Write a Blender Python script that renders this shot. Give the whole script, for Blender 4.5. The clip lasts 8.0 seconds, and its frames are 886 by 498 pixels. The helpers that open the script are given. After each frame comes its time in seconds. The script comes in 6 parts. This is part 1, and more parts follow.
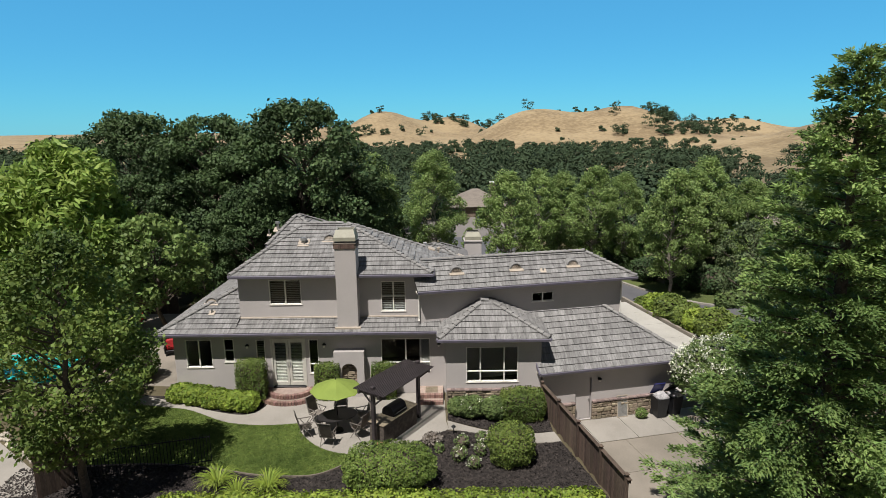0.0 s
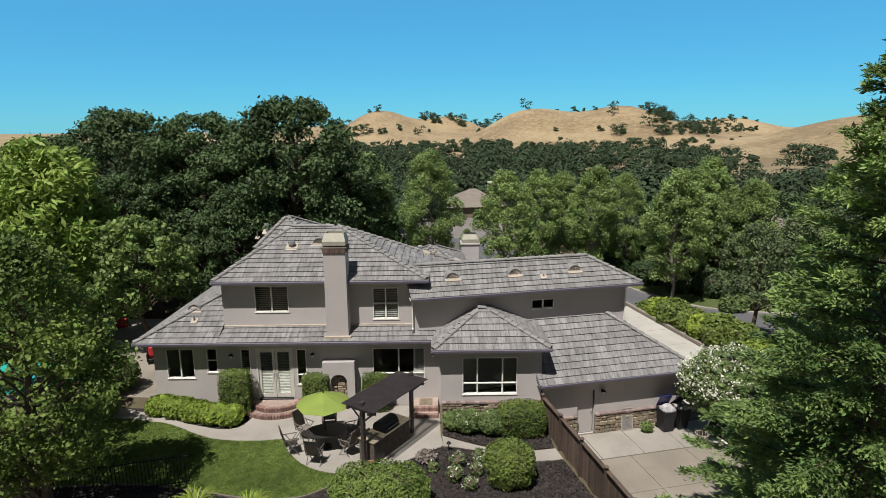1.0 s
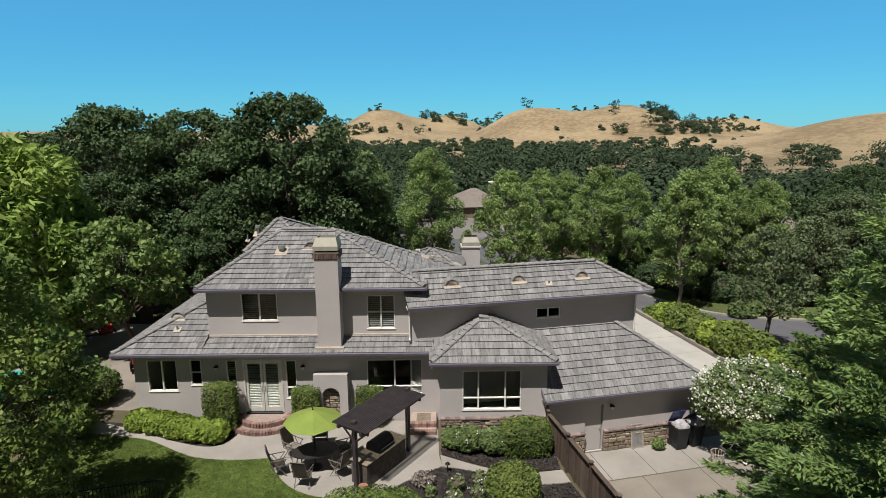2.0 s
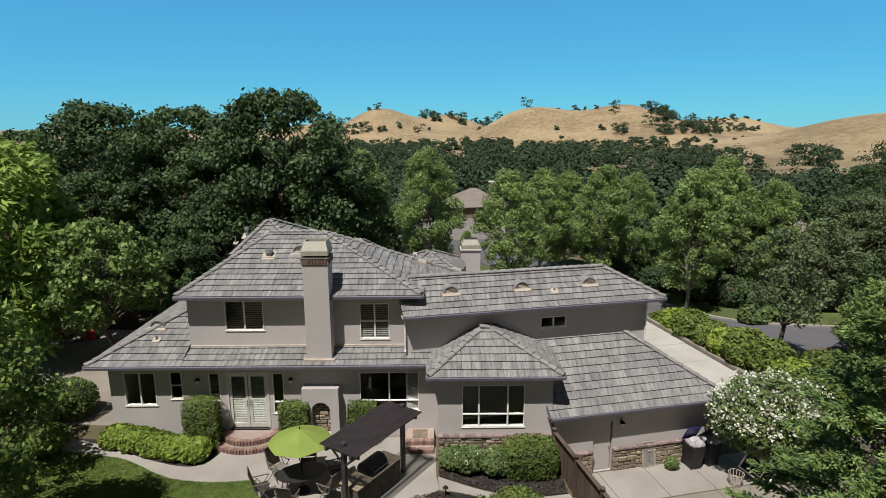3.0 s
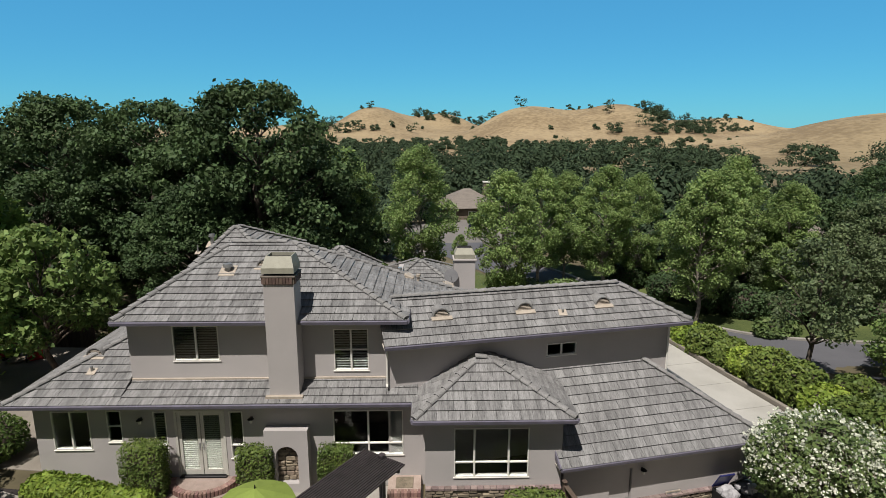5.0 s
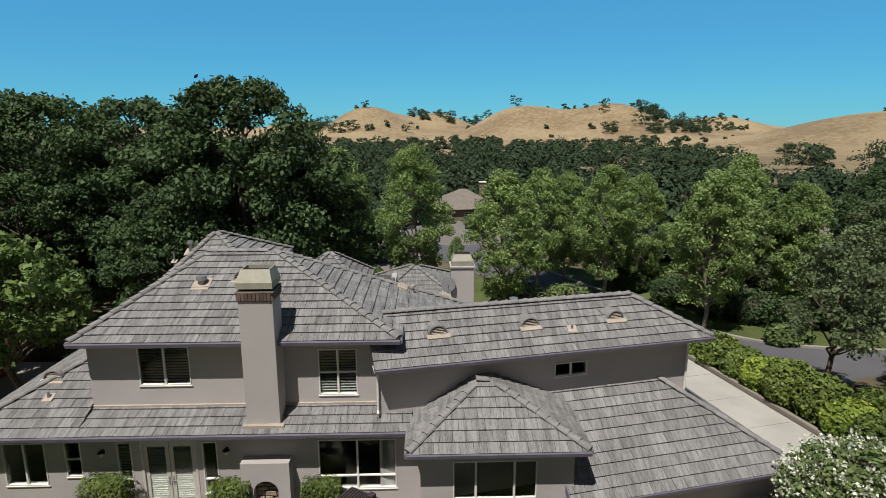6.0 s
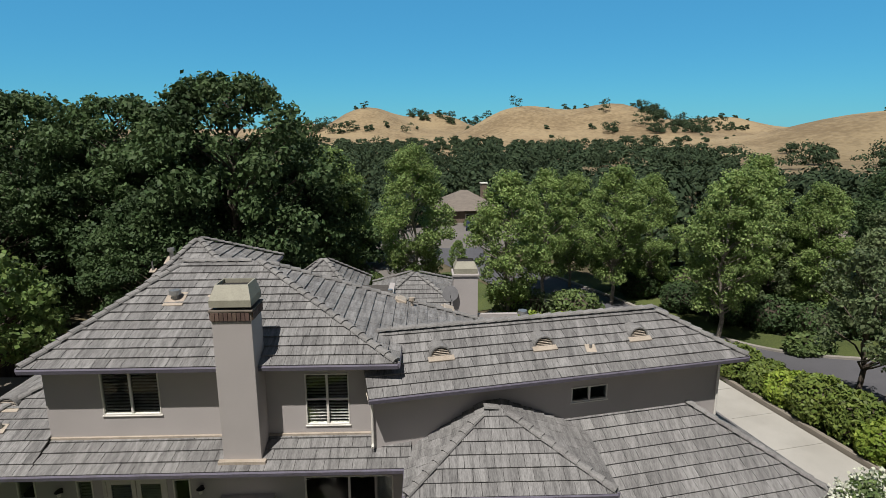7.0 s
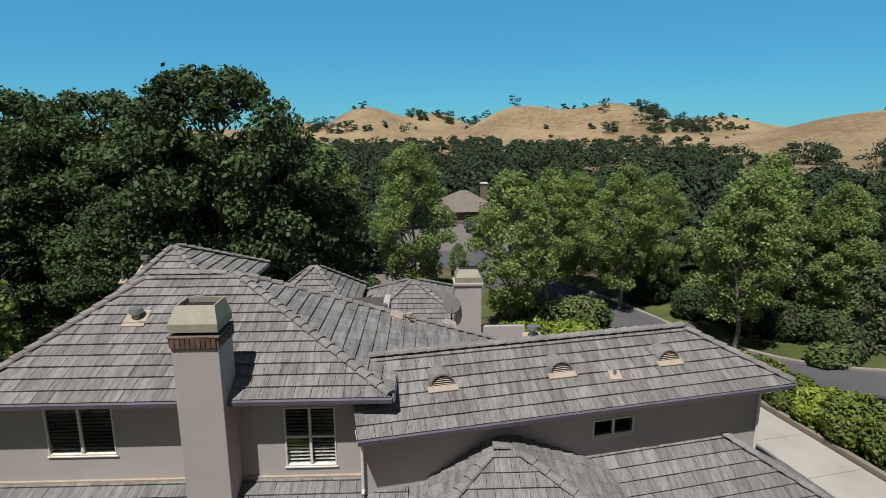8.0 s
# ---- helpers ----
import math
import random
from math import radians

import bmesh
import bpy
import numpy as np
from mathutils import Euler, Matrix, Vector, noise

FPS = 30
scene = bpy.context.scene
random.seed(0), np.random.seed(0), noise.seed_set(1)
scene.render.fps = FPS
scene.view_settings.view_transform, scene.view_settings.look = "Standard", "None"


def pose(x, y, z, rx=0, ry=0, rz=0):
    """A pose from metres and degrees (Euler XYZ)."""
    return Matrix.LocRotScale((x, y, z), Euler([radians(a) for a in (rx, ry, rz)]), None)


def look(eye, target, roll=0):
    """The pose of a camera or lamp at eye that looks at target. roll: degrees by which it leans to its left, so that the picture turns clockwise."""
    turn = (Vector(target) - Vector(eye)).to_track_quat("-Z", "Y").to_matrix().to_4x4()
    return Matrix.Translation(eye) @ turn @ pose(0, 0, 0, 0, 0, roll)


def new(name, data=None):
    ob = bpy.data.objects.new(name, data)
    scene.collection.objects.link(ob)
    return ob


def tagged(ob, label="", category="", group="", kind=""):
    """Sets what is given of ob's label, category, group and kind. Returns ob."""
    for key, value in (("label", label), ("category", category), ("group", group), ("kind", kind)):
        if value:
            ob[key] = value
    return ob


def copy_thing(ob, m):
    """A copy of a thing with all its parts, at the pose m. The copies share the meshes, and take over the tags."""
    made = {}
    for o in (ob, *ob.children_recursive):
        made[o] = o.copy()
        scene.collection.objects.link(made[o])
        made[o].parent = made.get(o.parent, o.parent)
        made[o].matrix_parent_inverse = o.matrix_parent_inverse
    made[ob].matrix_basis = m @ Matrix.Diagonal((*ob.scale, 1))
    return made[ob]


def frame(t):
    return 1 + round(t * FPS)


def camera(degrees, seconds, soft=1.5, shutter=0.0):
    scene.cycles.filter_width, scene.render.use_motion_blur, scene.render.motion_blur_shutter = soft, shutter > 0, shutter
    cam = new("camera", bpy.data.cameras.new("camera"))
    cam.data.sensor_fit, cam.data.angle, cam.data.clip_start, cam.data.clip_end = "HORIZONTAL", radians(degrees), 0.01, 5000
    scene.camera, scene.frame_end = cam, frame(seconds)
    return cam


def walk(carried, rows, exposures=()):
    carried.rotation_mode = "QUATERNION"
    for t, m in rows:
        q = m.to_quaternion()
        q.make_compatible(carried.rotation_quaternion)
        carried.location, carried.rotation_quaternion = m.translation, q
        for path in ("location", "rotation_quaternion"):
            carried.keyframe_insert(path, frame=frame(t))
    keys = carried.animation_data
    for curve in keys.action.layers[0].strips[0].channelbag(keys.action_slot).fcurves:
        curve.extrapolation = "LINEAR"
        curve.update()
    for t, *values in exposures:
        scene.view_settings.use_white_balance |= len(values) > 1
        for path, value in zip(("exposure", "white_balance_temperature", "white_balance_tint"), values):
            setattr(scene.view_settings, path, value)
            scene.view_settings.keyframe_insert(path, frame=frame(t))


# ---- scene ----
cam = camera(75.08, 8.0, soft=0.8)
PATH = [
    (0, (1.729, 0.698, 12.573), (1.782, 10.488, 10.536), -0.61),
    (0.5, (1.790, 1.392, 12.567), (1.868, 11.180, 10.521), -0.49),
    (1, (1.856, 2.108, 12.511), (1.947, 11.896, 10.466), -0.48),
    (1.5, (1.888, 2.885, 12.484), (1.978, 12.671, 10.431), -0.40),
    (3, (1.979, 5.302, 12.320), (2.076, 15.085, 10.249), -0.21),
    (3.5, (2.005, 6.135, 12.234), (2.119, 15.919, 10.169), -0.10),
    (4, (2.061, 6.994, 12.185), (2.196, 16.777, 10.116), -0.05),
    (4.5, (2.119, 7.863, 12.161), (2.288, 17.643, 10.083), 0.02),
    (6, (2.159, 10.703, 12.050), (2.449, 20.478, 9.961), -0.09),
    (6.5, (2.140, 11.668, 12.005), (2.437, 21.442, 9.914), -0.18),
    (7, (2.138, 12.678, 11.900), (2.431, 22.456, 9.824), -0.21),
    (7.5, (2.146, 13.723, 11.824), (2.435, 23.502, 9.753), -0.24),
    (8, (2.136, 14.823, 11.732), (2.448, 24.600, 9.657), -0.25),
]
EXPOSURES = [(0.0, 0.22), (1.5, 0.18), (4.5, 0.06), (8.0, -0.10)]
walk(cam, [(t, look(eye, target, roll)) for t, eye, target, roll in PATH], EXPOSURES)
# ---- world and sun ----
G = 0.3            # level of the back garden
COURT = -0.75      # level of the paved side court
LIGHT = Vector((0.50, 1.0, -2.20)).normalized()
world = bpy.data.worlds.new("world")
scene.world = world
world.use_nodes = True
wt = world.node_tree
sky = wt.nodes.new("ShaderNodeTexSky")
sky.sky_type = 'NISHITA'
sky.sun_disc = False
sky.sun_elevation = math.asin(-LIGHT.z)
sky.sun_rotation = math.atan2(-LIGHT.x, -LIGHT.y)
sky.altitude, sky.air_density, sky.dust_density, sky.ozone_density = 500, 1.0, 0.0, 3.0
wt.nodes["Background"].inputs["Strength"].default_value = 0.0763
deep = wt.nodes.new("ShaderNodeHueSaturation")
deep.inputs["Saturation"].default_value = 1.12
tone = wt.nodes.new("ShaderNodeMix")
tone.data_type, tone.blend_type = 'RGBA', 'MULTIPLY'
tone.inputs[0].default_value = 1.0
tone.inputs[7].default_value = (0.42, 1.13, 1.28, 1)
wt.links.new(sky.outputs[0], deep.inputs["Color"])
wt.links.new(deep.outputs[0], tone.inputs[6])
even = wt.nodes.new("ShaderNodeMix")
even.data_type = 'RGBA'
even.inputs[0].default_value = 0.55
even.inputs[7].default_value = (1.15, 5.25, 9.6, 1)
wt.links.new(tone.outputs[2], even.inputs[6])
# the clear sky is deep cyan away from the sun; it darkens and greys smoothly to the zenith and the sun's side
ray_way = wt.nodes.new("ShaderNodeTexCoord")
split = wt.nodes.new("ShaderNodeSeparateXYZ")
rise = wt.nodes.new("ShaderNodeMapRange")
rise.interpolation_type = 'SMOOTHSTEP'
rise.inputs["From Min"].default_value, rise.inputs["From Max"].default_value = -0.40, 0.30
zenith = wt.nodes.new("ShaderNodeMix")
zenith.data_type, zenith.blend_type = 'RGBA', 'MULTIPLY'
zenith.inputs[7].default_value = (1.15, 0.29, 0.20, 1)
wt.links.new(ray_way.outputs["Generated"], split.inputs[0])
toward = wt.nodes.new("ShaderNodeMath")
toward.operation = 'MULTIPLY_ADD'
toward.inputs[1].default_value = -0.8
wt.links.new(split.outputs["Y"], toward.inputs[0])
wt.links.new(split.outputs["Z"], toward.inputs[2])
wt.links.new(toward.outputs[0], rise.inputs["Value"])
wt.links.new(rise.outputs[0], zenith.inputs[0])
wt.links.new(even.outputs[2], zenith.inputs[6])
wt.links.new(zenith.outputs[2], wt.nodes["Background"].inputs["Color"])
sun = new("sun", bpy.data.lights.new("sun", 'SUN'))
sun.data.energy, sun.data.angle, sun.data.color = 5.0, radians(0.55), (1.0, 0.945, 0.89)
sun.rotation_mode = "QUATERNION"
sun.rotation_quaternion = LIGHT.to_track_quat("-Z", "Y")

# ---- materials ----


def mat(name, base, rough=0.8, dark=None, scale=6.0, fine=60.0, bump=0.2, per=None, metal=0.0, amount=1.0, stretch=(1, 1, 1), spec=0.4, bumpd=0.01, vary=0.28):
    """A surface with a coarse stain and a fine grain; per varies it piece by piece ('object' or 'island')."""
    m = bpy.data.materials.new(name)
    m.use_nodes = True
    nt = m.node_tree
    b = nt.nodes["Principled BSDF"]
    b.inputs["Roughness"].default_value, b.inputs["Metallic"].default_value = rough, metal
    b.inputs["Specular IOR Level"].default_value = spec
    tc = nt.nodes.new("ShaderNodeTexCoord")
    mp = nt.nodes.new("ShaderNodeMapping")
    mp.inputs["Scale"].default_value = stretch
    geo = nt.nodes.new("ShaderNodeNewGeometry")
    nt.links.new(geo.outputs["Position"], mp.inputs["Vector"])
    n1, n2 = nt.nodes.new("ShaderNodeTexNoise"), nt.nodes.new("ShaderNodeTexNoise")
    n1.inputs["Scale"].default_value, n2.inputs["Scale"].default_value = scale, fine
    n1.inputs["Detail"].default_value, n2.inputs["Detail"].default_value = 5, 4
    for n in (n1, n2):
        nt.links.new(mp.outputs[0], n.inputs["Vector"])
    mx = nt.nodes.new("ShaderNodeMix")
    mx.data_type = 'RGBA'
    dark = dark or tuple(c * 0.62 for c in base)
    mx.inputs[6].default_value, mx.inputs[7].default_value = (*dark, 1), (*base, 1)
    rp = nt.nodes.new("ShaderNodeMapRange")
    rp.inputs["From Min"].default_value, rp.inputs["From Max"].default_value = 0.36, 0.60
    ad = nt.nodes.new("ShaderNodeMath")
    ad.operation = 'MULTIPLY_ADD'
    ad.inputs[1].default_value, ad.inputs[2].default_value = 0.55, 0.22
    nt.links.new(n2.outputs["Fac"], ad.inputs[0])
    sm = nt.nodes.new("ShaderNodeMath")
    sm.operation = 'MULTIPLY_ADD'
    sm.inputs[1].default_value = 0.5 * amount
    nt.links.new(n1.outputs["Fac"], sm.inputs[0])
    nt.links.new(ad.outputs[0], sm.inputs[2])
    off = nt.nodes.new("ShaderNodeMath")
    off.operation = 'ADD'
    off.inputs[1].default_value = -0.25 * amount
    nt.links.new(sm.outputs[0], off.inputs[0])
    nt.links.new(off.outputs[0], rp.inputs["Value"])
    nt.links.new(rp.outputs[0], mx.inputs[0])
    out = mx.outputs[2]
    if per:
        if per == 'object':
            src = nt.nodes.new("ShaderNodeObjectInfo").outputs["Random"]
        else:
            src = geo.outputs["Random Per Island"]
        hsv = nt.nodes.new("ShaderNodeHueSaturation")
        vr, hr = nt.nodes.new("ShaderNodeMapRange"), nt.nodes.new("ShaderNodeMapRange")
        vr.inputs["To Min"].default_value, vr.inputs["To Max"].default_value = 1 - vary, 1 + vary
        hr.inputs["To Min"].default_value, hr.inputs["To Max"].default_value = 0.486, 0.514
        nt.links.new(src, vr.inputs["Value"])
        sh = nt.nodes.new("ShaderNodeMath")
        sh.operation = 'PINGPONG'
        sh.inputs[1].default_value = 0.13
        nt.links.new(src, sh.inputs[0])
        hr.inputs["From Max"].default_value = 0.13
        nt.links.new(sh.outputs[0], hr.inputs["Value"])
        nt.links.new(vr.outputs[0], hsv.inputs["Value"])
        nt.links.new(hr.outputs[0], hsv.inputs["Hue"])
        nt.links.new(out, hsv.inputs["Color"])
        out = hsv.outputs[0]
    nt.links.new(out, b.inputs["Base Color"])
    if bump:
        bp = nt.nodes.new("ShaderNodeBump")
        bp.inputs["Strength"].default_value, bp.inputs["Distance"].default_value = bump, bumpd
        nt.links.new(n2.outputs["Fac"], bp.inputs["Height"])
        nt.links.new(bp.outputs[0], b.inputs["Normal"])
    return m


def leaf(name, base, dark, through_light=0.25, rough=0.55, vary=0.28):
    """Leaves: each one its own shade, with some light through them."""
    m = mat(name, base, rough, dark, 0.35, 3.0, 0, per='island', amount=1.4, spec=0.25, vary=vary)
    nt = m.node_tree
    b = nt.nodes["Principled BSDF"]
    tr = nt.nodes.new("ShaderNodeBsdfTranslucent")
    ms = nt.nodes.new("ShaderNodeMixShader")
    ms.inputs[0].default_value = through_light
    nt.links.new(b.inputs["Base Color"].links[0].from_socket, tr.inputs["Color"])
    nt.links.new(b.outputs[0], ms.inputs[1])
    nt.links.new(tr.outputs[0], ms.inputs[2])
    nt.links.new(ms.outputs[0], nt.nodes["Material Output"].inputs["Surface"])
    return m


def glass(name, tint):
    m = bpy.data.materials.new(name)
    m.use_nodes = True
    b = m.node_tree.nodes["Principled BSDF"]
    b.inputs["Base Color"].default_value = (*tint, 1)
    b.inputs["Roughness"].default_value = 0.02
    b.inputs["IOR"].default_value = 1.45
    b.inputs["Transmission Weight"].default_value = 1.0
    return m


STUCCO = mat("stucco", (0.465, 0.435, 0.42), 0.9, (0.39, 0.365, 0.352), 0.8, 90, 0.35, amount=0.8)
TRIM = mat("painted_trim", (0.62, 0.58, 0.50), 0.6, (0.5, 0.46, 0.39), 3, 40, 0.05)
GUTTER = mat("gutter_paint", (0.19, 0.18, 0.235), 0.45, (0.14, 0.13, 0.16), 3, 30, 0.05)
TILE = mat("roof_tile", (0.268, 0.264, 0.258), 0.85, (0.117, 0.115, 0.113), 2.6, 22, 0.4, per='object', stretch=(3.6, 0.35, 0.35), vary=0.17)
TILES = mat("roof_tile_joined", (0.268, 0.264, 0.258), 0.85, (0.117, 0.115, 0.113), 2.6, 22, 0.4, per='island', stretch=(3.6, 0.35, 0.35), vary=0.17)
CAPTILE = mat("ridge_tile", (0.26, 0.255, 0.247), 0.85, (0.16, 0.157, 0.152), 2.2, 20, 0.4, per='object', vary=0.10)
DECK = mat("roof_underlay", (0.035, 0.032, 0.032), 0.95)
FLASH = mat("flashing", (0.46, 0.40, 0.33), 0.6, (0.33, 0.28, 0.22), 3, 30, 0.1)
WHITE = mat("white_paint", (0.78, 0.76, 0.70), 0.5, (0.66, 0.64, 0.58), 4, 40, 0.03)
GREY_WHITE = mat("door_paint", (0.56, 0.55, 0.49), 0.5, (0.48, 0.47, 0.42), 4, 40, 0.03)
GLASS = glass("window_glass", (0.75, 0.80, 0.78))
BLIND = mat("blind_slat", (0.46, 0.45, 0.42), 0.6)
# darkened below real plaster: puts the rooms' dimness behind the glass into colour
ROOM = mat("dimmed_room_plaster", (0.10, 0.09, 0.08), 0.9)
CONCRETE = mat("concrete", (0.33, 0.308, 0.275), 0.9, (0.25, 0.233, 0.205), 0.7, 45, 0.3, amount=1.2)
DRIVE = mat("driveway_concrete", (0.44, 0.425, 0.385), 0.9, (0.35, 0.335, 0.30), 0.7, 45, 0.3, amount=1.0)
SHROUD = mat("shroud_paint", (0.34, 0.33, 0.26), 0.6, (0.27, 0.26, 0.205), 3, 30, 0.1)
CONCRETE_OLD = mat("worn_concrete", (0.27, 0.24, 0.20), 0.9, (0.19, 0.17, 0.14), 0.6, 45, 0.3, amount=1.2)
BRICK = mat("red_brick", (0.27, 0.17, 0.145), 0.85, (0.17, 0.095, 0.075), 7, 50, 0.3, per='object')
DARKBRICK = mat("chimney_brick", (0.15, 0.10, 0.08), 0.85, (0.09, 0.06, 0.05), 7, 50, 0.3, per="object")
PAVER = mat("step_paver", (0.38, 0.30, 0.255), 0.85, (0.28, 0.215, 0.18), 5, 50, 0.3, per='object')
CAPBRICK = mat("sill_brick", (0.27, 0.205, 0.19), 0.85, (0.17, 0.125, 0.115), 7, 50, 0.3, per='object')
STONE = mat("field_stone", (0.30, 0.245, 0.18), 0.9, (0.15, 0.12, 0.085), 5, 40, 0.6, per='object')
DARKSTONE = mat("dark_stone_facing", (0.12, 0.10, 0.085), 0.9, (0.05, 0.042, 0.036), 6, 40, 0.6)
PALESTONE = mat("pale_stone", (0.46, 0.42, 0.35), 0.9, (0.30, 0.27, 0.22), 6, 40, 0.4, per="object")
MORTAR = mat("mortar", (0.20, 0.17, 0.14), 0.95)
SOIL = mat("bark_mulch", (0.050, 0.042, 0.038), 0.95, (0.018, 0.015, 0.014), 5, 55, 1.0, amount=1.3, bumpd=0.05)
LAWN = mat("lawn_grass", (0.125, 0.175, 0.04), 0.9, (0.055, 0.09, 0.017), 0.7, 20, 1.0, amount=1.5, bumpd=0.06)
VERGE = mat("verge_grass", (0.105, 0.13, 0.036), 0.9, (0.05, 0.072, 0.02), 0.3, 12, 1.0, amount=1.6, bumpd=0.06)
ASPHALT = mat("asphalt", (0.115, 0.115, 0.125), 0.9, (0.085, 0.085, 0.092), 0.5, 60, 0.3)
# lighter copy of the asphalt, with the far street's sunlight in its colour
ASPHALT_PALE = mat("asphalt_sun_in_colour", (0.20, 0.185, 0.17), 0.9, (0.16, 0.148, 0.136), 0.3, 40, 0.3)
WOOD = mat("fence_wood", (0.12, 0.085, 0.065), 0.85, (0.06, 0.043, 0.034), 2, 30, 0.4, per='object', stretch=(1, 1, 0.2))
DARKWOOD = mat("stained_beam", (0.058, 0.048, 0.050), 0.55, (0.028, 0.023, 0.024), 4, 40, 0.3)
METAL = mat("dark_metal", (0.02, 0.02, 0.022), 0.45, metal=0.6)
STEEL = mat("galvanised", (0.45, 0.45, 0.44), 0.45, metal=0.7)
DISHGREY = mat("dish_grey", (0.16, 0.16, 0.165), 0.5, (0.12, 0.12, 0.125), 4, 40, 0.05)
SLING = mat("sling_fabric", (0.25, 0.22, 0.19), 0.8)
CHAIRFRAME = mat("chair_frame", (0.20, 0.18, 0.16), 0.45, metal=0.3)
CANVAS = mat("lime_canvas", (0.215, 0.285, 0.055), 0.85, (0.17, 0.23, 0.045), 1.5, 80, 0.1)
CANVAS_BLUE = mat("turquoise_canvas", (0.02, 0.42, 0.38), 0.85)
TABLETOP = mat("table_top", (0.035, 0.032, 0.032), 0.35)
BIN = mat("bin_plastic", (0.018, 0.019, 0.022), 0.45)
BIN_LID = mat("bin_lid_plastic", (0.03, 0.035, 0.16), 0.4)
RUBBISH = mat("waste_paper", (0.40, 0.39, 0.40), 0.8, per='object')
RED = mat("red_cushion", (0.50, 0.025, 0.03), 0.7)
POT = mat("terracotta", (0.36, 0.18, 0.11), 0.8)
BARK = mat("tree_bark", (0.13, 0.105, 0.08), 0.95, (0.05, 0.04, 0.032), 6, 40, 0.8)
PALEBARK = mat("pale_bark", (0.34, 0.30, 0.25), 0.9, (0.16, 0.14, 0.115), 3, 30, 0.5)
CLEAR = glass("backboard_acrylic", (0.6, 0.65, 0.68))
L_OAK = leaf("oak_leaf", (0.094, 0.150, 0.056), (0.036, 0.064, 0.026), 0.2, 0.65)
L_SYC = leaf("sycamore_leaf", (0.29, 0.395, 0.135), (0.14, 0.205, 0.062), 0.34)
L_WIL = leaf("willow_leaf", (0.31, 0.42, 0.10), (0.17, 0.26, 0.055), 0.34)
L_GARDEN = leaf("garden_tree_leaf", (0.19, 0.265, 0.062), (0.07, 0.115, 0.028), 0.32)
L_OLIVE = leaf("greygreen_leaf", (0.215, 0.305, 0.092), (0.105, 0.16, 0.047), 0.3)
L_CON = leaf("redwood_needle", (0.25, 0.355, 0.11), (0.09, 0.15, 0.045), 0.26)
L_HEDGE = leaf("hedge_leaf", (0.17, 0.225, 0.05), (0.08, 0.12, 0.028), 0.22)
L_LIME = leaf("bright_shrub_leaf", (0.3, 0.385, 0.065), (0.15, 0.22, 0.035), 0.3)
L_DUSK = leaf("dull_grey_leaf", (0.165, 0.215, 0.10), (0.08, 0.11, 0.05), 0.25)
L_ROSE = leaf("rose_leaf", (0.16, 0.22, 0.075), (0.07, 0.11, 0.035), 0.22)
L_FAR = leaf("far_leaf", (0.060, 0.092, 0.046), (0.029, 0.048, 0.025), 0.14, 0.9, 0.14)
L_LAWN = leaf("grass_blade", (0.195, 0.265, 0.065), (0.10, 0.15, 0.034), 0.25, 0.8)
CHIPS = mat("bark_chip", (0.058, 0.048, 0.043), 0.9, (0.018, 0.015, 0.014), 3, 30, 0, per="island", vary=0.5)
PETAL = leaf("white_petal", (0.80, 0.80, 0.70), (0.62, 0.66, 0.48), 0.3)
NEIGH_ROOF = mat("neighbour_tiles", (0.235, 0.205, 0.175), 0.85, (0.16, 0.14, 0.12), 2, 30, 0.3, stretch=(0.6, 0.6, 5))
NEIGH_WALL = mat("neighbour_stucco", (0.24, 0.19, 0.145), 0.9)

# ---- building blocks ----


def link(name, bm, material, parent=None, label=""):
    me = bpy.data.meshes.new(name)
    bm.to_mesh(me)
    bm.free()
    me.materials.append(material)
    ob = new(name, me)
    if parent:
        ob.parent = parent
    if label:
        ob["label"] = label
    return ob


part = link


def share(name, data, parent, m=None):
    ob = new(name, data)
    ob.parent = parent
    if m is not None:
        ob.matrix_basis = m
    return ob


def pieces(name, verts, faces, material, parent=None, label=""):
    me = bpy.data.meshes.new(name)
    me.from_pydata(verts, [], faces)
    me.materials.append(material)
    ob = new(name, me)
    if parent:
        ob.parent = parent
    if label:
        ob["label"] = label
    return ob


def thing(name, label, category, at=(0, 0, 0), rz=0, group="", kind=""):
    ob = new(name)
    ob.matrix_basis = pose(*at, 0, 0, rz)
    return tagged(ob, label, category, group, kind)


def box(bm, x0, x1, y0, y1, z0, z1, bevel=0.0, m=None):
    r = bmesh.ops.create_cube(bm, size=1)
    t = Matrix.Translation(((x0 + x1) / 2, (y0 + y1) / 2, (z0 + z1) / 2)) @ Matrix.Diagonal((x1 - x0, y1 - y0, z1 - z0, 1))
    bmesh.ops.transform(bm, matrix=(m @ t) if m is not None else t, verts=r["verts"])
    if bevel:
        es = list({e for v in r["verts"] for e in v.link_edges})
        bmesh.ops.bevel(bm, geom=es, offset=bevel, segments=1, affect='EDGES')
    return bm


def boxed(x0, x1, y0, y1, z0, z1, bevel=0.0, m=None):
    return box(bmesh.new(), x0, x1, y0, y1, z0, z1, bevel, m)


def rod(bm, a, b, r0, r1=None, seg=8):
    a, b = Vector(a), Vector(b)
    r1 = r0 if r1 is None else r1
    r = bmesh.ops.create_cone(bm, cap_ends=True, segments=seg, radius1=r0, radius2=r1, depth=(b - a).length)
    m = Matrix.Translation((a + b) / 2) @ (b - a).to_track_quat("Z", "Y").to_matrix().to_4x4()
    bmesh.ops.transform(bm, matrix=m, verts=r["verts"])
    return bm


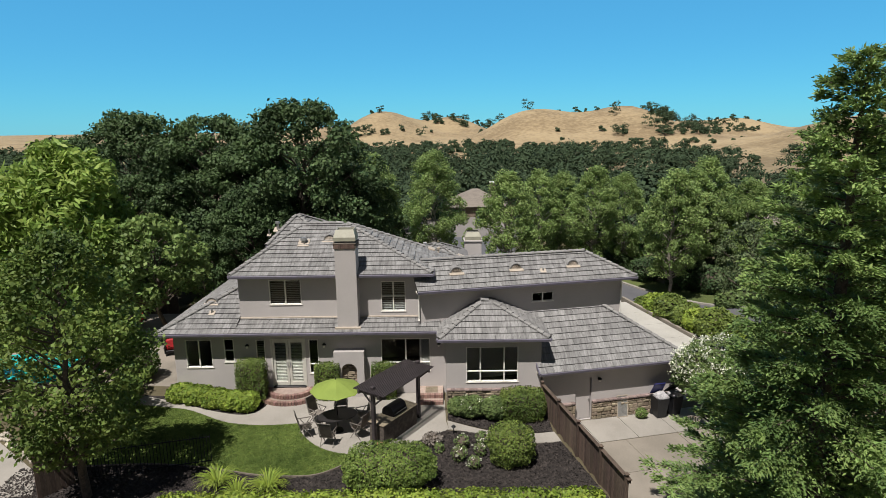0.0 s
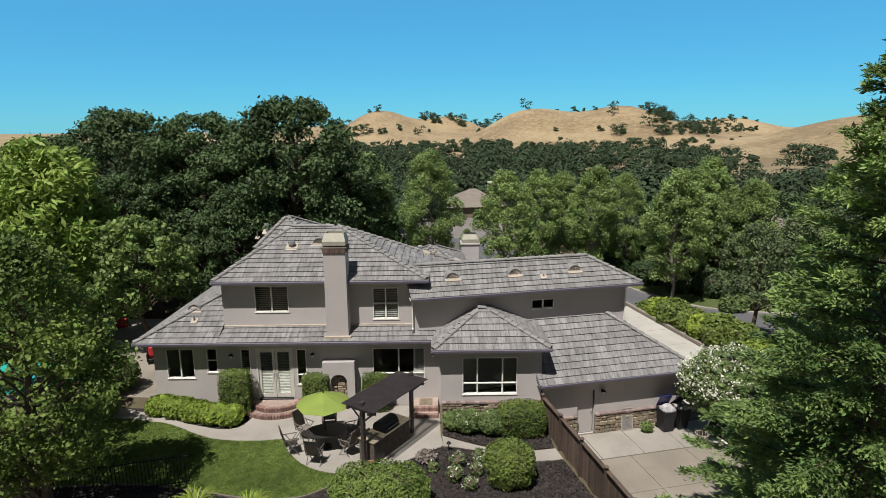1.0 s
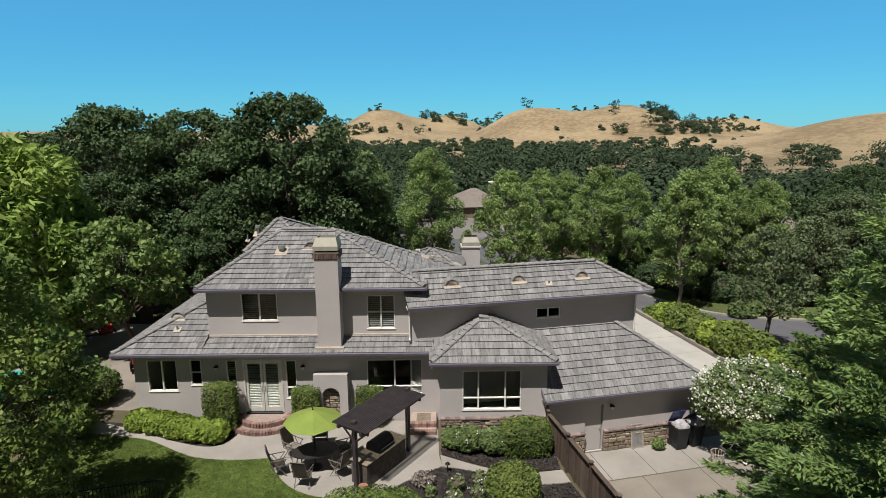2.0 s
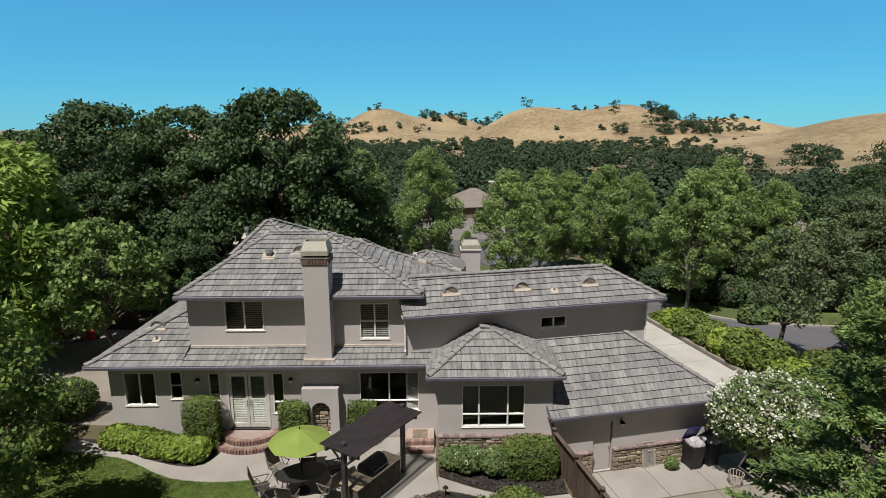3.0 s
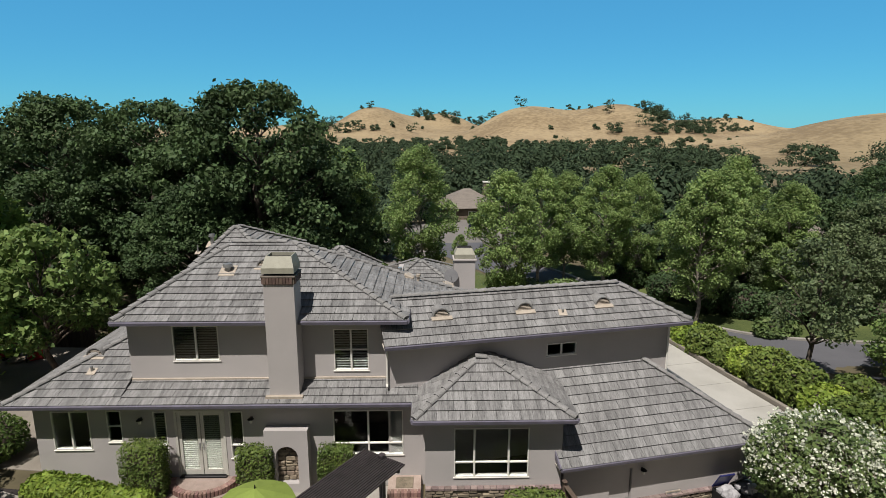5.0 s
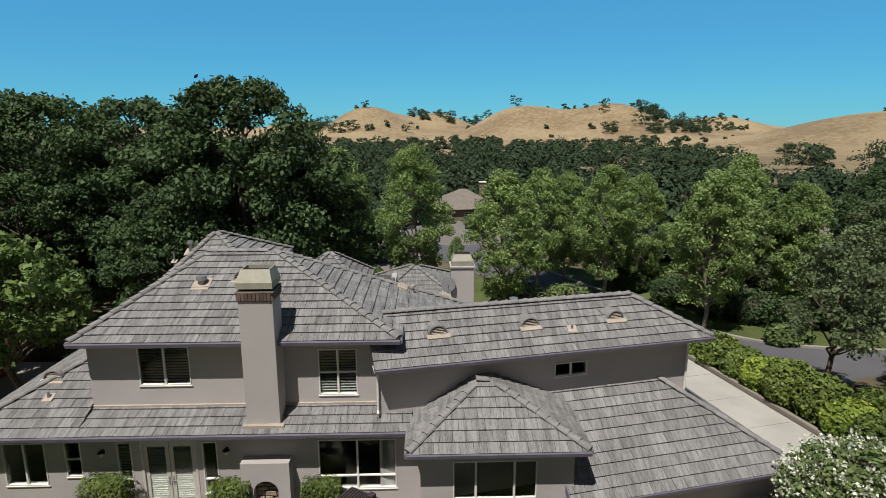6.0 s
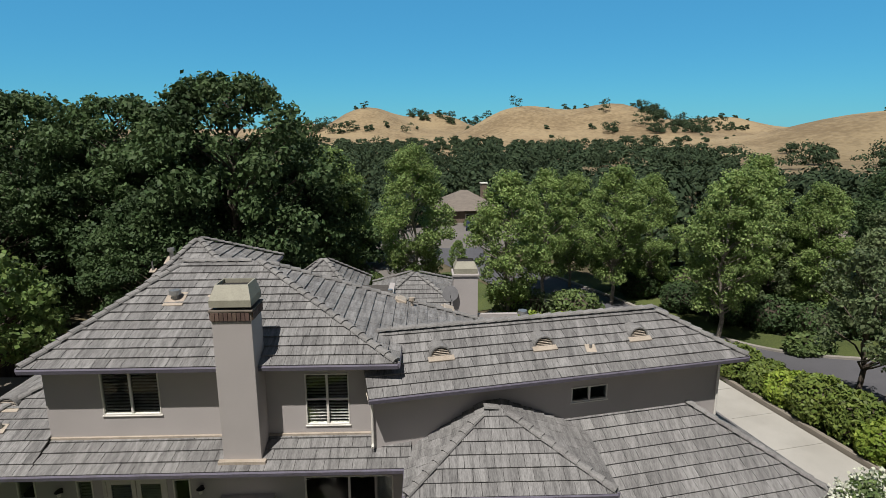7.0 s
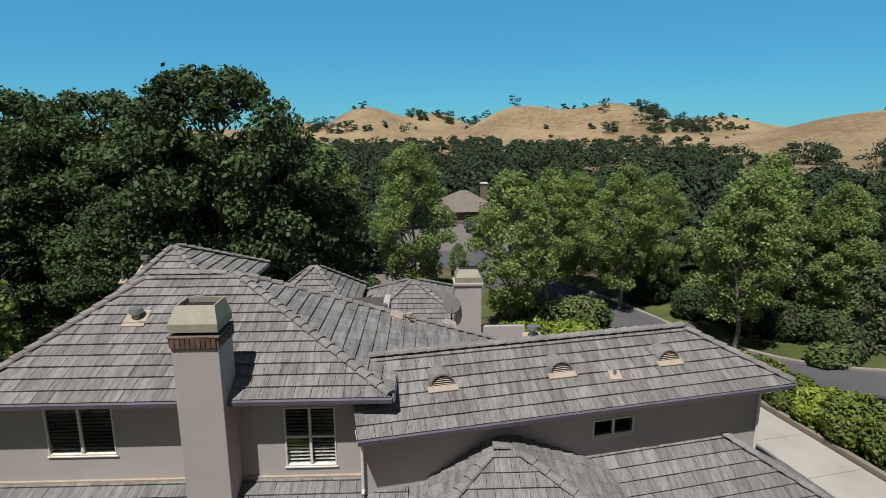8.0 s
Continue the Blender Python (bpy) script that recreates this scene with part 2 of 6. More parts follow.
def sheet(bm, pts, z0, z1):
    """A flat slab with the outline pts."""
    lo = [bm.verts.new((x, y, z0)) for x, y in pts]
    hi = [bm.verts.new((x, y, z1)) for x, y in pts]
    bm.faces.new(hi)
    n = len(pts)
    for i in range(n):
        bm.faces.new((lo[i], lo[(i + 1) % n], hi[(i + 1) % n], hi[i]))
    bmesh.ops.recalc_face_normals(bm, faces=bm.faces[:])
    return bm


def smooth_line(pts, n=8, closed=False):
    """A Catmull-Rom line through the points."""
    out = []
    k = len(pts)
    for i in range(k if closed else k - 1):
        p = [Vector(pts[(i + j) % k] if closed else pts[min(max(i + j, 0), k - 1)]) for j in (-1, 0, 1, 2)]
        for s in range(n):
            t = s / n
            q = 0.5 * (2 * p[1] + (p[2] - p[0]) * t + (2 * p[0] - 5 * p[1] + 4 * p[2] - p[3]) * t * t + (3 * p[1] - p[0] - 3 * p[2] + p[3]) * t ** 3)
            out.append(tuple(q))
    if not closed:
        out.append(tuple(pts[-1]))
    return out


def cards(centres, size, rng, up=0.3, aspect=1.6, out=None):
    """Small leaf quads at the centres, turned at random; out: directions that they lean to."""
    n = len(centres)
    nor = rng.normal(size=(n, 3))
    nor /= np.linalg.norm(nor, axis=1)[:, None]
    if out is not None:
        nor = nor * 0.75 + out
    nor[:, 2] += up
    nor /= np.linalg.norm(nor, axis=1)[:, None] + 1e-9
    a = np.cross(nor, rng.normal(size=(n, 3)))
    a /= np.linalg.norm(a, axis=1)[:, None] + 1e-9
    b = np.cross(nor, a)
    s = size * rng.uniform(0.55, 1.25, n)[:, None]
    a, b = a * s * 0.5 * aspect, b * s * 0.5
    v = np.stack([centres - a, centres + b * 0.9, centres + a, centres - b * 0.9], 1).reshape(-1, 3)
    f = np.arange(4 * n).reshape(n, 4)
    return v, f


def fast_mesh(name, verts, faces, material, parent=None, label=""):
    me = bpy.data.meshes.new(name)
    nv, nf, k = len(verts), len(faces), faces.shape[1]
    me.vertices.add(nv)
    me.vertices.foreach_set("co", np.asarray(verts, np.float32).ravel())
    me.loops.add(nf * k)
    me.loops.foreach_set("vertex_index", np.asarray(faces, np.int32).ravel())
    me.polygons.add(nf)
    me.polygons.foreach_set("loop_start", np.arange(0, nf * k, k, dtype=np.int32))
    me.update(calc_edges=True)
    me.materials.append(material)
    ob = new(name, me)
    if parent:
        ob.parent = parent
    if label:
        ob["label"] = label
    return ob

# ---- ground ----
HILLS = [(152, 480, 27, 46, 75), (76, 480, 24, 38, 65), (-48, 540, 27, 40, 75), (15, 620, 22, 45, 60), (235, 600, 16, 60, 60), (320, 620, 16, 50, 50),
         (240, 300, 21, 62, 62), (-130, 640, 14, 60, 60), (450, 520, 26, 90, 60), (110, 570, 14, 40, 40)]


def ramp(v, a, b):
    t = min(max((v - a) / (b - a), 0.0), 1.0)
    return t * t * (3 - 2 * t)


def fence_x(y):
    return 6.2 + (24.0 - y) * 0.215


def height(x, y):
    z = G - 0.02
    if y > 28:
        z += (-1.75 - z) * ramp(y, 28 if x > 8 else 34, 46)
    side = ramp(x, fence_x(min(y, 24.5)) + 0.05, fence_x(min(y, 24.5)) + 0.35) if y < 40 else 1
    if x > 0:
        z = min(z, z + (COURT - 0.03 - z) * side) if y < 40 else z
    z += -1.6 * ramp(y, 60, 130) + 5.0 * ramp(y, 230, 420)
    if y > 200:
        for x0, y0, a, sx, sy in HILLS:
            z += a * math.exp(-((x - x0) / sx) ** 2 - ((y - y0) / sy) ** 2)
        z += 1.8 * noise.noise((x * 0.03, y * 0.03, 0)) * ramp(y, 250, 400)
    return z


def spaced(stops):
    out = []
    for a, b, n in stops:
        out += [a + (b - a) * i / n for i in range(n)]
    return out + [stops[-1][1]]


gx = spaced([(-2500, -600, 8), (-600, -150, 30), (-150, -40, 16), (-40, 5, 40), (5, 9, 20), (9, 40, 30), (40, 150, 20), (150, 700, 60), (700, 2500, 8)])
gy = spaced([(-600, -30, 8), (-30, 10, 12), (10, 60, 90), (60, 200, 30), (200, 760, 70), (760, 4000, 12)])
gv = np.array([(x, y, height(x, y)) for y in gy for x in gx])
nx = len(gx)
gf = np.array([(j * nx + i, j * nx + i + 1, (j + 1) * nx + i + 1, (j + 1) * nx + i) for j in range(len(gy) - 1) for i in range(nx - 1)])


def ground_material():
    """Soil and dry leaves near the house, golden summer grass on the hills."""
    m = mat("ground_soil_and_dry_grass", (0.355, 0.275, 0.160), 0.95, (0.21, 0.155, 0.088), 0.022, 0.35, 0.7, amount=1.9, bumpd=0.9)
    nt = m.node_tree
    b = nt.nodes["Principled BSDF"]
    gold = b.inputs["Base Color"].links[0].from_socket
    geo = nt.nodes.new("ShaderNodeNewGeometry")
    sep = nt.nodes.new("ShaderNodeSeparateXYZ")
    rng = nt.nodes.new("ShaderNodeMapRange")
    rng.inputs["From Min"].default_value, rng.inputs["From Max"].default_value = 110, 320
    nt.links.new(geo.outputs["Position"], sep.inputs[0])
    nt.links.new(sep.outputs["Y"], rng.inputs["Value"])
    n = nt.nodes.new("ShaderNodeTexNoise")
    n.inputs["Scale"].default_value, n.inputs["Detail"].default_value = 0.4, 8
    nt.links.new(geo.outputs["Position"], n.inputs["Vector"])
    near = nt.nodes.new("ShaderNodeMix")
    near.data_type = 'RGBA'
    near.inputs[6].default_value, near.inputs[7].default_value = (0.05, 0.045, 0.025, 1), (0.17, 0.14, 0.08, 1)
    nt.links.new(n.outputs["Fac"], near.inputs[0])
    mx = nt.nodes.new("ShaderNodeMix")
    mx.data_type = 'RGBA'
    nt.links.new(rng.outputs[0], mx.inputs[0])
    nt.links.new(near.outputs[2], mx.inputs[6])
    nt.links.new(gold, mx.inputs[7])
    nt.links.new(mx.outputs[2], b.inputs["Base Color"])
    return m


ground = fast_mesh("ground", gv, gf, ground_material())
tagged(ground, "dry brown soil rising to golden grassy hills", "ground", kind="structure")
for p in ground.data.polygons:
    p.use_smooth = True

# lawn, beds and paving of the back garden
path_far = smooth_line([(-13.5, 26.6), (-10.95, 25.65), (-8.45, 24.55), (-6.95, 24.2), (-6.3, 24.9), (-6.3, 26.1)], 8)
path_near = smooth_line([(-13.5, 25.5), (-10.65, 24.97), (-9.47, 24.62), (-7.57, 23.55), (-5.92, 23.25), (-4.37, 23.36)], 8)
patio_edge = smooth_line([(-4.37, 23.36), (-4.05, 22.5), (-3.27, 21.55), (-2.27, 21.0), (-0.95, 20.85), (0.0, 21.2), (0.8, 21.85), (2.02, 22.7)], 8)
patio_outline = path_near[:-1] + patio_edge + [(1.9, 23.4), (1.85, 26.1), (-6.3, 26.1)] + path_far[::-1][1:]
tagged(link("patio", sheet(bmesh.new(), patio_outline, G - 0.2, G + 0.02), CONCRETE), "pale broom-finished concrete patio and curving path", "patio", kind="structure")
side_path = smooth_line([(1.95, 23.45), (3.55, 22.6), (5.0, 22.25), (6.35, 22.4)], 8) + smooth_line([(6.5, 21.65), (5.27, 21.58), (4.19, 22.0), (2.61, 22.55), (2.02, 22.7)], 8)
tagged(link("side_path", sheet(bmesh.new(), side_path, G - 0.2, G + 0.016), CONCRETE), "narrow pale concrete garden path", "path", kind="structure")
lawn_outline = [(-13.5, 25.5)] + path_near[1:-1] + patio_edge[:34] + smooth_line([(-1.6, 20.6), (-2.3, 19.9), (-3.2, 19.5), (-5.0, 19.6), (-7.0, 20.1), (-9.5, 20.4), (-13.5, 20.2)], 6)
tagged(link("lawn", sheet(bmesh.new(), lawn_outline, G - 0.2, G + 0.004), LAWN), "mown green lawn with a curved edge", "lawn", kind="structure")
bed1 = smooth_line([(-14, 20.2), (-9.5, 20.38), (-7.0, 20.08), (-5.0, 19.55), (-3.2, 19.45), (-2.2, 19.9), (-0.95, 20.8), (0.0, 21.15), (0.8, 21.8), (2.02, 22.6), (4.19, 21.95), (5.27, 21.53), (6.5, 21.6)], 6) + [(7.7, 16.5), (-14, 16.5)]
tagged(link("garden_bed", sheet(bmesh.new(), bed1, G - 0.2, G + 0.010), SOIL), "dark bark mulch garden bed", "garden bed", kind="structure")
bed2 = smooth_line([(2.0, 23.5), (3.6, 22.68), (5.0, 22.33), (6.3, 22.45)], 8) + [(6.3, 24.8), (2.0, 24.8)]
tagged(link("rose_bed", sheet(bmesh.new(), bed2, G - 0.2, G + 0.012), SOIL), "dark mulch bed along the house wall", "garden bed", kind="structure")
bed3 = path_far[3:-8] + [(-6.4, 26.15), (-11.6, 26.15)]
tagged(link("border_bed", sheet(bmesh.new(), bed3, G - 0.2, G + 0.012), SOIL), "dark mulch border along the house wall", "garden bed", kind="structure")


def scatter(name, outline, n, size, lift, material, label, seed, up, aspect):
    """Many small flat pieces strewn over a bed of that outline."""
    rn = np.random.default_rng(seed)
    poly = np.array([q[:2] for q in outline])
    lo, hi = poly.min(0), poly.max(0)
    p = rn.uniform(lo, hi, (n, 2))
    inside = np.zeros(n, bool)
    for a, b in zip(poly, np.roll(poly, -1, axis=0)):
        cross = (a[1] > p[:, 1]) != (b[1] > p[:, 1])
        inside ^= cross & (p[:, 0] < (b[0] - a[0]) * (p[:, 1] - a[1]) / (b[1] - a[1] + 1e-12) + a[0])
    p = p[inside]
    c = np.column_stack([p, G + lift + rn.uniform(0, 0.02, len(p))])
    v, f = cards(c, size, rn, up, aspect)
    return tagged(fast_mesh(name, v, f, material), label, name.replace("_", " "), kind="stuff")


scatter("grass_blades", lawn_outline, 220000, 0.034, 0.008, L_LAWN, "short mown green grass blades of the lawn", 5, 0.5, 1.8)
scatter("bark_chips", bed1, 42000, 0.06, 0.016, CHIPS, "dark shredded bark chips over the bed", 6, 1.2, 1.9)
scatter("bark_chips", bed2, 9000, 0.06, 0.018, CHIPS, "dark shredded bark chips below the bay window", 7, 1.2, 1.9)


def edging(pts, w=0.05, h=0.05):
    """A thin dark edging strip along a line."""
    bm = bmesh.new()
    for a, b in zip(pts, pts[1:]):
        d = Vector((b[0] - a[0], b[1] - a[1], 0))
        if d.length < 1e-4:
            continue
        n = Vector((-d.y, d.x, 0)).normalized() * w / 2
        vs = [bm.verts.new((p[0] + s * n.x, p[1] + s * n.y, z)) for z in (G - 0.1, G + h) for p, s in ((a, 1), (b, 1), (b, -1), (a, -1))]
        bm.faces.new(vs[4:])
        for i in range(4):
            bm.faces.new((vs[i], vs[(i + 1) % 4], vs[4 + (i + 1) % 4], vs[4 + i]))
    return bm


tagged(link("lawn_edging", edging(lawn_outline[len(path_near) - 2 + 34:]), MORTAR), "dark edging strip between lawn and bed", "edging", kind="structure")

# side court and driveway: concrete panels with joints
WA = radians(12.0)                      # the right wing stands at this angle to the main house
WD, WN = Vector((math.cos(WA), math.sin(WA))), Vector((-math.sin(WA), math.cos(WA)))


def panelled(name, origin, nu, nv, su, sv, material, label, z, skip=()):
    base = thing(name, label, "pavement", kind="structure")
    k = 0
    for i in range(nu):
        for j in range(nv):
            if (i, j) in skip:
                continue
            c = Vector(origin) + WD * (i * su) + WN * (j * sv)
            q = [c, c + WD * (su - 0.025), c + WD * (su - 0.025) + WN * (sv - 0.025), c + WN * (sv - 0.025)]
            part("slab", sheet(bmesh.new(), [(v.x, v.y) for v in q], z - 0.15, z + 0.001 * ((i * 7 + j * 3) % 4)), material, base)
    return base


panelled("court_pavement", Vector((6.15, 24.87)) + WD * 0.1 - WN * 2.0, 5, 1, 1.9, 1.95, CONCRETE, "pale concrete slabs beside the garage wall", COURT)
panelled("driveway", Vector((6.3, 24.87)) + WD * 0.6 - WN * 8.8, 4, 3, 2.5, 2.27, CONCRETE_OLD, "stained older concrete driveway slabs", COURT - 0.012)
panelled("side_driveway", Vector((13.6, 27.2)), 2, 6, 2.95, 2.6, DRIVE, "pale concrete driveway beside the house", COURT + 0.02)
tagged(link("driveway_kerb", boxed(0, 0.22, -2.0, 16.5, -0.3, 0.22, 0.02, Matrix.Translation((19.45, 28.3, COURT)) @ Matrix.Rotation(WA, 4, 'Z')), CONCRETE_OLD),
       "low concrete kerb along the side driveway", "kerb", kind="structure")

# street, kerb and verge
street = smooth_line([(48, 35), (36, 37.5), (27, 39.2), (21.5, 42.5), (17.0, 49), (14.2, 56), (10.5, 64), (6.5, 73), (5.2, 84), (5.5, 96)], 10)


def ribbon(line, lo, hi, lift, rise=0.0):
    bm = bmesh.new()
    rows = []
    for i, p in enumerate(line):
        a, b = Vector(line[max(i - 1, 0)]), Vector(line[min(i + 1, len(line) - 1)])
        d = (b - a).normalized()
        n = Vector((d.y, -d.x))
        row = []
        for s in (lo, (lo + hi) / 2, hi):
            q = Vector(p) + n * s
            row.append(bm.verts.new((q.x, q.y, max(height(q.x, q.y), height(p[0], p[1])) + lift)))
        rows.append(row)
    for r0, r1 in zip(rows, rows[1:]):
        for k in range(2):
            bm.faces.new((r0[k], r0[k + 1], r1[k + 1], r1[k]))
    if rise:
        g = bmesh.ops.extrude_face_region(bm, geom=bm.faces[:])
        bmesh.ops.translate(bm, vec=(0, 0, rise), verts=[v for v in g["geom"] if isinstance(v, bmesh.types.BMVert)])
    bmesh.ops.recalc_face_normals(bm, faces=bm.faces[:])
    return bm


tagged(link("road", ribbon(street, -3.4, 3.0, 0.05), ASPHALT), "grey asphalt street curving past the houses", "road", kind="structure")
tagged(link("kerb", ribbon(street[:60], 3.0, 3.3, 0.03, 0.14), CONCRETE), "pale concrete kerb along the street", "kerb", kind="structure")
tagged(link("verge", ribbon(street[5:64], 3.3, 6.4, 0.06), VERGE), "mown roadside grass, yellowing in places", "grass verge", kind="structure")
tagged(link("front_lawn", ribbon(street[52:66], -9.5, -3.9, 0.06), VERGE), "green front lawn by the street", "lawn", kind="structure")
# street end and drive take the asphalt colour lightened for sun
tagged(link("cul_de_sac", sheet(bmesh.new(), [(5.3 + 9.5 * math.cos(a * 0.2094), 83 + 14 * math.sin(a * 0.2094)) for a in range(30)], -2.4, height(4, 80) + 0.09), ASPHALT_PALE), "end of the street, sunlight put into its pale colour", "road", kind="structure")
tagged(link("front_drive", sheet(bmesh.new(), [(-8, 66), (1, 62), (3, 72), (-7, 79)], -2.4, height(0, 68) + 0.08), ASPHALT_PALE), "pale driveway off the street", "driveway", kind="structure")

# ---- the house ----
house = thing("house", "two-storey grey stucco house with grey concrete tile hip roofs", "house")


def clip(poly, region):
    """Cut a polygon to a convex region, both in a plane (region runs counter-clockwise)."""
    out = poly
    k = len(region)
    for i in range(k):
        a, b = region[i], region[(i + 1) % k]
        ex, ey = b[0] - a[0], b[1] - a[1]
        src, out = out, []
        for j in range(len(src)):
            p, q = src[j], src[(j + 1) % len(src)]
            sp = ex * (p[1] - a[1]) - ey * (p[0] - a[0])
            sq = ex * (q[1] - a[1]) - ey * (q[0] - a[0])
            if sp >= 0:
                out.append(p)
            if (sp > 0 > sq) or (sp < 0 < sq):
                t = sp / (sp - sq)
                out.append((p[0] + (q[0] - p[0]) * t, p[1] + (q[1] - p[1]) * t))
        if len(out) < 3:
            return []
    return out


def slope(name, corners, parent, single=0, tiles=True, row=0.345, wide=0.36):
    """A tiled roof plane: corners counter-clockwise from outside, the first two along the eave.
    The lowest tiles are objects of their own, up to the number single; the rest are joined."""
    c = [Vector(p) for p in corners]
    u = (c[1] - c[0]).normalized()
    nrm = u.cross(c[2] - c[0]).normalized()
    v = nrm.cross(u)
    flat = [((p - c[0]).dot(u), (p - c[0]).dot(v)) for p in c]
    bm = bmesh.new()
    top = [bm.verts.new(p) for p in c]
    low = [bm.verts.new(p - nrm * 0.10) for p in c]
    bm.faces.new(top)
    bm.faces.new(low[::-1])
    for i in range(len(c)):
        bm.faces.new((top[i], low[i], low[(i + 1) % len(c)], top[(i + 1) % len(c)]))
    deck = part("roof_slope", bm, DECK, parent)
    if not tiles:
        deck.data.materials[0] = TILES
        return deck
    rng = random.Random(len(name) * 31 + int(c[0].x * 100))
    verts, faces = [], []
    h = max(p[1] for p in flat)
    lo, hi = min(p[0] for p in flat), max(p[0] for p in flat)
    j = 0
    made = 0
    y = -0.03
    region = [(flat[i][0], flat[i][1] - (0.05 if i < 2 else 0)) for i in range(len(flat))]
    while y < h:
        x = lo - wide * (0.5 * (j % 2)) - rng.uniform(0, 0.06)
        while x < hi:
            w = wide * rng.choice((1, 1, 1, 0.96, 1.03))
            q = clip([(x + 0.005, y), (x + w - 0.005, y), (x + w - 0.005, y + row + 0.03), (x + 0.005, y + row + 0.03)], region)
            if len(q) >= 3:
                tilt = rng.uniform(-0.004, 0.006)
                pts = []
                for px, py in q:
                    f = (py - y) / row
                    lift = 0.062 * (1 - f) + 0.016 * f + tilt
                    pts.append(c[0] + u * px + v * py + nrm * lift)
                und = [p - nrm * 0.045 for p in pts]
                n = len(pts)
                fs = [tuple(range(n))] + [(i, n + i, n + (i + 1) % n, (i + 1) % n) for i in range(n)]
                if made < single:
                    pieces("roof_tile", pts + und, fs, TILE, deck)
                    made += 1
                else:
                    k = len(verts)
                    verts += pts + und
                    faces += [tuple(k + i for i in g) for g in fs]
            x += w
        y += row
        j += 1
    if verts:
        tagged(pieces("roof_tiles", verts, faces, TILES, deck), kind="stuff")
    return deck


def caps(parent, a, b, step=0.34, r=0.13):
    """Ridge and hip tiles: short overlapping half-round caps from a up to b."""
    a, b = Vector(a), Vector(b)
    d = (b - a).normalized()
    side = d.cross(Vector((0, 0, 1))).normalized()
    up = side.cross(d)
    n = max(1, int((b - a).length / step))
    for i in range(n):
        p = a + d * (step * i)
        m = Matrix(((d.x, side.x, up.x, p.x), (d.y, side.y, up.y, p.y), (d.z, side.z, up.z, p.z), (0, 0, 0, 1)))
        share("ridge_tile", CAP, parent, m)


def cap_mesh(step=0.34, r=0.13):
    verts, faces = [], []
    for x, lift, rr in ((-0.02, 0.055, r), (step + 0.03, 0.02, r * 0.86)):
        for s in range(6):
            t = math.pi * s / 5
            verts.append((x, rr * math.cos(t), rr * 0.62 * math.sin(t) + lift))
    faces += [(s, s + 1, 7 + s, 6 + s) for s in range(5)] + [(5, 4, 3, 2, 1, 0)]
    me = bpy.data.meshes.new("ridge_tile")
    me.from_pydata(verts, [], faces)
    me.materials.append(CAPTILE)
    return me


CAP = cap_mesh()


def gutter(parent, a, b, drop=0.13):
    a, b = Vector(a), Vector(b)
    d = (b - a).normalized()
    n = Vector((d.y, -d.x, 0))
    bm = bmesh.new()
    prof = [(0.0, 0.0), (0.11, 0.0), (0.125, -0.03), (0.10, -drop), (0.0, -drop)]
    rows = [[bm.verts.new(p + n * (o - 0.05) + Vector((0, 0, z + 0.015))) for o, z in prof] for p in (a, b)]
    for i in range(5):
        bm.faces.new((rows[0][i], rows[1][i], rows[1][(i + 1) % 5], rows[0][(i + 1) % 5]))
    bm.faces.new(rows[0][::-1])
    bm.faces.new(rows[1])
    bmesh.ops.recalc_face_normals(bm, faces=bm.faces[:])
    part("gutter", bm, GUTTER, parent, "blue-grey painted gutter")
    bm = bmesh.new()
    q = [a - n * 0.05, b - n * 0.05, b - n * 0.6, a - n * 0.6]
    vs = [bm.verts.new(p + Vector((0, 0, z))) for z in (-0.13, -0.10) for p in q]
    bm.faces.new(vs[:4][::-1])
    bm.faces.new(vs[4:])
    for i in range(4):
        bm.faces.new((vs[i], vs[(i + 1) % 4], vs[4 + (i + 1) % 4], vs[4 + i]))
    part("soffit", bm, TRIM, parent)


def downspout(parent, x, y, z0, z1, material=None):
    bm = bmesh.new()
    rod(bm, (x, y, z0), (x, y, z1), 0.035, seg=8)
    rod(bm, (x, y, z0 + 0.05), (x, y - 0.12, z0), 0.035, seg=8)
    part("downspout", bm, material or TRIM, parent)


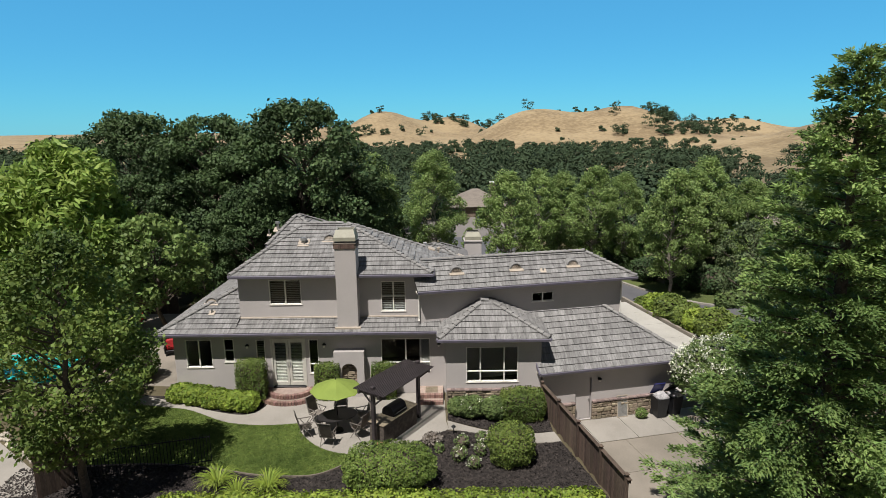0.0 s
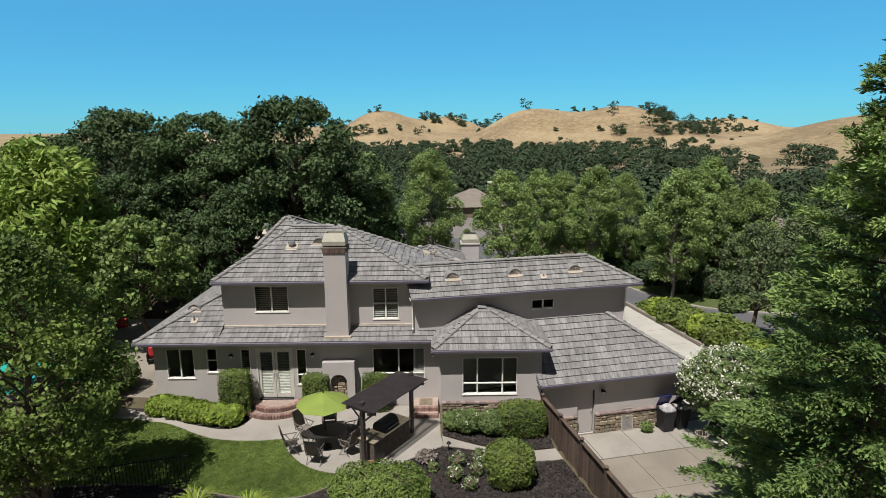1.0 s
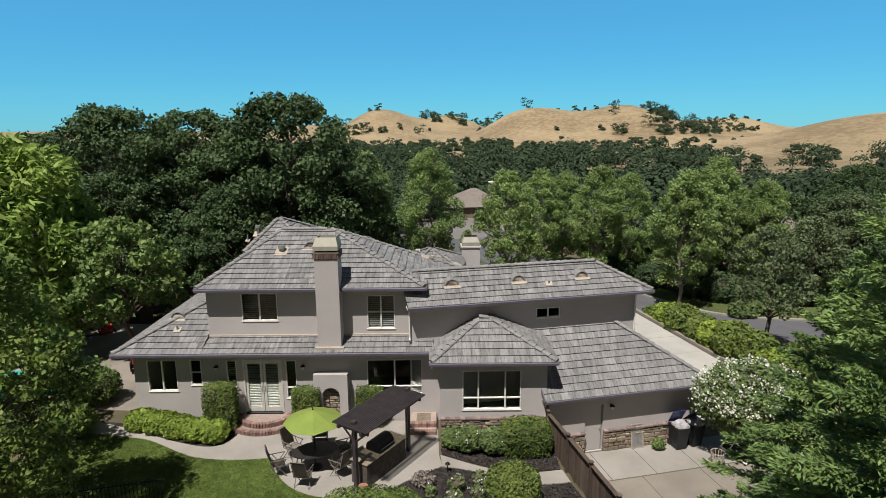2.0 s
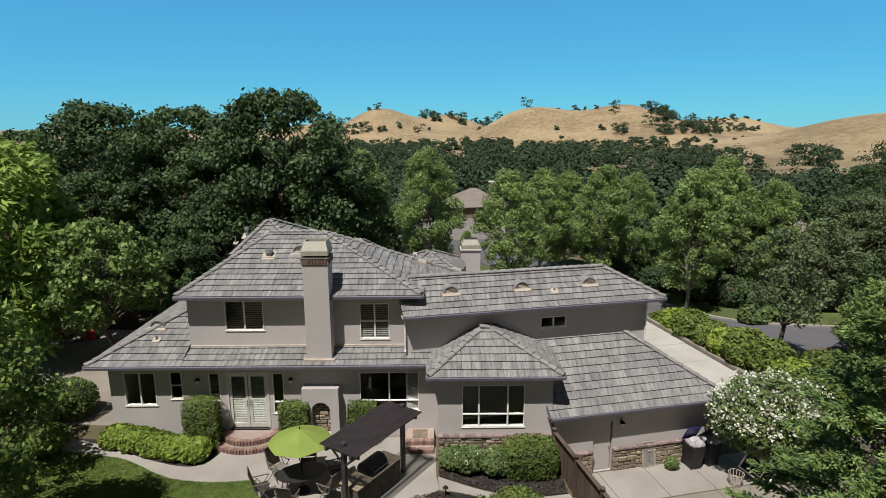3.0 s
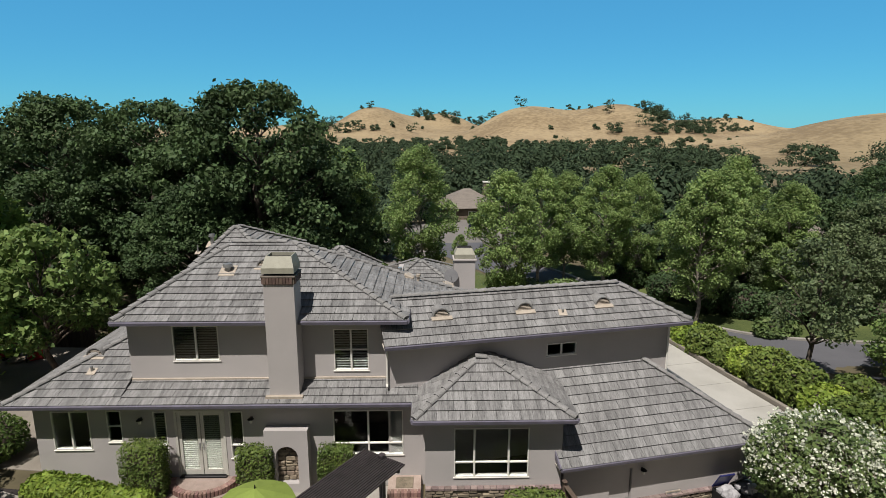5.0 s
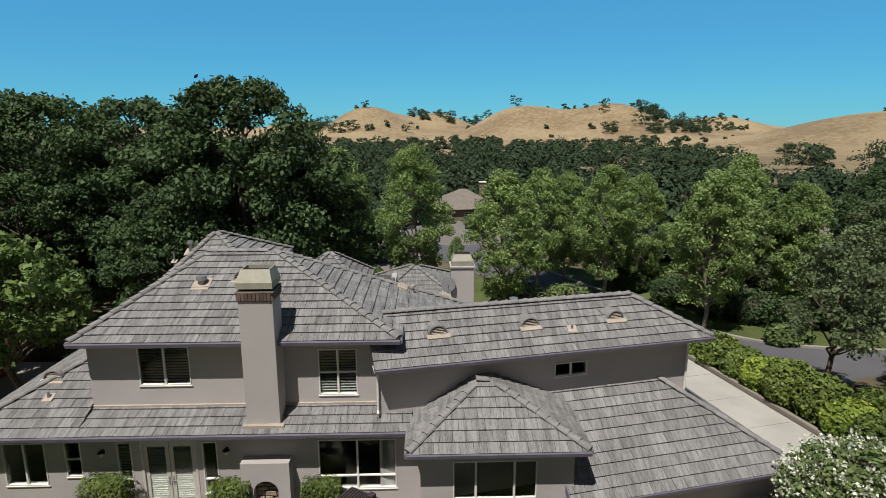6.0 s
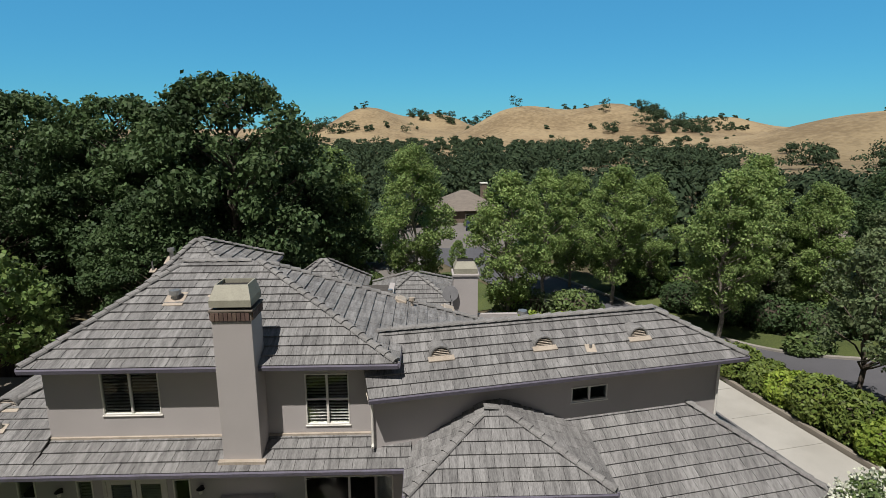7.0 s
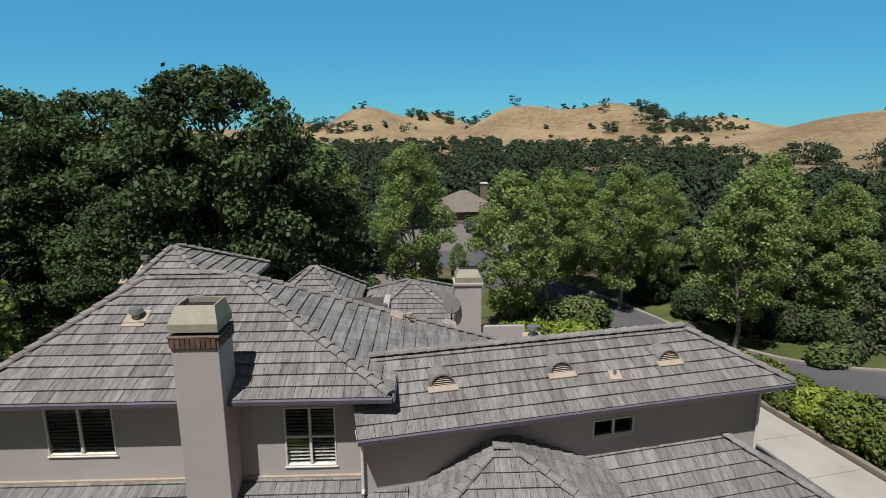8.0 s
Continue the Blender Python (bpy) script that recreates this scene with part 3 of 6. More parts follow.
def wall(name, a, b, z0, z1, holes=(), thick=0.2, material=None):
    """A wall from a to b (its outer face is to the right of that way) with rectangular openings (u0, u1, z0, z1)."""
    a, b = Vector((*a, 0)), Vector((*b, 0))
    d = (b - a).normalized()
    n = Vector((d.y, -d.x, 0))
    w = (b - a).length
    us = sorted({0, w, *(h[0] for h in holes), *(h[1] for h in holes)})
    zs = sorted({z0, z1, *(h[2] for h in holes), *(h[3] for h in holes)})
    bm = bmesh.new()

    def inside(u, z):
        return any(h[0] < u < h[1] and h[2] < z < h[3] for h in holes)

    solid = {(i, j): not inside((us[i] + us[i + 1]) / 2, (zs[j] + zs[j + 1]) / 2) for i in range(len(us) - 1) for j in range(len(zs) - 1)}
    cache = {}

    def vert(i, j, k):
        if (i, j, k) not in cache:
            cache[i, j, k] = bm.verts.new(a + d * us[i] - n * (thick * k) + Vector((0, 0, zs[j])))
        return cache[i, j, k]

    for (i, j), s in solid.items():
        if not s:
            continue
        bm.faces.new((vert(i, j, 0), vert(i + 1, j, 0), vert(i + 1, j + 1, 0), vert(i, j + 1, 0)))
        bm.faces.new((vert(i, j + 1, 1), vert(i + 1, j + 1, 1), vert(i + 1, j, 1), vert(i, j, 1)))
        for di, dj, e in ((-1, 0, ((i, j), (i, j + 1))), (1, 0, ((i + 1, j + 1), (i + 1, j))), (0, -1, ((i + 1, j), (i, j))), (0, 1, ((i, j + 1), (i + 1, j + 1)))):
            if not solid.get((i + di, j + dj), False):
                p, q = e
                bm.faces.new((vert(*p, 0), vert(*q, 0), vert(*q, 1), vert(*p, 1)))
    bmesh.ops.recalc_face_normals(bm, faces=bm.faces[:])
    return part(name, bm, material or STUCCO, house)


def window(a, b, z0, z1, lights=(1.0,), rails=(), blinds=(), sill=True, frame_material=None, label=""):
    """A framed window filling the opening from a to b; lights: widths of its panes; rails: heights of cross bars (share of the height);
    blinds: panes with slats behind, as (pane, from, to)."""
    a, b = Vector((*a, 0)), Vector((*b, 0))
    d = (b - a).normalized()
    n = Vector((d.y, -d.x, 0))
    w, h = (b - a).length, z1 - z0
    m = Matrix((( d.x, -n.x, 0, a.x), (d.y, -n.y, 0, a.y), (0, 0, 1, z0), (0, 0, 0, 1)))
    fm = frame_material or WHITE
    win = new("window")
    win.parent = house
    win.matrix_basis = m
    if label:
        win["label"] = label
    f = 0.034
    bm = bmesh.new()
    for q in ((0, f, 0, h), (w - f, w, 0, h), (f, w - f, 0, f), (f, w - f, h - f, h)):
        box(bm, q[0], q[1], -0.018, 0.08, q[2], q[3], 0.006)
    x = 0.0
    tot = sum(lights)
    spans = []
    for k, l in enumerate(lights):
        x1 = x + l / tot * w
        spans.append((x + (f if k == 0 else 0.03), x1 - (f if k == len(lights) - 1 else 0.03)))
        if k < len(lights) - 1:
            box(bm, x1 - 0.03, x1 + 0.03, -0.010, 0.075, f, h - f, 0.005)
        x = x1
    for k, r in rails:
        box(bm, spans[k][0], spans[k][1], -0.006, 0.07, h * r - 0.022, h * r + 0.022, 0.005)
    part("frame", bm, fm, win)
    if sill:
        part("sill", boxed(-0.03, w + 0.03, -0.035, 0.02, -0.04, -0.004, 0.008), fm, win)
    for k, (x0, x1) in enumerate(spans):
        p = part("pane", boxed(x0, x1, 0.03, 0.036, f, h - f), GLASS, win)
        p.visible_shadow = False
    for k, lo, hi in blinds:
        x0, x1 = spans[k]
        bm = bmesh.new()
        z = f + (h - 2 * f) * lo
        top = f + (h - 2 * f) * hi
        while z < top:
            box(bm, x0, x1, -0.03, 0.03, -0.005, 0.005, m=Matrix.Translation((0, 0.10, z)) @ Matrix.Rotation(radians(16), 4, 'X'))
            z += 0.088
        part("shutter_slats", bm, BLIND, win, "pale louvred shutter slats")
    return win


# plan of the main block
LW, UW, LE, UE = 26.2, 26.7, 25.65, 26.2       # lower wall, upper wall, lower eave, upper eave
ZL, ZU, ZB = 3.55, 6.10, 3.60                   # eave levels
FL = G + 0.42                                   # floor level
wl = lambda x0, x1, z0, z1: (x0 + 10.75, x1 + 10.75, z0, z1)
wall("wall_south_lower", (-10.75, LW), (1.95, LW), G - 0.3, ZL - 0.05,
     [wl(-10.2, -8.98, 1.72, 3.08), wl(-8.42, -7.95, 1.98, 3.1), wl(-6.92, -6.5, 1.45, 3.05), wl(-6.2, -4.66, FL, 3.02), wl(-4.46, -4.02, 1.35, 3.03), wl(-1.08, 1.22, 1.42, 3.03)])
wall("wall_west_lower", (-10.75, 37.8), (-10.75, LW + 0.2), G - 0.6, ZL - 0.05)
wall("wall_north_lower", (6.3, 38.0), (-10.75, 38.0), -2.0, ZL - 0.05)
uw = lambda x0, x1, z0, z1: (x0 + 7.7, x1 + 7.7, z0, z1)
wall("wall_south_upper", (-7.7, UW), (0.95, UW), ZL, ZU - 0.02, [uw(-6.27, -4.78, 4.60, 5.79), uw(-1.05, 0.09, 4.22, 5.66)])
wall("wall_west_upper", (-7.7, 34.5), (-7.7, UW + 0.2), ZL, ZU - 0.02)
wall("wall_east_upper", (0.95, UW + 0.2), (0.95, 34.0), ZL, ZU - 0.02)
# rooms boxed in with the darkened lining so the openings stay dim
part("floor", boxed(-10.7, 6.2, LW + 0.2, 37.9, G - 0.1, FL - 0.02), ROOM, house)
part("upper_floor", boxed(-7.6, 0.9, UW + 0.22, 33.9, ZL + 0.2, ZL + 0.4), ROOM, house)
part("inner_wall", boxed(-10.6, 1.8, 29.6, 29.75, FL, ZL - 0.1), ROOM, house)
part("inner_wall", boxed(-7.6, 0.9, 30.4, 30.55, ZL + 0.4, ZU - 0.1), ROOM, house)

# unseen ceilings added to stop light leaking in under the roofs
part("light_block_ceiling", boxed(-10.5, 1.7, LW + 0.22, 37.7, ZL - 0.16, ZL - 0.08), ROOM, house)
part("light_block_ceiling", boxed(-7.45, 0.7, UW + 0.22, 33.8, ZU - 0.12, ZU - 0.05), ROOM, house)

# windows and doors of the main block
window((-10.2, LW), (-8.98, LW), 1.72, 3.08, (1, 1), label="two-light sliding window with a white frame")
window((-8.42, LW), (-7.95, LW), 1.98, 3.1, (1,), [(0, 0.5)])
window((-6.92, LW), (-6.5, LW), 1.45, 3.05, (1,), [(0, 0.25)], [(0, 0.27, 1.0)], label="narrow side window with louvred shutters")
window((-4.46, LW), (-4.02, LW), 1.35, 3.03, (1,), [(0, 0.28)])
window((-1.08, LW), (1.22, LW), 1.42, 3.03, (1, 1), [(0, 0.26), (1, 0.26)], label="large picture window in two lights")
window((-6.27, UW), (-4.78, UW), 4.60, 5.79, (1, 1), (), [(0, 0.0, 1.0), (1, 0.0, 1.0)], label="upstairs sliding window with louvred shutters")
window((-1.05, UW), (0.09, UW), 4.22, 5.66, (1, 1), [(0, 0.5), (1, 0.5)], [(0, 0.0, 0.47), (0, 0.53, 1.0), (1, 0.0, 0.47), (1, 0.53, 1.0)], label="upstairs sash window with slats in the upper half")
door = new("french_door")
door.parent = house
door["label"] = "pale grey louvred double French doors"
door.matrix_basis = pose(-6.2, LW, FL, 0, 0, 0)
for k in (0, 1):
    x0 = 0.03 + 0.75 * k
    bm = bmesh.new()
    for q in ((x0, x0 + 0.11, 0.02, 2.28), (x0 + 0.62, x0 + 0.73, 0.02, 2.28), (x0 + 0.11, x0 + 0.62, 0.02, 0.22), (x0 + 0.11, x0 + 0.62, 2.16, 2.28)):
        box(bm, q[0], q[1], 0.03, 0.08, q[2], q[3], 0.006)
    leaf_ob = part("door_leaf", bm, GREY_WHITE, door)
    bm = bmesh.new()
    for i in range(26):
        box(bm, x0 + 0.11, x0 + 0.62, -0.03, 0.03, -0.005, 0.005, m=Matrix.Translation((0, 0.085, 0.26 + 0.074 * i)) @ Matrix.Rotation(radians(24), 4, 'X'))
    part("louvre_slats", bm, GREY_WHITE, door)
    p = part("pane", boxed(x0 + 0.11, x0 + 0.62, 0.036, 0.042, 0.22, 2.16), GLASS, door)
    p.visible_shadow = False
    bm = bmesh.new()
    hx = x0 + (0.68 if k == 0 else 0.05)
    box(bm, hx - 0.025, hx + 0.025, 0.015, 0.03, 0.92, 1.2, 0.004)
    rod(bm, (hx, 0.0, 1.06), (hx + (-0.11 if k == 0 else 0.11), 0.0, 1.06), 0.011)
    rod(bm, (hx, 0.03, 1.06), (hx, -0.005, 1.06), 0.012)
    part("door_handle", bm, STEEL, door)
bm = bmesh.new()
for q in ((-0.05, 0.03, 0, 2.37), (1.51, 1.59, 0, 2.37), (0.03, 1.51, 2.29, 2.37)):
    box(bm, q[0], q[1], -0.02, 0.1, q[2], q[3], 0.006)
part("door_frame", bm, GREY_WHITE, door)
part("threshold", boxed(0.0, 1.54, -0.10, 0.12, -0.05, 0.02, 0.008), METAL, door)

# lower roof round the main block
B1 = ZL + 0.33 * (UW - LE)                 # where the strip meets the upper wall
XL = -11.3
hipz = ZL + 0.45 * (-7.7 - XL)
rl = slope("lower_front_left", [(XL, LE, ZL), (-7.7, LE, ZL), (-7.7, LE - 7.7 - XL, hipz)], house, 0)
slope("lower_front", [(-7.7, LE, ZL), (1.7, LE, ZL), (1.7, UW, B1), (-7.7, UW, B1)], house, 110)
slope("lower_left", [(XL, 38.2, ZL), (XL, LE, ZL), (-7.7, LE - 7.7 - XL, hipz), (-7.7, 38.2, hipz)], house, 0)
caps(house, (XL + 0.05, LE + 0.05, ZL + 0.03), (-7.75, LE - 7.7 - XL, hipz + 0.03))
gutter(house, (XL, LE, ZL), (1.75, LE, ZL))
gutter(house, (XL, 38.0, ZL), (XL, LE, ZL))
part("flashing", boxed(-7.72, 0.96, UW - 0.05, UW + 0.02, B1 - 0.03, B1 + 0.10, 0.01), FLASH, house, "pale tan wall flashing")

# upper roof
RA, RB = (-5.3, 30.2, 7.85), (-3.0, 30.2, 7.85)
EL, ER, EB = -7.92, 1.4, 34.2
slope("upper_front", [(EL, UE, ZU), (ER, UE, ZU), RB, RA], house, 300)
YS, YF = 31.9, 33.2
slope("upper_right", [(ER, UE, ZU), (ER, YS, ZU), RB], house, 60)
DS = (RB[2] - ZU) / (ER - RB[0])
ZF = ZU - DS * (6.6 - ER)
slope("upper_right_low", [(6.6, 29.3, ZF), (6.6, YF, ZF), (ER, YS, ZU), (ER, 28.4, ZU)], house, 0)
slope("low_back", [(6.6, 38.6, 0.9), (-4.0, 38.6, 3.1), (-4.0, 34.0, 5.6), (6.6, YF, ZF - 0.15)], house, 0, tiles=False)
slope("upper_left", [(EL, EB, ZU), (EL, UE, ZU), RA], house, 0)
slope("upper_back", [(-2.6, EB, ZU), (EL, EB, ZU), RA, RB], house, 0, tiles=False)
caps(house, (ER - 0.05, UE + 0.05, ZU + 0.03), RB)
caps(house, (EL + 0.05, UE + 0.05, ZU + 0.03), RA)
caps(house, (6.6, YF, ZF + 0.03), RB)
caps(house, RA, RB)
gutter(house, (EL, UE, ZU), (ER, UE, ZU))
gutter(house, (ER, UE, ZU), (ER, 27.6, ZU))
gutter(house, (EL, EB, ZU), (EL, UE, ZU))
downspout(house, 0.86, UW - 0.05, B1 + 0.1, ZU - 0.4)


def hip_block(name, x0, x1, y0, y1, ze, ra, rb, gutters=True, tiles=True):
    """A hip roof over a rectangle, ridge from ra to rb along y."""
    c = [(x0, y0, ze), (x1, y0, ze), (x1, y1, ze), (x0, y1, ze)]
    slope(name + "_f", [c[0], c[1], ra], house, 0, tiles)
    slope(name + "_r", [c[1], c[2], rb, ra] if ra != rb else [c[1], c[2], ra], house, 0, tiles)
    slope(name + "_b", [c[2], c[3], rb], house, 0, False)
    slope(name + "_l", [c[3], c[0], ra, rb] if ra != rb else [c[3], c[0], ra], house, 0, tiles)
    for q, r in ((c[0], ra), (c[1], ra), (c[2], rb), (c[3], rb)):
        caps(house, (q[0], q[1], q[2] + 0.03), (r[0], r[1], r[2] + 0.03))
    if ra != rb:
        caps(house, (ra[0], ra[1], ra[2] + 0.03), (rb[0], rb[1], rb[2] + 0.03))
    part("wall_rear", boxed(x0 + 0.45, x1 - 0.45, y0 + 0.45, y1 - 0.45, -2.0, ze - 0.1), STUCCO, house)
    if gutters:
        for p, q in zip(c, c[1:] + c[:1]):
            gutter(house, p, q)


hip_block("rear_left", -8.15, -4.45, 33.0, 38.6, 6.15, (-6.95, 35.6, 7.55), (-6.95, 35.6, 7.55))
hip_block("rear_mid", -4.9, -0.9, 38.2, 43.2, 3.9, (-2.9, 40.6, 5.55), (-2.9, 40.6, 5.55), False)
hip_block("rear_right", -0.9, 4.2, 38.8, 45.2, 3.05, (1.5, 42.0, 4.45), (1.5, 42.0, 4.45), False)


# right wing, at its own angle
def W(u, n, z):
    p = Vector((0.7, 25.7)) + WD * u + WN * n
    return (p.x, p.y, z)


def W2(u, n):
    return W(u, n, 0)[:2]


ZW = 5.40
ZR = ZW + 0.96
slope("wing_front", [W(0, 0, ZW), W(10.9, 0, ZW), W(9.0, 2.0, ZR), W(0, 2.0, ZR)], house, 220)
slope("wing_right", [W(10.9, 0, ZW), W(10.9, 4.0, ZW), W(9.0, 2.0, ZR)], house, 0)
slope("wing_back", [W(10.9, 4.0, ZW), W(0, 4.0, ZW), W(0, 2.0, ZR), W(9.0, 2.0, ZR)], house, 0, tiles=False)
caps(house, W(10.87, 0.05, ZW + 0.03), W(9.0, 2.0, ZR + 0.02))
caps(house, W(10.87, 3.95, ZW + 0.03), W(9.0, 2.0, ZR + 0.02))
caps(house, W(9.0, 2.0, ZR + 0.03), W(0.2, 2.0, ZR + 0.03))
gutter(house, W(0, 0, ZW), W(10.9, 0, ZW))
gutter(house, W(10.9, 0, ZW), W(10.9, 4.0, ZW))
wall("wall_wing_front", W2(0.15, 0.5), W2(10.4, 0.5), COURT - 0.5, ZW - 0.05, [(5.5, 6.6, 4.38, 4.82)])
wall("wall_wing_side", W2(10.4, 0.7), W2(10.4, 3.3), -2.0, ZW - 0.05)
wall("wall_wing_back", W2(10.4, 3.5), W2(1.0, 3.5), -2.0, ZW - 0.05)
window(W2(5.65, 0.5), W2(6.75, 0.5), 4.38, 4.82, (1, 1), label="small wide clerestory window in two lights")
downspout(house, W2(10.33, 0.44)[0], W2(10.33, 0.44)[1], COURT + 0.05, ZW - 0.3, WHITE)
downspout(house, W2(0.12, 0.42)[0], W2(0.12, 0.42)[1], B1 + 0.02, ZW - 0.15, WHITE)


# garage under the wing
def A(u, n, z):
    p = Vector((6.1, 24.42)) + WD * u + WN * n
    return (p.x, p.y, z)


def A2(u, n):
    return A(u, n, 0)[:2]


ZG = 1.95
GS = 0.66
NP = 3.02
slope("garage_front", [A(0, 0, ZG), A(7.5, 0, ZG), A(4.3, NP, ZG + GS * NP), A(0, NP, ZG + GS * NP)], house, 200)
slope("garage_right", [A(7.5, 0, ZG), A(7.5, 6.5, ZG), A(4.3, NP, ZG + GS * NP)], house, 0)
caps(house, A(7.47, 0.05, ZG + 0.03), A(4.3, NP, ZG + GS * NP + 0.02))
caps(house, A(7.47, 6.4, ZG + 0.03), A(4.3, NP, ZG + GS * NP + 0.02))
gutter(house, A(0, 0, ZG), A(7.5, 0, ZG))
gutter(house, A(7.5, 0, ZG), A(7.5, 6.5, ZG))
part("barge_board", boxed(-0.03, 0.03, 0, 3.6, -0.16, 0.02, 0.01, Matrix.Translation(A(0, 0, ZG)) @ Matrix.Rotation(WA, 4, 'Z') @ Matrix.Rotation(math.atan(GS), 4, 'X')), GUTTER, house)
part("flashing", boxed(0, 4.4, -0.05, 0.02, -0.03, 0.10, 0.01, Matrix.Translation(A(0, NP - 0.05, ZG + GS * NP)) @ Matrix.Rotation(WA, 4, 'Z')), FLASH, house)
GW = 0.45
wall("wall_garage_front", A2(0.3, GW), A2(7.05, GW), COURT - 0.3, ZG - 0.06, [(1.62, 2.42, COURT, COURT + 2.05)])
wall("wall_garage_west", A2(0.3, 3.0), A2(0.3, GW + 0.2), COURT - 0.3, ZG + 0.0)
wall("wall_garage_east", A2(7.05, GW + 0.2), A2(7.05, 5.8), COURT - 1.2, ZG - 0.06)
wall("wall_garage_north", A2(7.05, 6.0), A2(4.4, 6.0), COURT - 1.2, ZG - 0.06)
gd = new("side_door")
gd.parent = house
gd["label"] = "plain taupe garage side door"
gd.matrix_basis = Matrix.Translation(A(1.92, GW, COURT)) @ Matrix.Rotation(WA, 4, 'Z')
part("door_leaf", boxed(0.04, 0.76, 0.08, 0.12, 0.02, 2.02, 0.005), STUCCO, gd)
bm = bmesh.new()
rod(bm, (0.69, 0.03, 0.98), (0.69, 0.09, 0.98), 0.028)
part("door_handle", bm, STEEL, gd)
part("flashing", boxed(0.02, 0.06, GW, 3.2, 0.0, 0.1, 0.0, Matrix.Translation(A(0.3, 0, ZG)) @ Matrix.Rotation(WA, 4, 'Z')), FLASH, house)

# bay beside the steps
BX0, BX1, BY = 1.6, 6.5, 24.4
BP = ((3.65, 26.35, 4.75), (4.05, 26.35, 4.75))
slope("bay_front", [(BX0, BY, ZB), (BX1, BY, ZB), BP[1], BP[0]], house, 130)
slope("bay_left", [(BX0, 28.3, ZB), (BX0, BY, ZB), BP[0], (3.65, 28.3, 4.75)], house, 60)
slope("bay_right", [(BX1, BY, ZB), (BX1, 28.0, ZB), (4.05, 28.0, 4.75), BP[1]], house, 40)
slope("bay_ridge", [(3.65, 26.35, 4.75), (4.05, 26.35, 4.75), (4.05, 28.2, 4.76), (3.65, 28.2, 4.76)], house, 0, tiles=False)
caps(house, (BX0 + 0.05, BY + 0.05, ZB + 0.03), BP[0])
caps(house, (BX1 - 0.05, BY + 0.05, ZB + 0.03), BP[1])
caps(house, (3.6, 26.37, 4.77), (4.15, 26.37, 4.77))
gutter(house, (BX0, BY, ZB), (BX1, BY, ZB))
gutter(house, (BX0, 26.6, ZB), (BX0, BY, ZB))
gutter(house, (BX1, BY, ZB), (BX1, 25.8, ZB))
BW = BY + 0.48
wall("wall_bay_front", (1.95, BW), (6.2, BW), G - 0.3, ZB - 0.05, [(0.9, 3.22, 1.42, 3.08)])
wall("wall_bay_west", (1.95, 27.0), (1.95, BW + 0.2), G - 0.3, ZB - 0.05)
wall("wall_bay_east", (6.2, BW + 0.2), (6.2, 26.8), G - 0.3, ZB - 0.05)
# bay room closed the same way, its top added to block light
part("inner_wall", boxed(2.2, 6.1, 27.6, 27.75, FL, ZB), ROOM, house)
part("light_block_ceiling", boxed(2.2, 5.95, BW + 0.22, 27.6, ZB - 0.14, ZB - 0.07), ROOM, house)
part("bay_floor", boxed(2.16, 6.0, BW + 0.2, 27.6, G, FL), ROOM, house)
window((2.85, BW), (5.17, BW), 1.42, 3.08, (0.85, 1.45, 0.85), [(0, 0.30), (1, 0.30), (2, 0.30)], label="three-light picture window with white frame")

# chimney
CX0, CX1, CY0, CY1, CZ = -3.0, -2.05, 25.93, 26.78, 7.38
ch = new("chimney")
ch.parent = house
ch["label"] = "square stucco chimney with a brick band and pale metal shroud"
part("shaft", boxed(CX0, CX1, CY0, CY1, ZL - 0.2, CZ, 0.01), STUCCO, ch)
bm = bmesh.new()
box(bm, CX0 - 0.012, CX1 + 0.012, CY0 - 0.012, CY1 + 0.012, CZ, CZ + 0.22)
part("mortar_band", bm, MORTAR, ch)
bme = boxed(-0.045, 0.045, -0.03, 0.03, 0.0, 0.20, 0.004)
bdat = bpy.data.meshes.new("brick")
bme.to_mesh(bdat)
bme.free()
bdat.materials.append(DARKBRICK)
for i in range(9):
    share("brick", bdat, ch, pose(CX0 + 0.05 + 0.1025 * i, CY0 - 0.015, CZ + 0.01))
for i in range(8):
    for x in (CX0 - 0.015, CX1 + 0.015):
        share("brick", bdat, ch, pose(x, CY0 + 0.06 + 0.108 * i, CZ + 0.01, 0, 0, 90))
part("ledge", boxed(CX0 - 0.05, CX1 + 0.05, CY0 - 0.05, CY1 + 0.05, CZ + 0.225, CZ + 0.27, 0.008), MORTAR, ch)
bm = bmesh.new()
x0, x1, y0, y1, z0, z1 = CX0 - 0.02, CX1 + 0.02, CY0 - 0.02, CY1 + 0.02, CZ + 0.345, CZ + 0.84
lo = [bm.verts.new(p) for p in ((x0, y0, z0), (x1, y0, z0), (x1, y1, z0), (x0, y1, z0))]
mid = [bm.verts.new((v.co.x, v.co.y, z0 + 0.17)) for v in lo]
hi = [bm.verts.new(p) for p in ((x0 + 0.10, y0 + 0.22, z1), (x1 - 0.10, y0 + 0.22, z1), (x1 - 0.10, y1 - 0.05, z1), (x0 + 0.10, y1 - 0.05, z1))]
inn = [bm.verts.new(p) for p in ((x0 + 0.13, y0 + 0.25, z1), (x1 - 0.13, y0 + 0.25, z1), (x1 - 0.13, y1 - 0.08, z1), (x0 + 0.13, y1 - 0.08, z1))]
bot = [bm.verts.new((v.co.x, v.co.y, z0 + 0.1)) for v in inn]
for i in range(4):
    j = (i + 1) % 4
    bm.faces.new((lo[i], lo[j], mid[j], mid[i]))
    bm.faces.new((mid[i], mid[j], hi[j], hi[i]))
    bm.faces.new((hi[i], hi[j], inn[j], inn[i]))
    bm.faces.new((inn[i], inn[j], bot[j], bot[i]))
part("shroud", bm, SHROUD, ch, "pale greenish painted metal shroud, open on top")
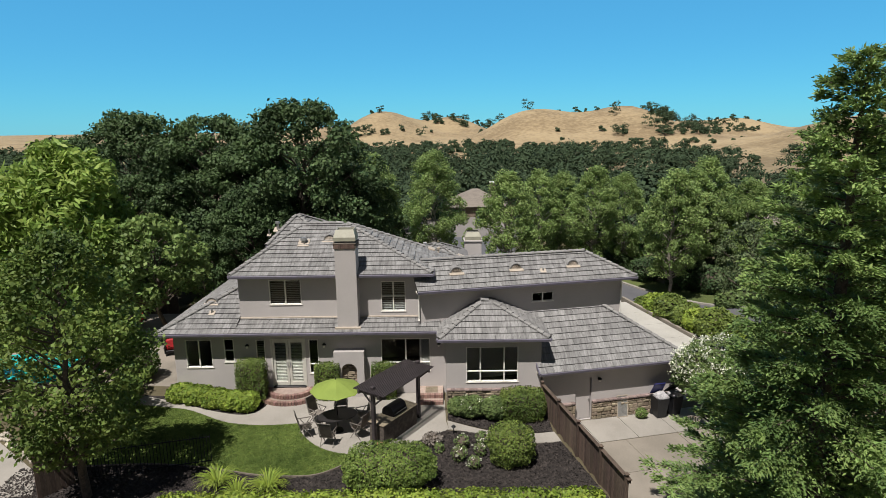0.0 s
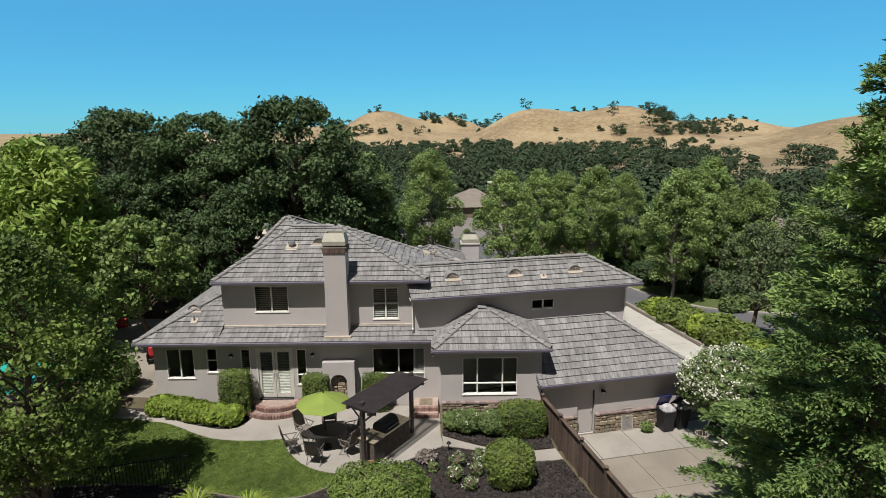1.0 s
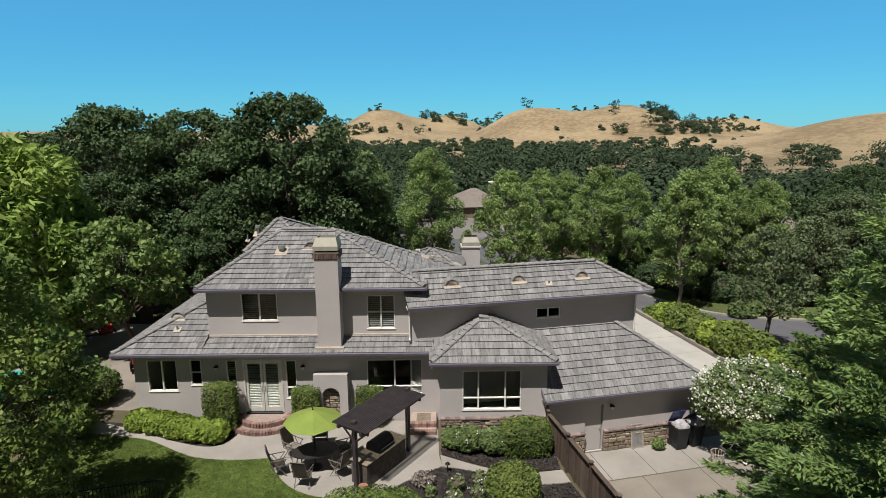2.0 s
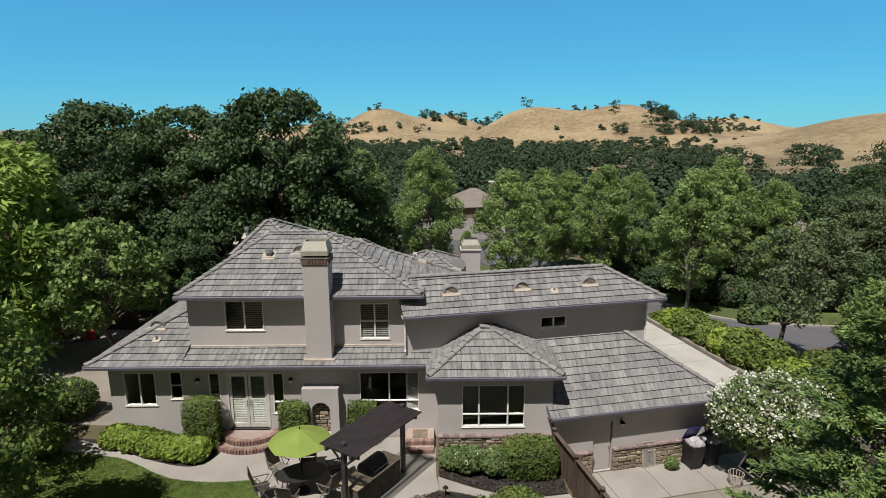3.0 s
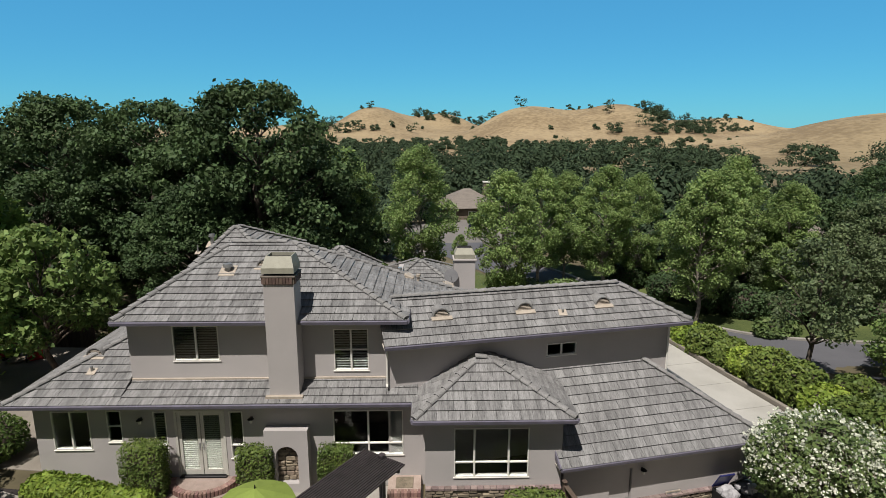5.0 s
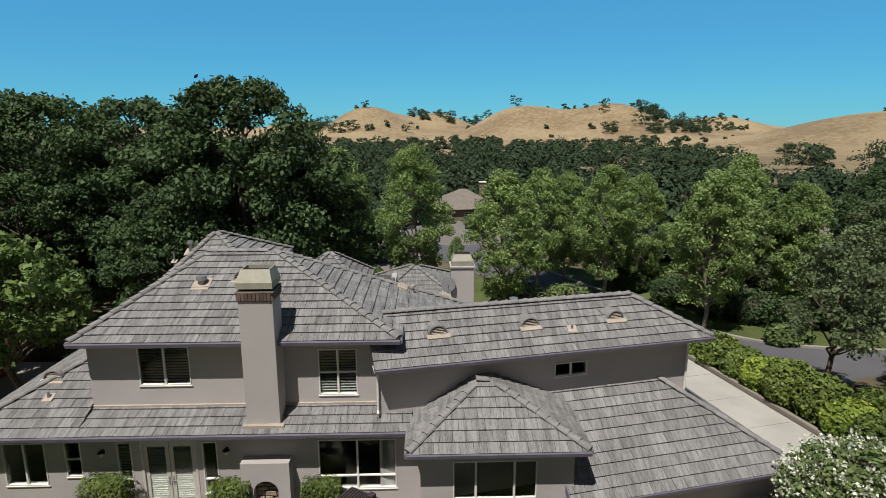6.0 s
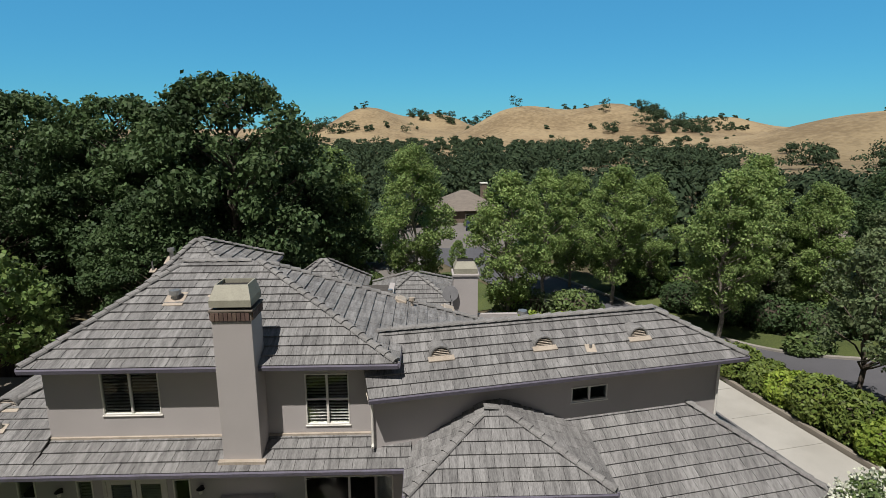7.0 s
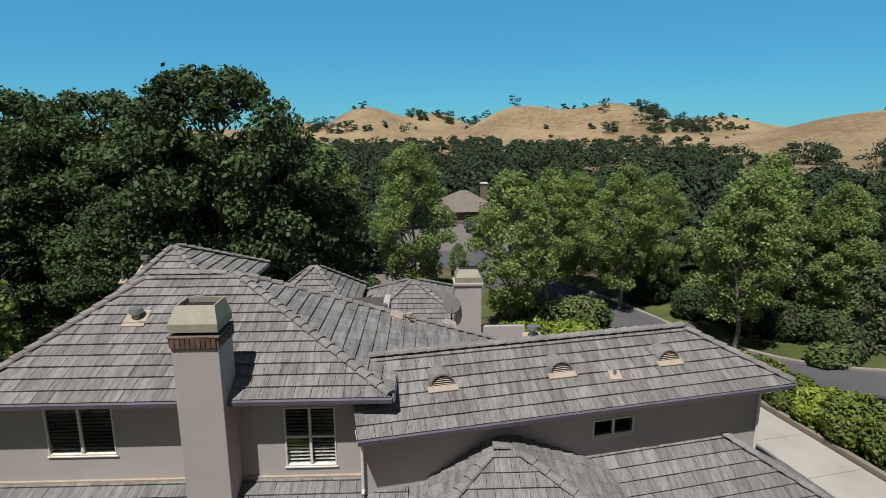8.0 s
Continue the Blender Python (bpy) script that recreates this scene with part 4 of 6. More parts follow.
fx, fy = (x0 + x1) / 2, (y0 + y1) / 2 + 0.08
# near-black filler: paints the shade in the shroud's opening and slot
part("opening_shade", boxed(x0 + 0.14, x1 - 0.14, y0 + 0.26, y1 - 0.09, z0 - 0.07, z1 - 0.10, 0.01), DECK, ch, "near-black block painting the dark hollow inside the shroud")
part("flashing", boxed(CX0 - 0.12, CX1 + 0.12, CY0 - 0.12, CY0 + 0.02, 3.61, 3.73, 0.01), FLASH, ch)
# the front chimney beyond the roofs
ch2 = new("chimney")
ch2.parent = house
ch2["label"] = "stucco chimney on the street side"
part("shaft", boxed(3.35, 4.45, 37.6, 38.6, 0.0, 5.35, 0.01), STUCCO, ch2)
part("ledge", boxed(3.29, 4.51, 37.54, 38.66, 5.35, 5.45, 0.01), STUCCO, ch2)
bm = bmesh.new()
box(bm, 3.37, 4.43, 37.62, 38.58, 5.45, 5.68)
q = [bm.verts.new(p) for p in ((3.37, 37.62, 5.68), (4.43, 37.62, 5.68), (4.43, 38.58, 5.68), (3.37, 38.58, 5.68))]
r = [bm.verts.new(p) for p in ((3.52, 37.85, 5.98), (4.28, 37.85, 5.98), (4.28, 38.45, 5.98), (3.52, 38.45, 5.98))]
for i in range(4):
    bm.faces.new((q[i], q[(i + 1) % 4], r[(i + 1) % 4], r[i]))
part("shroud", bm, SHROUD, ch2)
# same near-black filler for the shaded opening of this shroud
part("opening_shade", boxed(3.54, 4.26, 37.87, 38.43, 5.7, 5.94, 0.01), DECK, ch2)
# low vents and a pipe on the slope behind the upper roof
for x, y in ((1.25, 31.35), (2.9, 32.3)):
    v = new("roof_vent")
    v.parent = house
    v.matrix_basis = pose(x, y, ZU - DS * (x - ER), 0, math.degrees(math.atan(DS)), 0)
    part("hood", boxed(-0.2, 0.2, -0.28, 0.28, 0.0, 0.13, 0.03), FLASH, v)
    part("flange", boxed(-0.27, 0.27, -0.35, 0.35, 0.0, 0.035, 0.01), FLASH, v)
vp = new("vent_pipe")
vp.parent = house
bm = bmesh.new()
rod(bm, (1.65, 31.2, ZU - DS * 0.25 - 0.1), (1.65, 31.2, ZU - DS * 0.25 + 0.22), 0.05)
rod(bm, (1.65, 31.2, ZU - DS * 0.25 + 0.22), (1.65, 31.2, ZU - DS * 0.25 + 0.32), 0.10)
part("pipe", bm, FLASH, vp)
dish = thing("satellite_dish", "grey satellite dish on the roof edge beside a chimney", "satellite dish", (3.2, 37.45, 4.6))
bm = bmesh.new()
bmesh.ops.create_circle(bm, cap_ends=True, segments=20, radius=0.36)
bmesh.ops.transform(bm, matrix=Matrix.Rotation(radians(65), 4, 'X'), verts=bm.verts[:])
bmesh.ops.solidify(bm, geom=bm.faces[:], thickness=0.02)
part("reflector", bm, DISHGREY, dish)
bm = bmesh.new()
rod(bm, (0, 0.05, -0.7), (0, 0.02, 0), 0.025)
rod(bm, (0, 0, -0.2), (0, -0.4, 0.05), 0.012)
part("mast", bm, METAL, dish)


def roof_z(kind, x, y):
    if kind == "up":
        return ZU + (7.85 - ZU) / 4.0 * (y - UE)
    if kind == "low":
        return ZL + 0.45 * (y - LE)
    p = Vector((x, y)) - Vector((0.7, 25.7))
    return ZW + 0.5 * p.dot(WN)


def eyebrow_vent(kind, x, y, rz=0.0):
    """A half-round louvred attic vent standing on the tiles."""
    v = thing("roof_vent", "half-round louvred attic vent on the tiles", "roof vent", (x, y, roof_z(kind, x, y) + 0.02), rz, group="attic vents")
    bm = bmesh.new()
    n = 12
    rows = []
    for yy, s in ((0.0, 1.0), (0.75, 0.9)):
        rows.append([(0.30 * s * math.cos(math.pi * i / n), yy, 0.03 + 0.27 * s * math.sin(math.pi * i / n) + yy * 0.02) for i in range(n + 1)])
    for inset in (0.0,):
        a = [bm.verts.new(p) for p in rows[0]]
        b = [bm.verts.new(p) for p in rows[1]]
        c = [bm.verts.new((p[0] * 0.86, 0.0, 0.03 + (p[2] - 0.03) * 0.86)) for p in rows[0]]
        d = [bm.verts.new((p[0] * 0.86, 0.07, 0.03 + (p[2] - 0.03) * 0.86)) for p in rows[0]]
        for i in range(n):
            bm.faces.new((a[i], a[i + 1], b[i + 1], b[i]))
            bm.faces.new((a[i + 1], a[i], c[i], c[i + 1]))
            bm.faces.new((c[i + 1], c[i], d[i], d[i + 1]))
    bmesh.ops.recalc_face_normals(bm, faces=bm.faces[:])
    part("hood", bm, CAPTILE, v, "tile-grey vent hood")
    bm = bmesh.new()
    vs = [bm.verts.new((0.25 * math.cos(math.pi * i / n), 0.06, 0.03 + 0.22 * math.sin(math.pi * i / n))) for i in range(n + 1)]
    bm.faces.new(vs)
    part("backing", bm, DECK, v)
    for i in range(4):
        z = 0.05 + 0.05 * i
        w = 0.25 * math.sqrt(max(0.02, 1 - ((z - 0.02) / 0.235) ** 2))
        part("slat", boxed(-w, w, -0.018, 0.018, -0.004, 0.004, 0, Matrix.Translation((0, 0.035, z)) @ Matrix.Rotation(radians(35), 4, 'X')), FLASH, v)
    part("apron", boxed(-0.36, 0.36, -0.16, 0.02, -0.025, 0.03, 0.01, Matrix.Rotation(radians(24), 4, 'X')), FLASH, v, "pale lead apron")
    return v


eyebrow_vent("up", -3.72, 28.75)
eyebrow_vent("low", -9.35, 27.55)
for u in (2.05, 5.0, 7.95):
    p = W2(u, 0.98)
    eyebrow_vent("wing", p[0], p[1], math.degrees(WA))


def pipe_vent(x, y, z, h=0.35, cap=True, r=0.06):
    v = thing("vent_pipe", "small metal vent pipe through the roof tiles", "vent pipe", (x, y, z), group="vent pipes")
    bm = bmesh.new()
    rod(bm, (0, 0, -0.15), (0, 0, h), r, seg=12)
    part("pipe", bm, STEEL, v)
    part("flashing", boxed(-2.6 * r - 0.04, 2.6 * r + 0.04, -2.8 * r - 0.05, 2.6 * r + 0.04, -0.01, 0.02, 0.005, Matrix.Rotation(radians(24), 4, 'X')), FLASH, v)
    if cap:
        bm = bmesh.new()
        rod(bm, (0, 0, h - 0.02), (0, 0, h + 0.10), r * 1.9, r * 1.7, 12)
        part("cap", bm, STEEL, v)


pipe_vent(-4.95, 28.55, roof_z("up", 0, 28.55) + 0.04, 0.16, True, 0.09)
pipe_vent(-9.1, 26.9, roof_z("low", 0, 26.9) + 0.05, 0.18, False, 0.04)
pipe_vent(W2(6.3, 0.75)[0], W2(6.3, 0.75)[1], roof_z("wing", *W2(6.3, 0.75)) + 0.05, 0.12, False, 0.04)
pipe_vent(-8.35, 36.2, 6.56, 0.4, True, 0.08)
pipe_vent(-8.5, 34.8, 6.46, 0.35, False, 0.03)
pipe_vent(0.9, 31.6, 6.15, 0.25, True, 0.05)
pipe_vent(0.3, 31.0, 6.25, 0.2, False, 0.1)
pipe_vent(5.6, 32.5, 4.95, 0.35, True, 0.1)


def wall_lamp(x, y, z, rz=0):
    l = thing("wall_lamp", "dark metal wall lantern on the stucco", "wall lamp", (x, y, z), rz, group="wall lanterns")
    bm = bmesh.new()
    box(bm, -0.04, 0.04, -0.02, 0.0, -0.07, 0.07, 0.004)
    rod(bm, (0, 0, 0.05), (0, -0.12, 0.1), 0.012)
    part("bracket", bm, METAL, l)
    bm = bmesh.new()
    rod(bm, (0, -0.12, 0.03), (0, -0.12, 0.10), 0.11, 0.03, 10)
    part("hood", bm, METAL, l)
    bm = bmesh.new()
    rod(bm, (0, -0.12, -0.10), (0, -0.12, 0.03), 0.045, 0.06, 10)
    part("globe", bm, WHITE, l)


wall_lamp(-7.3, LW, 2.78)
wall_lamp(-3.72, LW, 2.78)
wall_lamp(1.62, LW, 2.75)
p = A2(3.05, GW)
wall_lamp(p[0], p[1], 1.22, math.degrees(WA))

# fireplace niche below the chimney: stucco surround with an arch of field stones
niche = new("garden_niche")
niche.parent = house
niche["label"] = "stucco surround with a stone-filled arch"
NX0, NX1, NZ1 = -3.25, -1.85, 2.55
bm = bmesh.new()
n = 14
cx, r, zs = -2.55, 0.36, 1.62
outer = [(NX0, G), (NX0, NZ1), (NX1, NZ1), (NX1, G)]
inner = [(cx - r, G + 0.35)] + [(cx - r * math.cos(math.pi * i / n), zs + r * math.sin(math.pi * i / n)) for i in range(n + 1)] + [(cx + r, G + 0.35)]
y0, y1 = LW - 0.42, LW - 0.002
rings = []
for yy in (y0, y1):
    rings.append(([bm.verts.new((x, yy, z)) for x, z in outer], [bm.verts.new((x, yy, z)) for x, z in inner]))
for (o, q), flip in ((rings[0], False),):
    half = len(q) // 2
    left = [o[1], o[0]] + q[:half + 1]
    right = [o[3], o[2]] + q[half:][::-1][::-1]
    bm.faces.new([o[0], o[1]] + q[:half + 1][::-1])
    bm.faces.new([o[1], o[2], o[3]] + q[half:][::-1])
    bm.faces.new([o[0], q[0], q[-1], o[3]])
for k in range(4):
    if k != 3:
        bm.faces.new((rings[0][0][k], rings[0][0][k + 1], rings[1][0][k + 1], rings[1][0][k]))
for k in range(len(inner)):
    j = (k + 1) % len(inner)
    bm.faces.new((rings[0][1][k], rings[0][1][j], rings[1][1][j], rings[1][1][k]))
bmesh.ops.recalc_face_normals(bm, faces=bm.faces[:])
part("surround", bm, STUCCO, niche)
part("backing", boxed(cx - r, cx + r, LW - 0.12, LW - 0.004, G + 0.35, zs + r), MORTAR, niche)


def stone_wall(parent, origin, du, w, z0, z1, rng, out, inside=None, row=0.17):
    """Rough field stones with deep joints on a wall: du runs along it, out stands off it."""
    z = z0
    while z < z1 - 0.05:
        h = min(row * rng.uniform(0.7, 1.25), z1 - z)
        u = 0.0
        while u < w - 0.04:
            l = min(rng.uniform(0.16, 0.42), w - u)
            if inside is None or inside(u + l / 2, z + h / 2):
                bm = bmesh.new()
                box(bm, 0.01, l - 0.012, 0, 0.07 + rng.uniform(0, 0.05), 0.008, h - 0.012, 0.022)
                for v in bm.verts:
                    v.co += Vector((rng.uniform(-0.014, 0.014), rng.uniform(-0.01, 0.014), rng.uniform(-0.012, 0.012)))
                m = Matrix(((du.x, out.x, 0, origin[0] + du.x * u), (du.y, out.y, 0, origin[1] + du.y * u), (0, 0, 1, z), (0, 0, 0, 1)))
                bmesh.ops.transform(bm, matrix=m, verts=bm.verts[:])
                bmesh.ops.recalc_face_normals(bm, faces=bm.faces[:])
                part("stone", bm, STONE, parent)
            u += l
        z += h


X1 = Vector((1, 0))
rs = random.Random(5)
stone_wall(niche, (cx - r, LW - 0.12), X1, 2 * r, G + 0.36, zs + r, rs, Vector((0, -1)), lambda u, z: z < zs or (u - r) ** 2 + (z - zs) ** 2 < r * r * 0.95, 0.15)

# stone plinths with brick sills
brick_sill = boxed(0.004, 0.196, -0.17, 0.0, 0.0, 0.075, 0.008)
sdat = bpy.data.meshes.new("sill_brick")
brick_sill.to_mesh(sdat)
brick_sill.free()
sdat.materials.append(CAPBRICK)


def plinth(name, a, d, w, z0, z1, gaps=()):
    base = new(name)
    base.parent = house
    base["label"] = "rough field-stone plinth with a brick sill"
    out = Vector((d.y, -d.x))
    u = 0.0
    spans = []
    x = 0.0
    for g0, g1 in gaps:
        spans.append((x, g0))
        x = g1
    spans.append((x, w))
    for s0, s1 in spans:
        o = Vector(a) + d * s0
        m = Matrix(((d.x, out.x, 0, o.x), (d.y, out.y, 0, o.y), (0, 0, 1, 0), (0, 0, 0, 1)))
        part("mortar_bed", boxed(0, s1 - s0, -0.01, 0.06, z0 - 0.1, z1, 0, m), MORTAR, base)
        stone_wall(base, (o.x + out.x * 0.04, o.y + out.y * 0.04), d, s1 - s0, z0, z1, rs, out)
        k = int((s1 - s0) / 0.2)
        for i in range(k):
            q = o + d * ((s1 - s0) / k * i)
            share("sill_brick", sdat, base, Matrix(((d.x, -out.x, 0, q.x), (d.y, -out.y, 0, q.y), (0, 0, 1, z1), (0, 0, 0, 1))))


plinth("stone_plinth", (1.95, BW), X1, 4.25, G, 1.05)
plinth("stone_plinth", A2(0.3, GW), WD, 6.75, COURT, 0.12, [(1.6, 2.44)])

# ---- steps ----


def half_steps():
    s = thing("brick_steps", "two half-round brick steps below the French doors", "steps", (-5.4, LW, G))
    for r, z0, z1 in ((1.48, -0.05, 0.19), (1.12, 0.19, 0.38)):
        bm = bmesh.new()
        pts = [((r - 0.11) * math.cos(math.pi + math.pi * i / 20), (r - 0.11) * 0.86 * math.sin(math.pi + math.pi * i / 20)) for i in range(21)]
        sheet(bm, pts, z0, z1 - 0.004)
        part("tread", bm, PAVER, s, "pale pink paver tread")
        k = int(math.pi * r * 0.93 / 0.115)
        bdat2 = bpy.data.meshes.new("brick")
        b2 = boxed(-0.05, 0.05, -0.11, 0.11, -0.19, 0.0, 0.008)
        b2.to_mesh(bdat2)
        b2.free()
        bdat2.materials.append(BRICK)
        for i in range(k):
            a = math.pi + math.pi * (i + 0.5) / k
            share("brick", bdat2, s, pose((r - 0.1) * math.cos(a), (r - 0.1) * 0.86 * math.sin(a), z1, 0, 0, math.degrees(a) - 90))


half_steps()
bs = thing("brick_steps", "square brick steps with a door mat beside the bay", "steps", (0.72, LW, G))
for y0, z0, z1 in ((-1.32, -0.05, 0.17), (-0.98, 0.17, 0.34)):
    part("tread", boxed(0.0, 1.08, y0 + 0.12, 0, z0, z1 - 0.004), PAVER, bs)
    for i in range(10):
        part("brick", boxed(0.108 * i + 0.004, 0.108 * i + 0.104, y0, y0 + 0.22, z1 - 0.19, z1, 0.008), BRICK, bs)
tagged(link("door_mat", boxed(0.98, 1.55, LW - 0.72, LW - 0.12, G + 0.342, G + 0.36, 0.005), STONE), "coarse tan door mat on the steps", "door mat")

# ---- patio furniture ----


def dining_chair(at, rz):
    c = thing("patio_chair", "dark metal sling chair with high back at the patio table", "chair", at, rz, group="chairs round the table")
    bm = bmesh.new()
    for i in range(5):
        pass
    vs = [bm.verts.new(p) for p in ((-0.24, -0.22, 0.44), (0.24, -0.22, 0.44), (0.24, 0.22, 0.40), (-0.24, 0.22, 0.40))]
    bm.faces.new(vs)
    bmesh.ops.solidify(bm, geom=bm.faces[:], thickness=0.015)
    part("seat", bm, SLING, c)
    bm = bmesh.new()
    vs = [bm.verts.new(p) for p in ((-0.23, 0.22, 0.44), (0.23, 0.22, 0.44), (0.23, 0.40, 1.08), (-0.23, 0.40, 1.08))]
    bm.faces.new(vs)
    bmesh.ops.solidify(bm, geom=bm.faces[:], thickness=0.015)
    part("backrest", bm, SLING, c)
    for s in (-1, 1):
        bm = bmesh.new()
        rod(bm, (s * 0.25, -0.22, 0.44), (s * 0.25, 0.22, 0.40), 0.016)
        rod(bm, (s * 0.25, 0.22, 0.40), (s * 0.25, 0.41, 1.10), 0.016)
        part("side_frame", bm, CHAIRFRAME, c)
        bm = bmesh.new()
        rod(bm, (s * 0.27, -0.26, 0.66), (s * 0.27, 0.28, 0.66), 0.02)
        part("armrest", bm, CHAIRFRAME, c)
        for a, b in (((s * 0.27, -0.26, 0.66), (s * 0.26, 0.25, 0.0)), ((s * 0.27, 0.2, 0.66), (s * 0.26, -0.25, 0.0))):
            bm = bmesh.new()
            rod(bm, a, b, 0.015)
            part("leg", bm, CHAIRFRAME, c)
    bm = bmesh.new()
    rod(bm, (-0.25, 0.41, 1.09), (0.25, 0.41, 1.09), 0.016)
    part("top_rail", bm, CHAIRFRAME, c)
    return c


TX, TY = -2.6, 22.7
tbl = thing("patio_table", "dark oval patio table under a lime parasol", "table", (TX, TY, G + 0.02), 20)
bm = bmesh.new()
sheet(bm, [(0.82 * math.cos(a * 0.2094), 0.56 * math.sin(a * 0.2094)) for a in range(30)], 0.69, 0.72)
part("tabletop", bm, TABLETOP, tbl)
for sx, sy in ((-1, -1), (1, -1), (1, 1), (-1, 1)):
    bm = bmesh.new()
    rod(bm, (sx * 0.5, sy * 0.32, 0.69), (sx * 0.66, sy * 0.42, 0.0), 0.025)
    part("leg", bm, CHAIRFRAME, tbl)
first = dining_chair((TX - 1.0, TY + 0.75, G + 0.02), 55)
for x, y, a in ((-1.25, -0.35, 110), (-0.2, -1.05, 170), (0.95, -0.45, 240), (1.0, 0.55, 295), (-0.05, 1.15, 5)):
    copy_thing(first, pose(TX + x, TY + y, G + 0.02, 0, 0, a))

umb = thing("parasol", "open lime-green canvas parasol over the patio table", "parasol", (TX, TY, G + 0.02))
bm = bmesh.new()
n = 8
R, ZT, ZE = 1.06, 2.30, 1.86
apex = bm.verts.new((0, 0, ZT))
mid, rim, drop = [], [], []
for i in range(n):
    for sub in (0, 1):
        a = 2 * math.pi * (i + 0.5 * sub) / n + 0.2
        k = 1.0 if sub == 0 else 0.945
        mid.append(bm.verts.new((0.5 * R * k * math.cos(a), 0.5 * R * k * math.sin(a), ZT - (ZT - ZE) * (0.44 if sub == 0 else 0.47))))
        rim.append(bm.verts.new((R * k * math.cos(a), R * k * math.sin(a), ZE + (0.0 if sub == 0 else 0.02))))
k = 2 * n
for i in range(k):
    j = (i + 1) % k
    bm.faces.new((apex, mid[i], mid[j]))
    bm.faces.new((mid[i], rim[i], rim[j], mid[j]))
bmesh.ops.recalc_face_normals(bm, faces=bm.faces[:])
bmesh.ops.solidify(bm, geom=bm.faces[:], thickness=0.006)
part("canopy", bm, CANVAS, umb)
bm = bmesh.new()
rod(bm, (0, 0, 0), (0, 0, ZT), 0.022)
rod(bm, (0, 0, ZT - 0.03), (0, 0, ZT + 0.09), 0.03, 0.01)
part("pole", bm, METAL, umb)
for i in range(n):
    a = 2 * math.pi * i / n + 0.2
    bm = bmesh.new()
    rod(bm, (0, 0, ZT - 0.03), (R * 0.98 * math.cos(a), R * 0.98 * math.sin(a), ZE - 0.01), 0.008, seg=6)
    part("rib", bm, METAL, umb)
bm = bmesh.new()
rod(bm, (0, 0, 0), (0, 0, 0.08), 0.24, 0.2, 16)
part("base", bm, METAL, umb)

# ---- grill arbor ----
PA, PB = Vector((-0.92, 21.3)), Vector((0.72, 23.75))
pd = (PB - PA).normalized()
pn = Vector((-pd.y, pd.x))
PL = (PB - PA).length
arb = thing("grill_arbor", "dark-stained timber arbor with close slats over the grill island", "arbor")
arb.matrix_basis = Matrix(((pd.x, pn.x, 0, PA.x), (pd.y, pn.y, 0, PA.y), (0, 0, 1, G + 0.02), (0, 0, 0, 1)))
for u in (0.0, PL):
    part("post", boxed(u - 0.07, u + 0.07, -0.07, 0.07, 0, 2.34, 0.01), DARKWOOD, arb)
    part("post_cap", boxed(u - 0.09, u + 0.09, -0.09, 0.09, 2.5, 2.62, 0.02), DARKWOOD, arb)
    part("bracket", boxed(u - 0.04, u + 0.04, -0.62, 0.62, 2.22, 2.34, 0.01), DARKWOOD, arb)
    for s in (-1, 1):
        bm = bmesh.new()
        rod(bm, (u, s * 0.05, 1.85), (u, s * 0.5, 2.25), 0.035, seg=6)
        part("brace", bm, DARKWOOD, arb)
for s in (-0.5, 0.5):
    part("beam", boxed(-0.28, PL + 0.12, s - 0.05, s + 0.05, 2.30, 2.44, 0.01), DARKWOOD, arb)
sl = bpy.data.meshes.new("slat")
b2 = boxed(-0.28, PL + 0.12, -0.025, 0.025, 0.0, 0.045, 0.004)
b2.to_mesh(sl)
b2.free()
sl.materials.append(DARKWOOD)
for i in range(19):
    share("slat", sl, arb, pose(0, -0.72 + 0.08 * i, 2.445))
isl = thing("grill_island", "stucco and brick barbecue island with tiled counter", "barbecue")
isl.matrix_basis = arb.matrix_basis @ Matrix.Translation((0.28, 0.12, 0))
part("body", boxed(0, 2.2, -0.36, 0.36, 0, 0.86, 0.01), DARKSTONE, isl)
part("counter", boxed(-0.04, 2.24, -0.40, 0.40, 0.862, 0.90, 0.01), STONE, isl)
bm = bmesh.new()
box(bm, 0.75, 1.62, -0.32, 0.30, 0.90, 1.02, 0.03)
bmesh.ops.create_cone(bm, cap_ends=True, segments=16, radius1=0.3, radius2=0.3, depth=0.86, matrix=Matrix.Translation((1.185, 0.02, 1.0)) @ Matrix.Rotation(radians(90), 4, 'Y'))
part("grill_hood", bm, METAL, isl, "black closed grill hood")
bm = bmesh.new()
rod(bm, (0.85, -0.34, 1.05), (1.52, -0.34, 1.05), 0.015)
part("handle", bm, STEEL, isl)
for i in range(3):
    part("cabinet_door", boxed(0.2 + 0.62 * i, 0.74 + 0.62 * i, 0.362, 0.38, 0.12, 0.8, 0.005), METAL, isl)
bm = bmesh.new()
rod(bm, (0, 0, 0), (0, 0, 0.28), 0.12, 0.17, 14)
pot = thing("flower_pot", "small terracotta pot at the arbor post", "flower pot", (-0.68, 21.15, G + 0.02))
part("pot", bm, POT, pot)
plt = thing("garden_light", "small dark mushroom path light", "garden light", (2.2, 22.35, G))
bm = bmesh.new()
rod(bm, (0, 0, 0), (0, 0, 0.35), 0.02)
rod(bm, (0, 0, 0.32), (0, 0, 0.40), 0.10, 0.03, 12)
part("lamp_head", bm, METAL, plt)

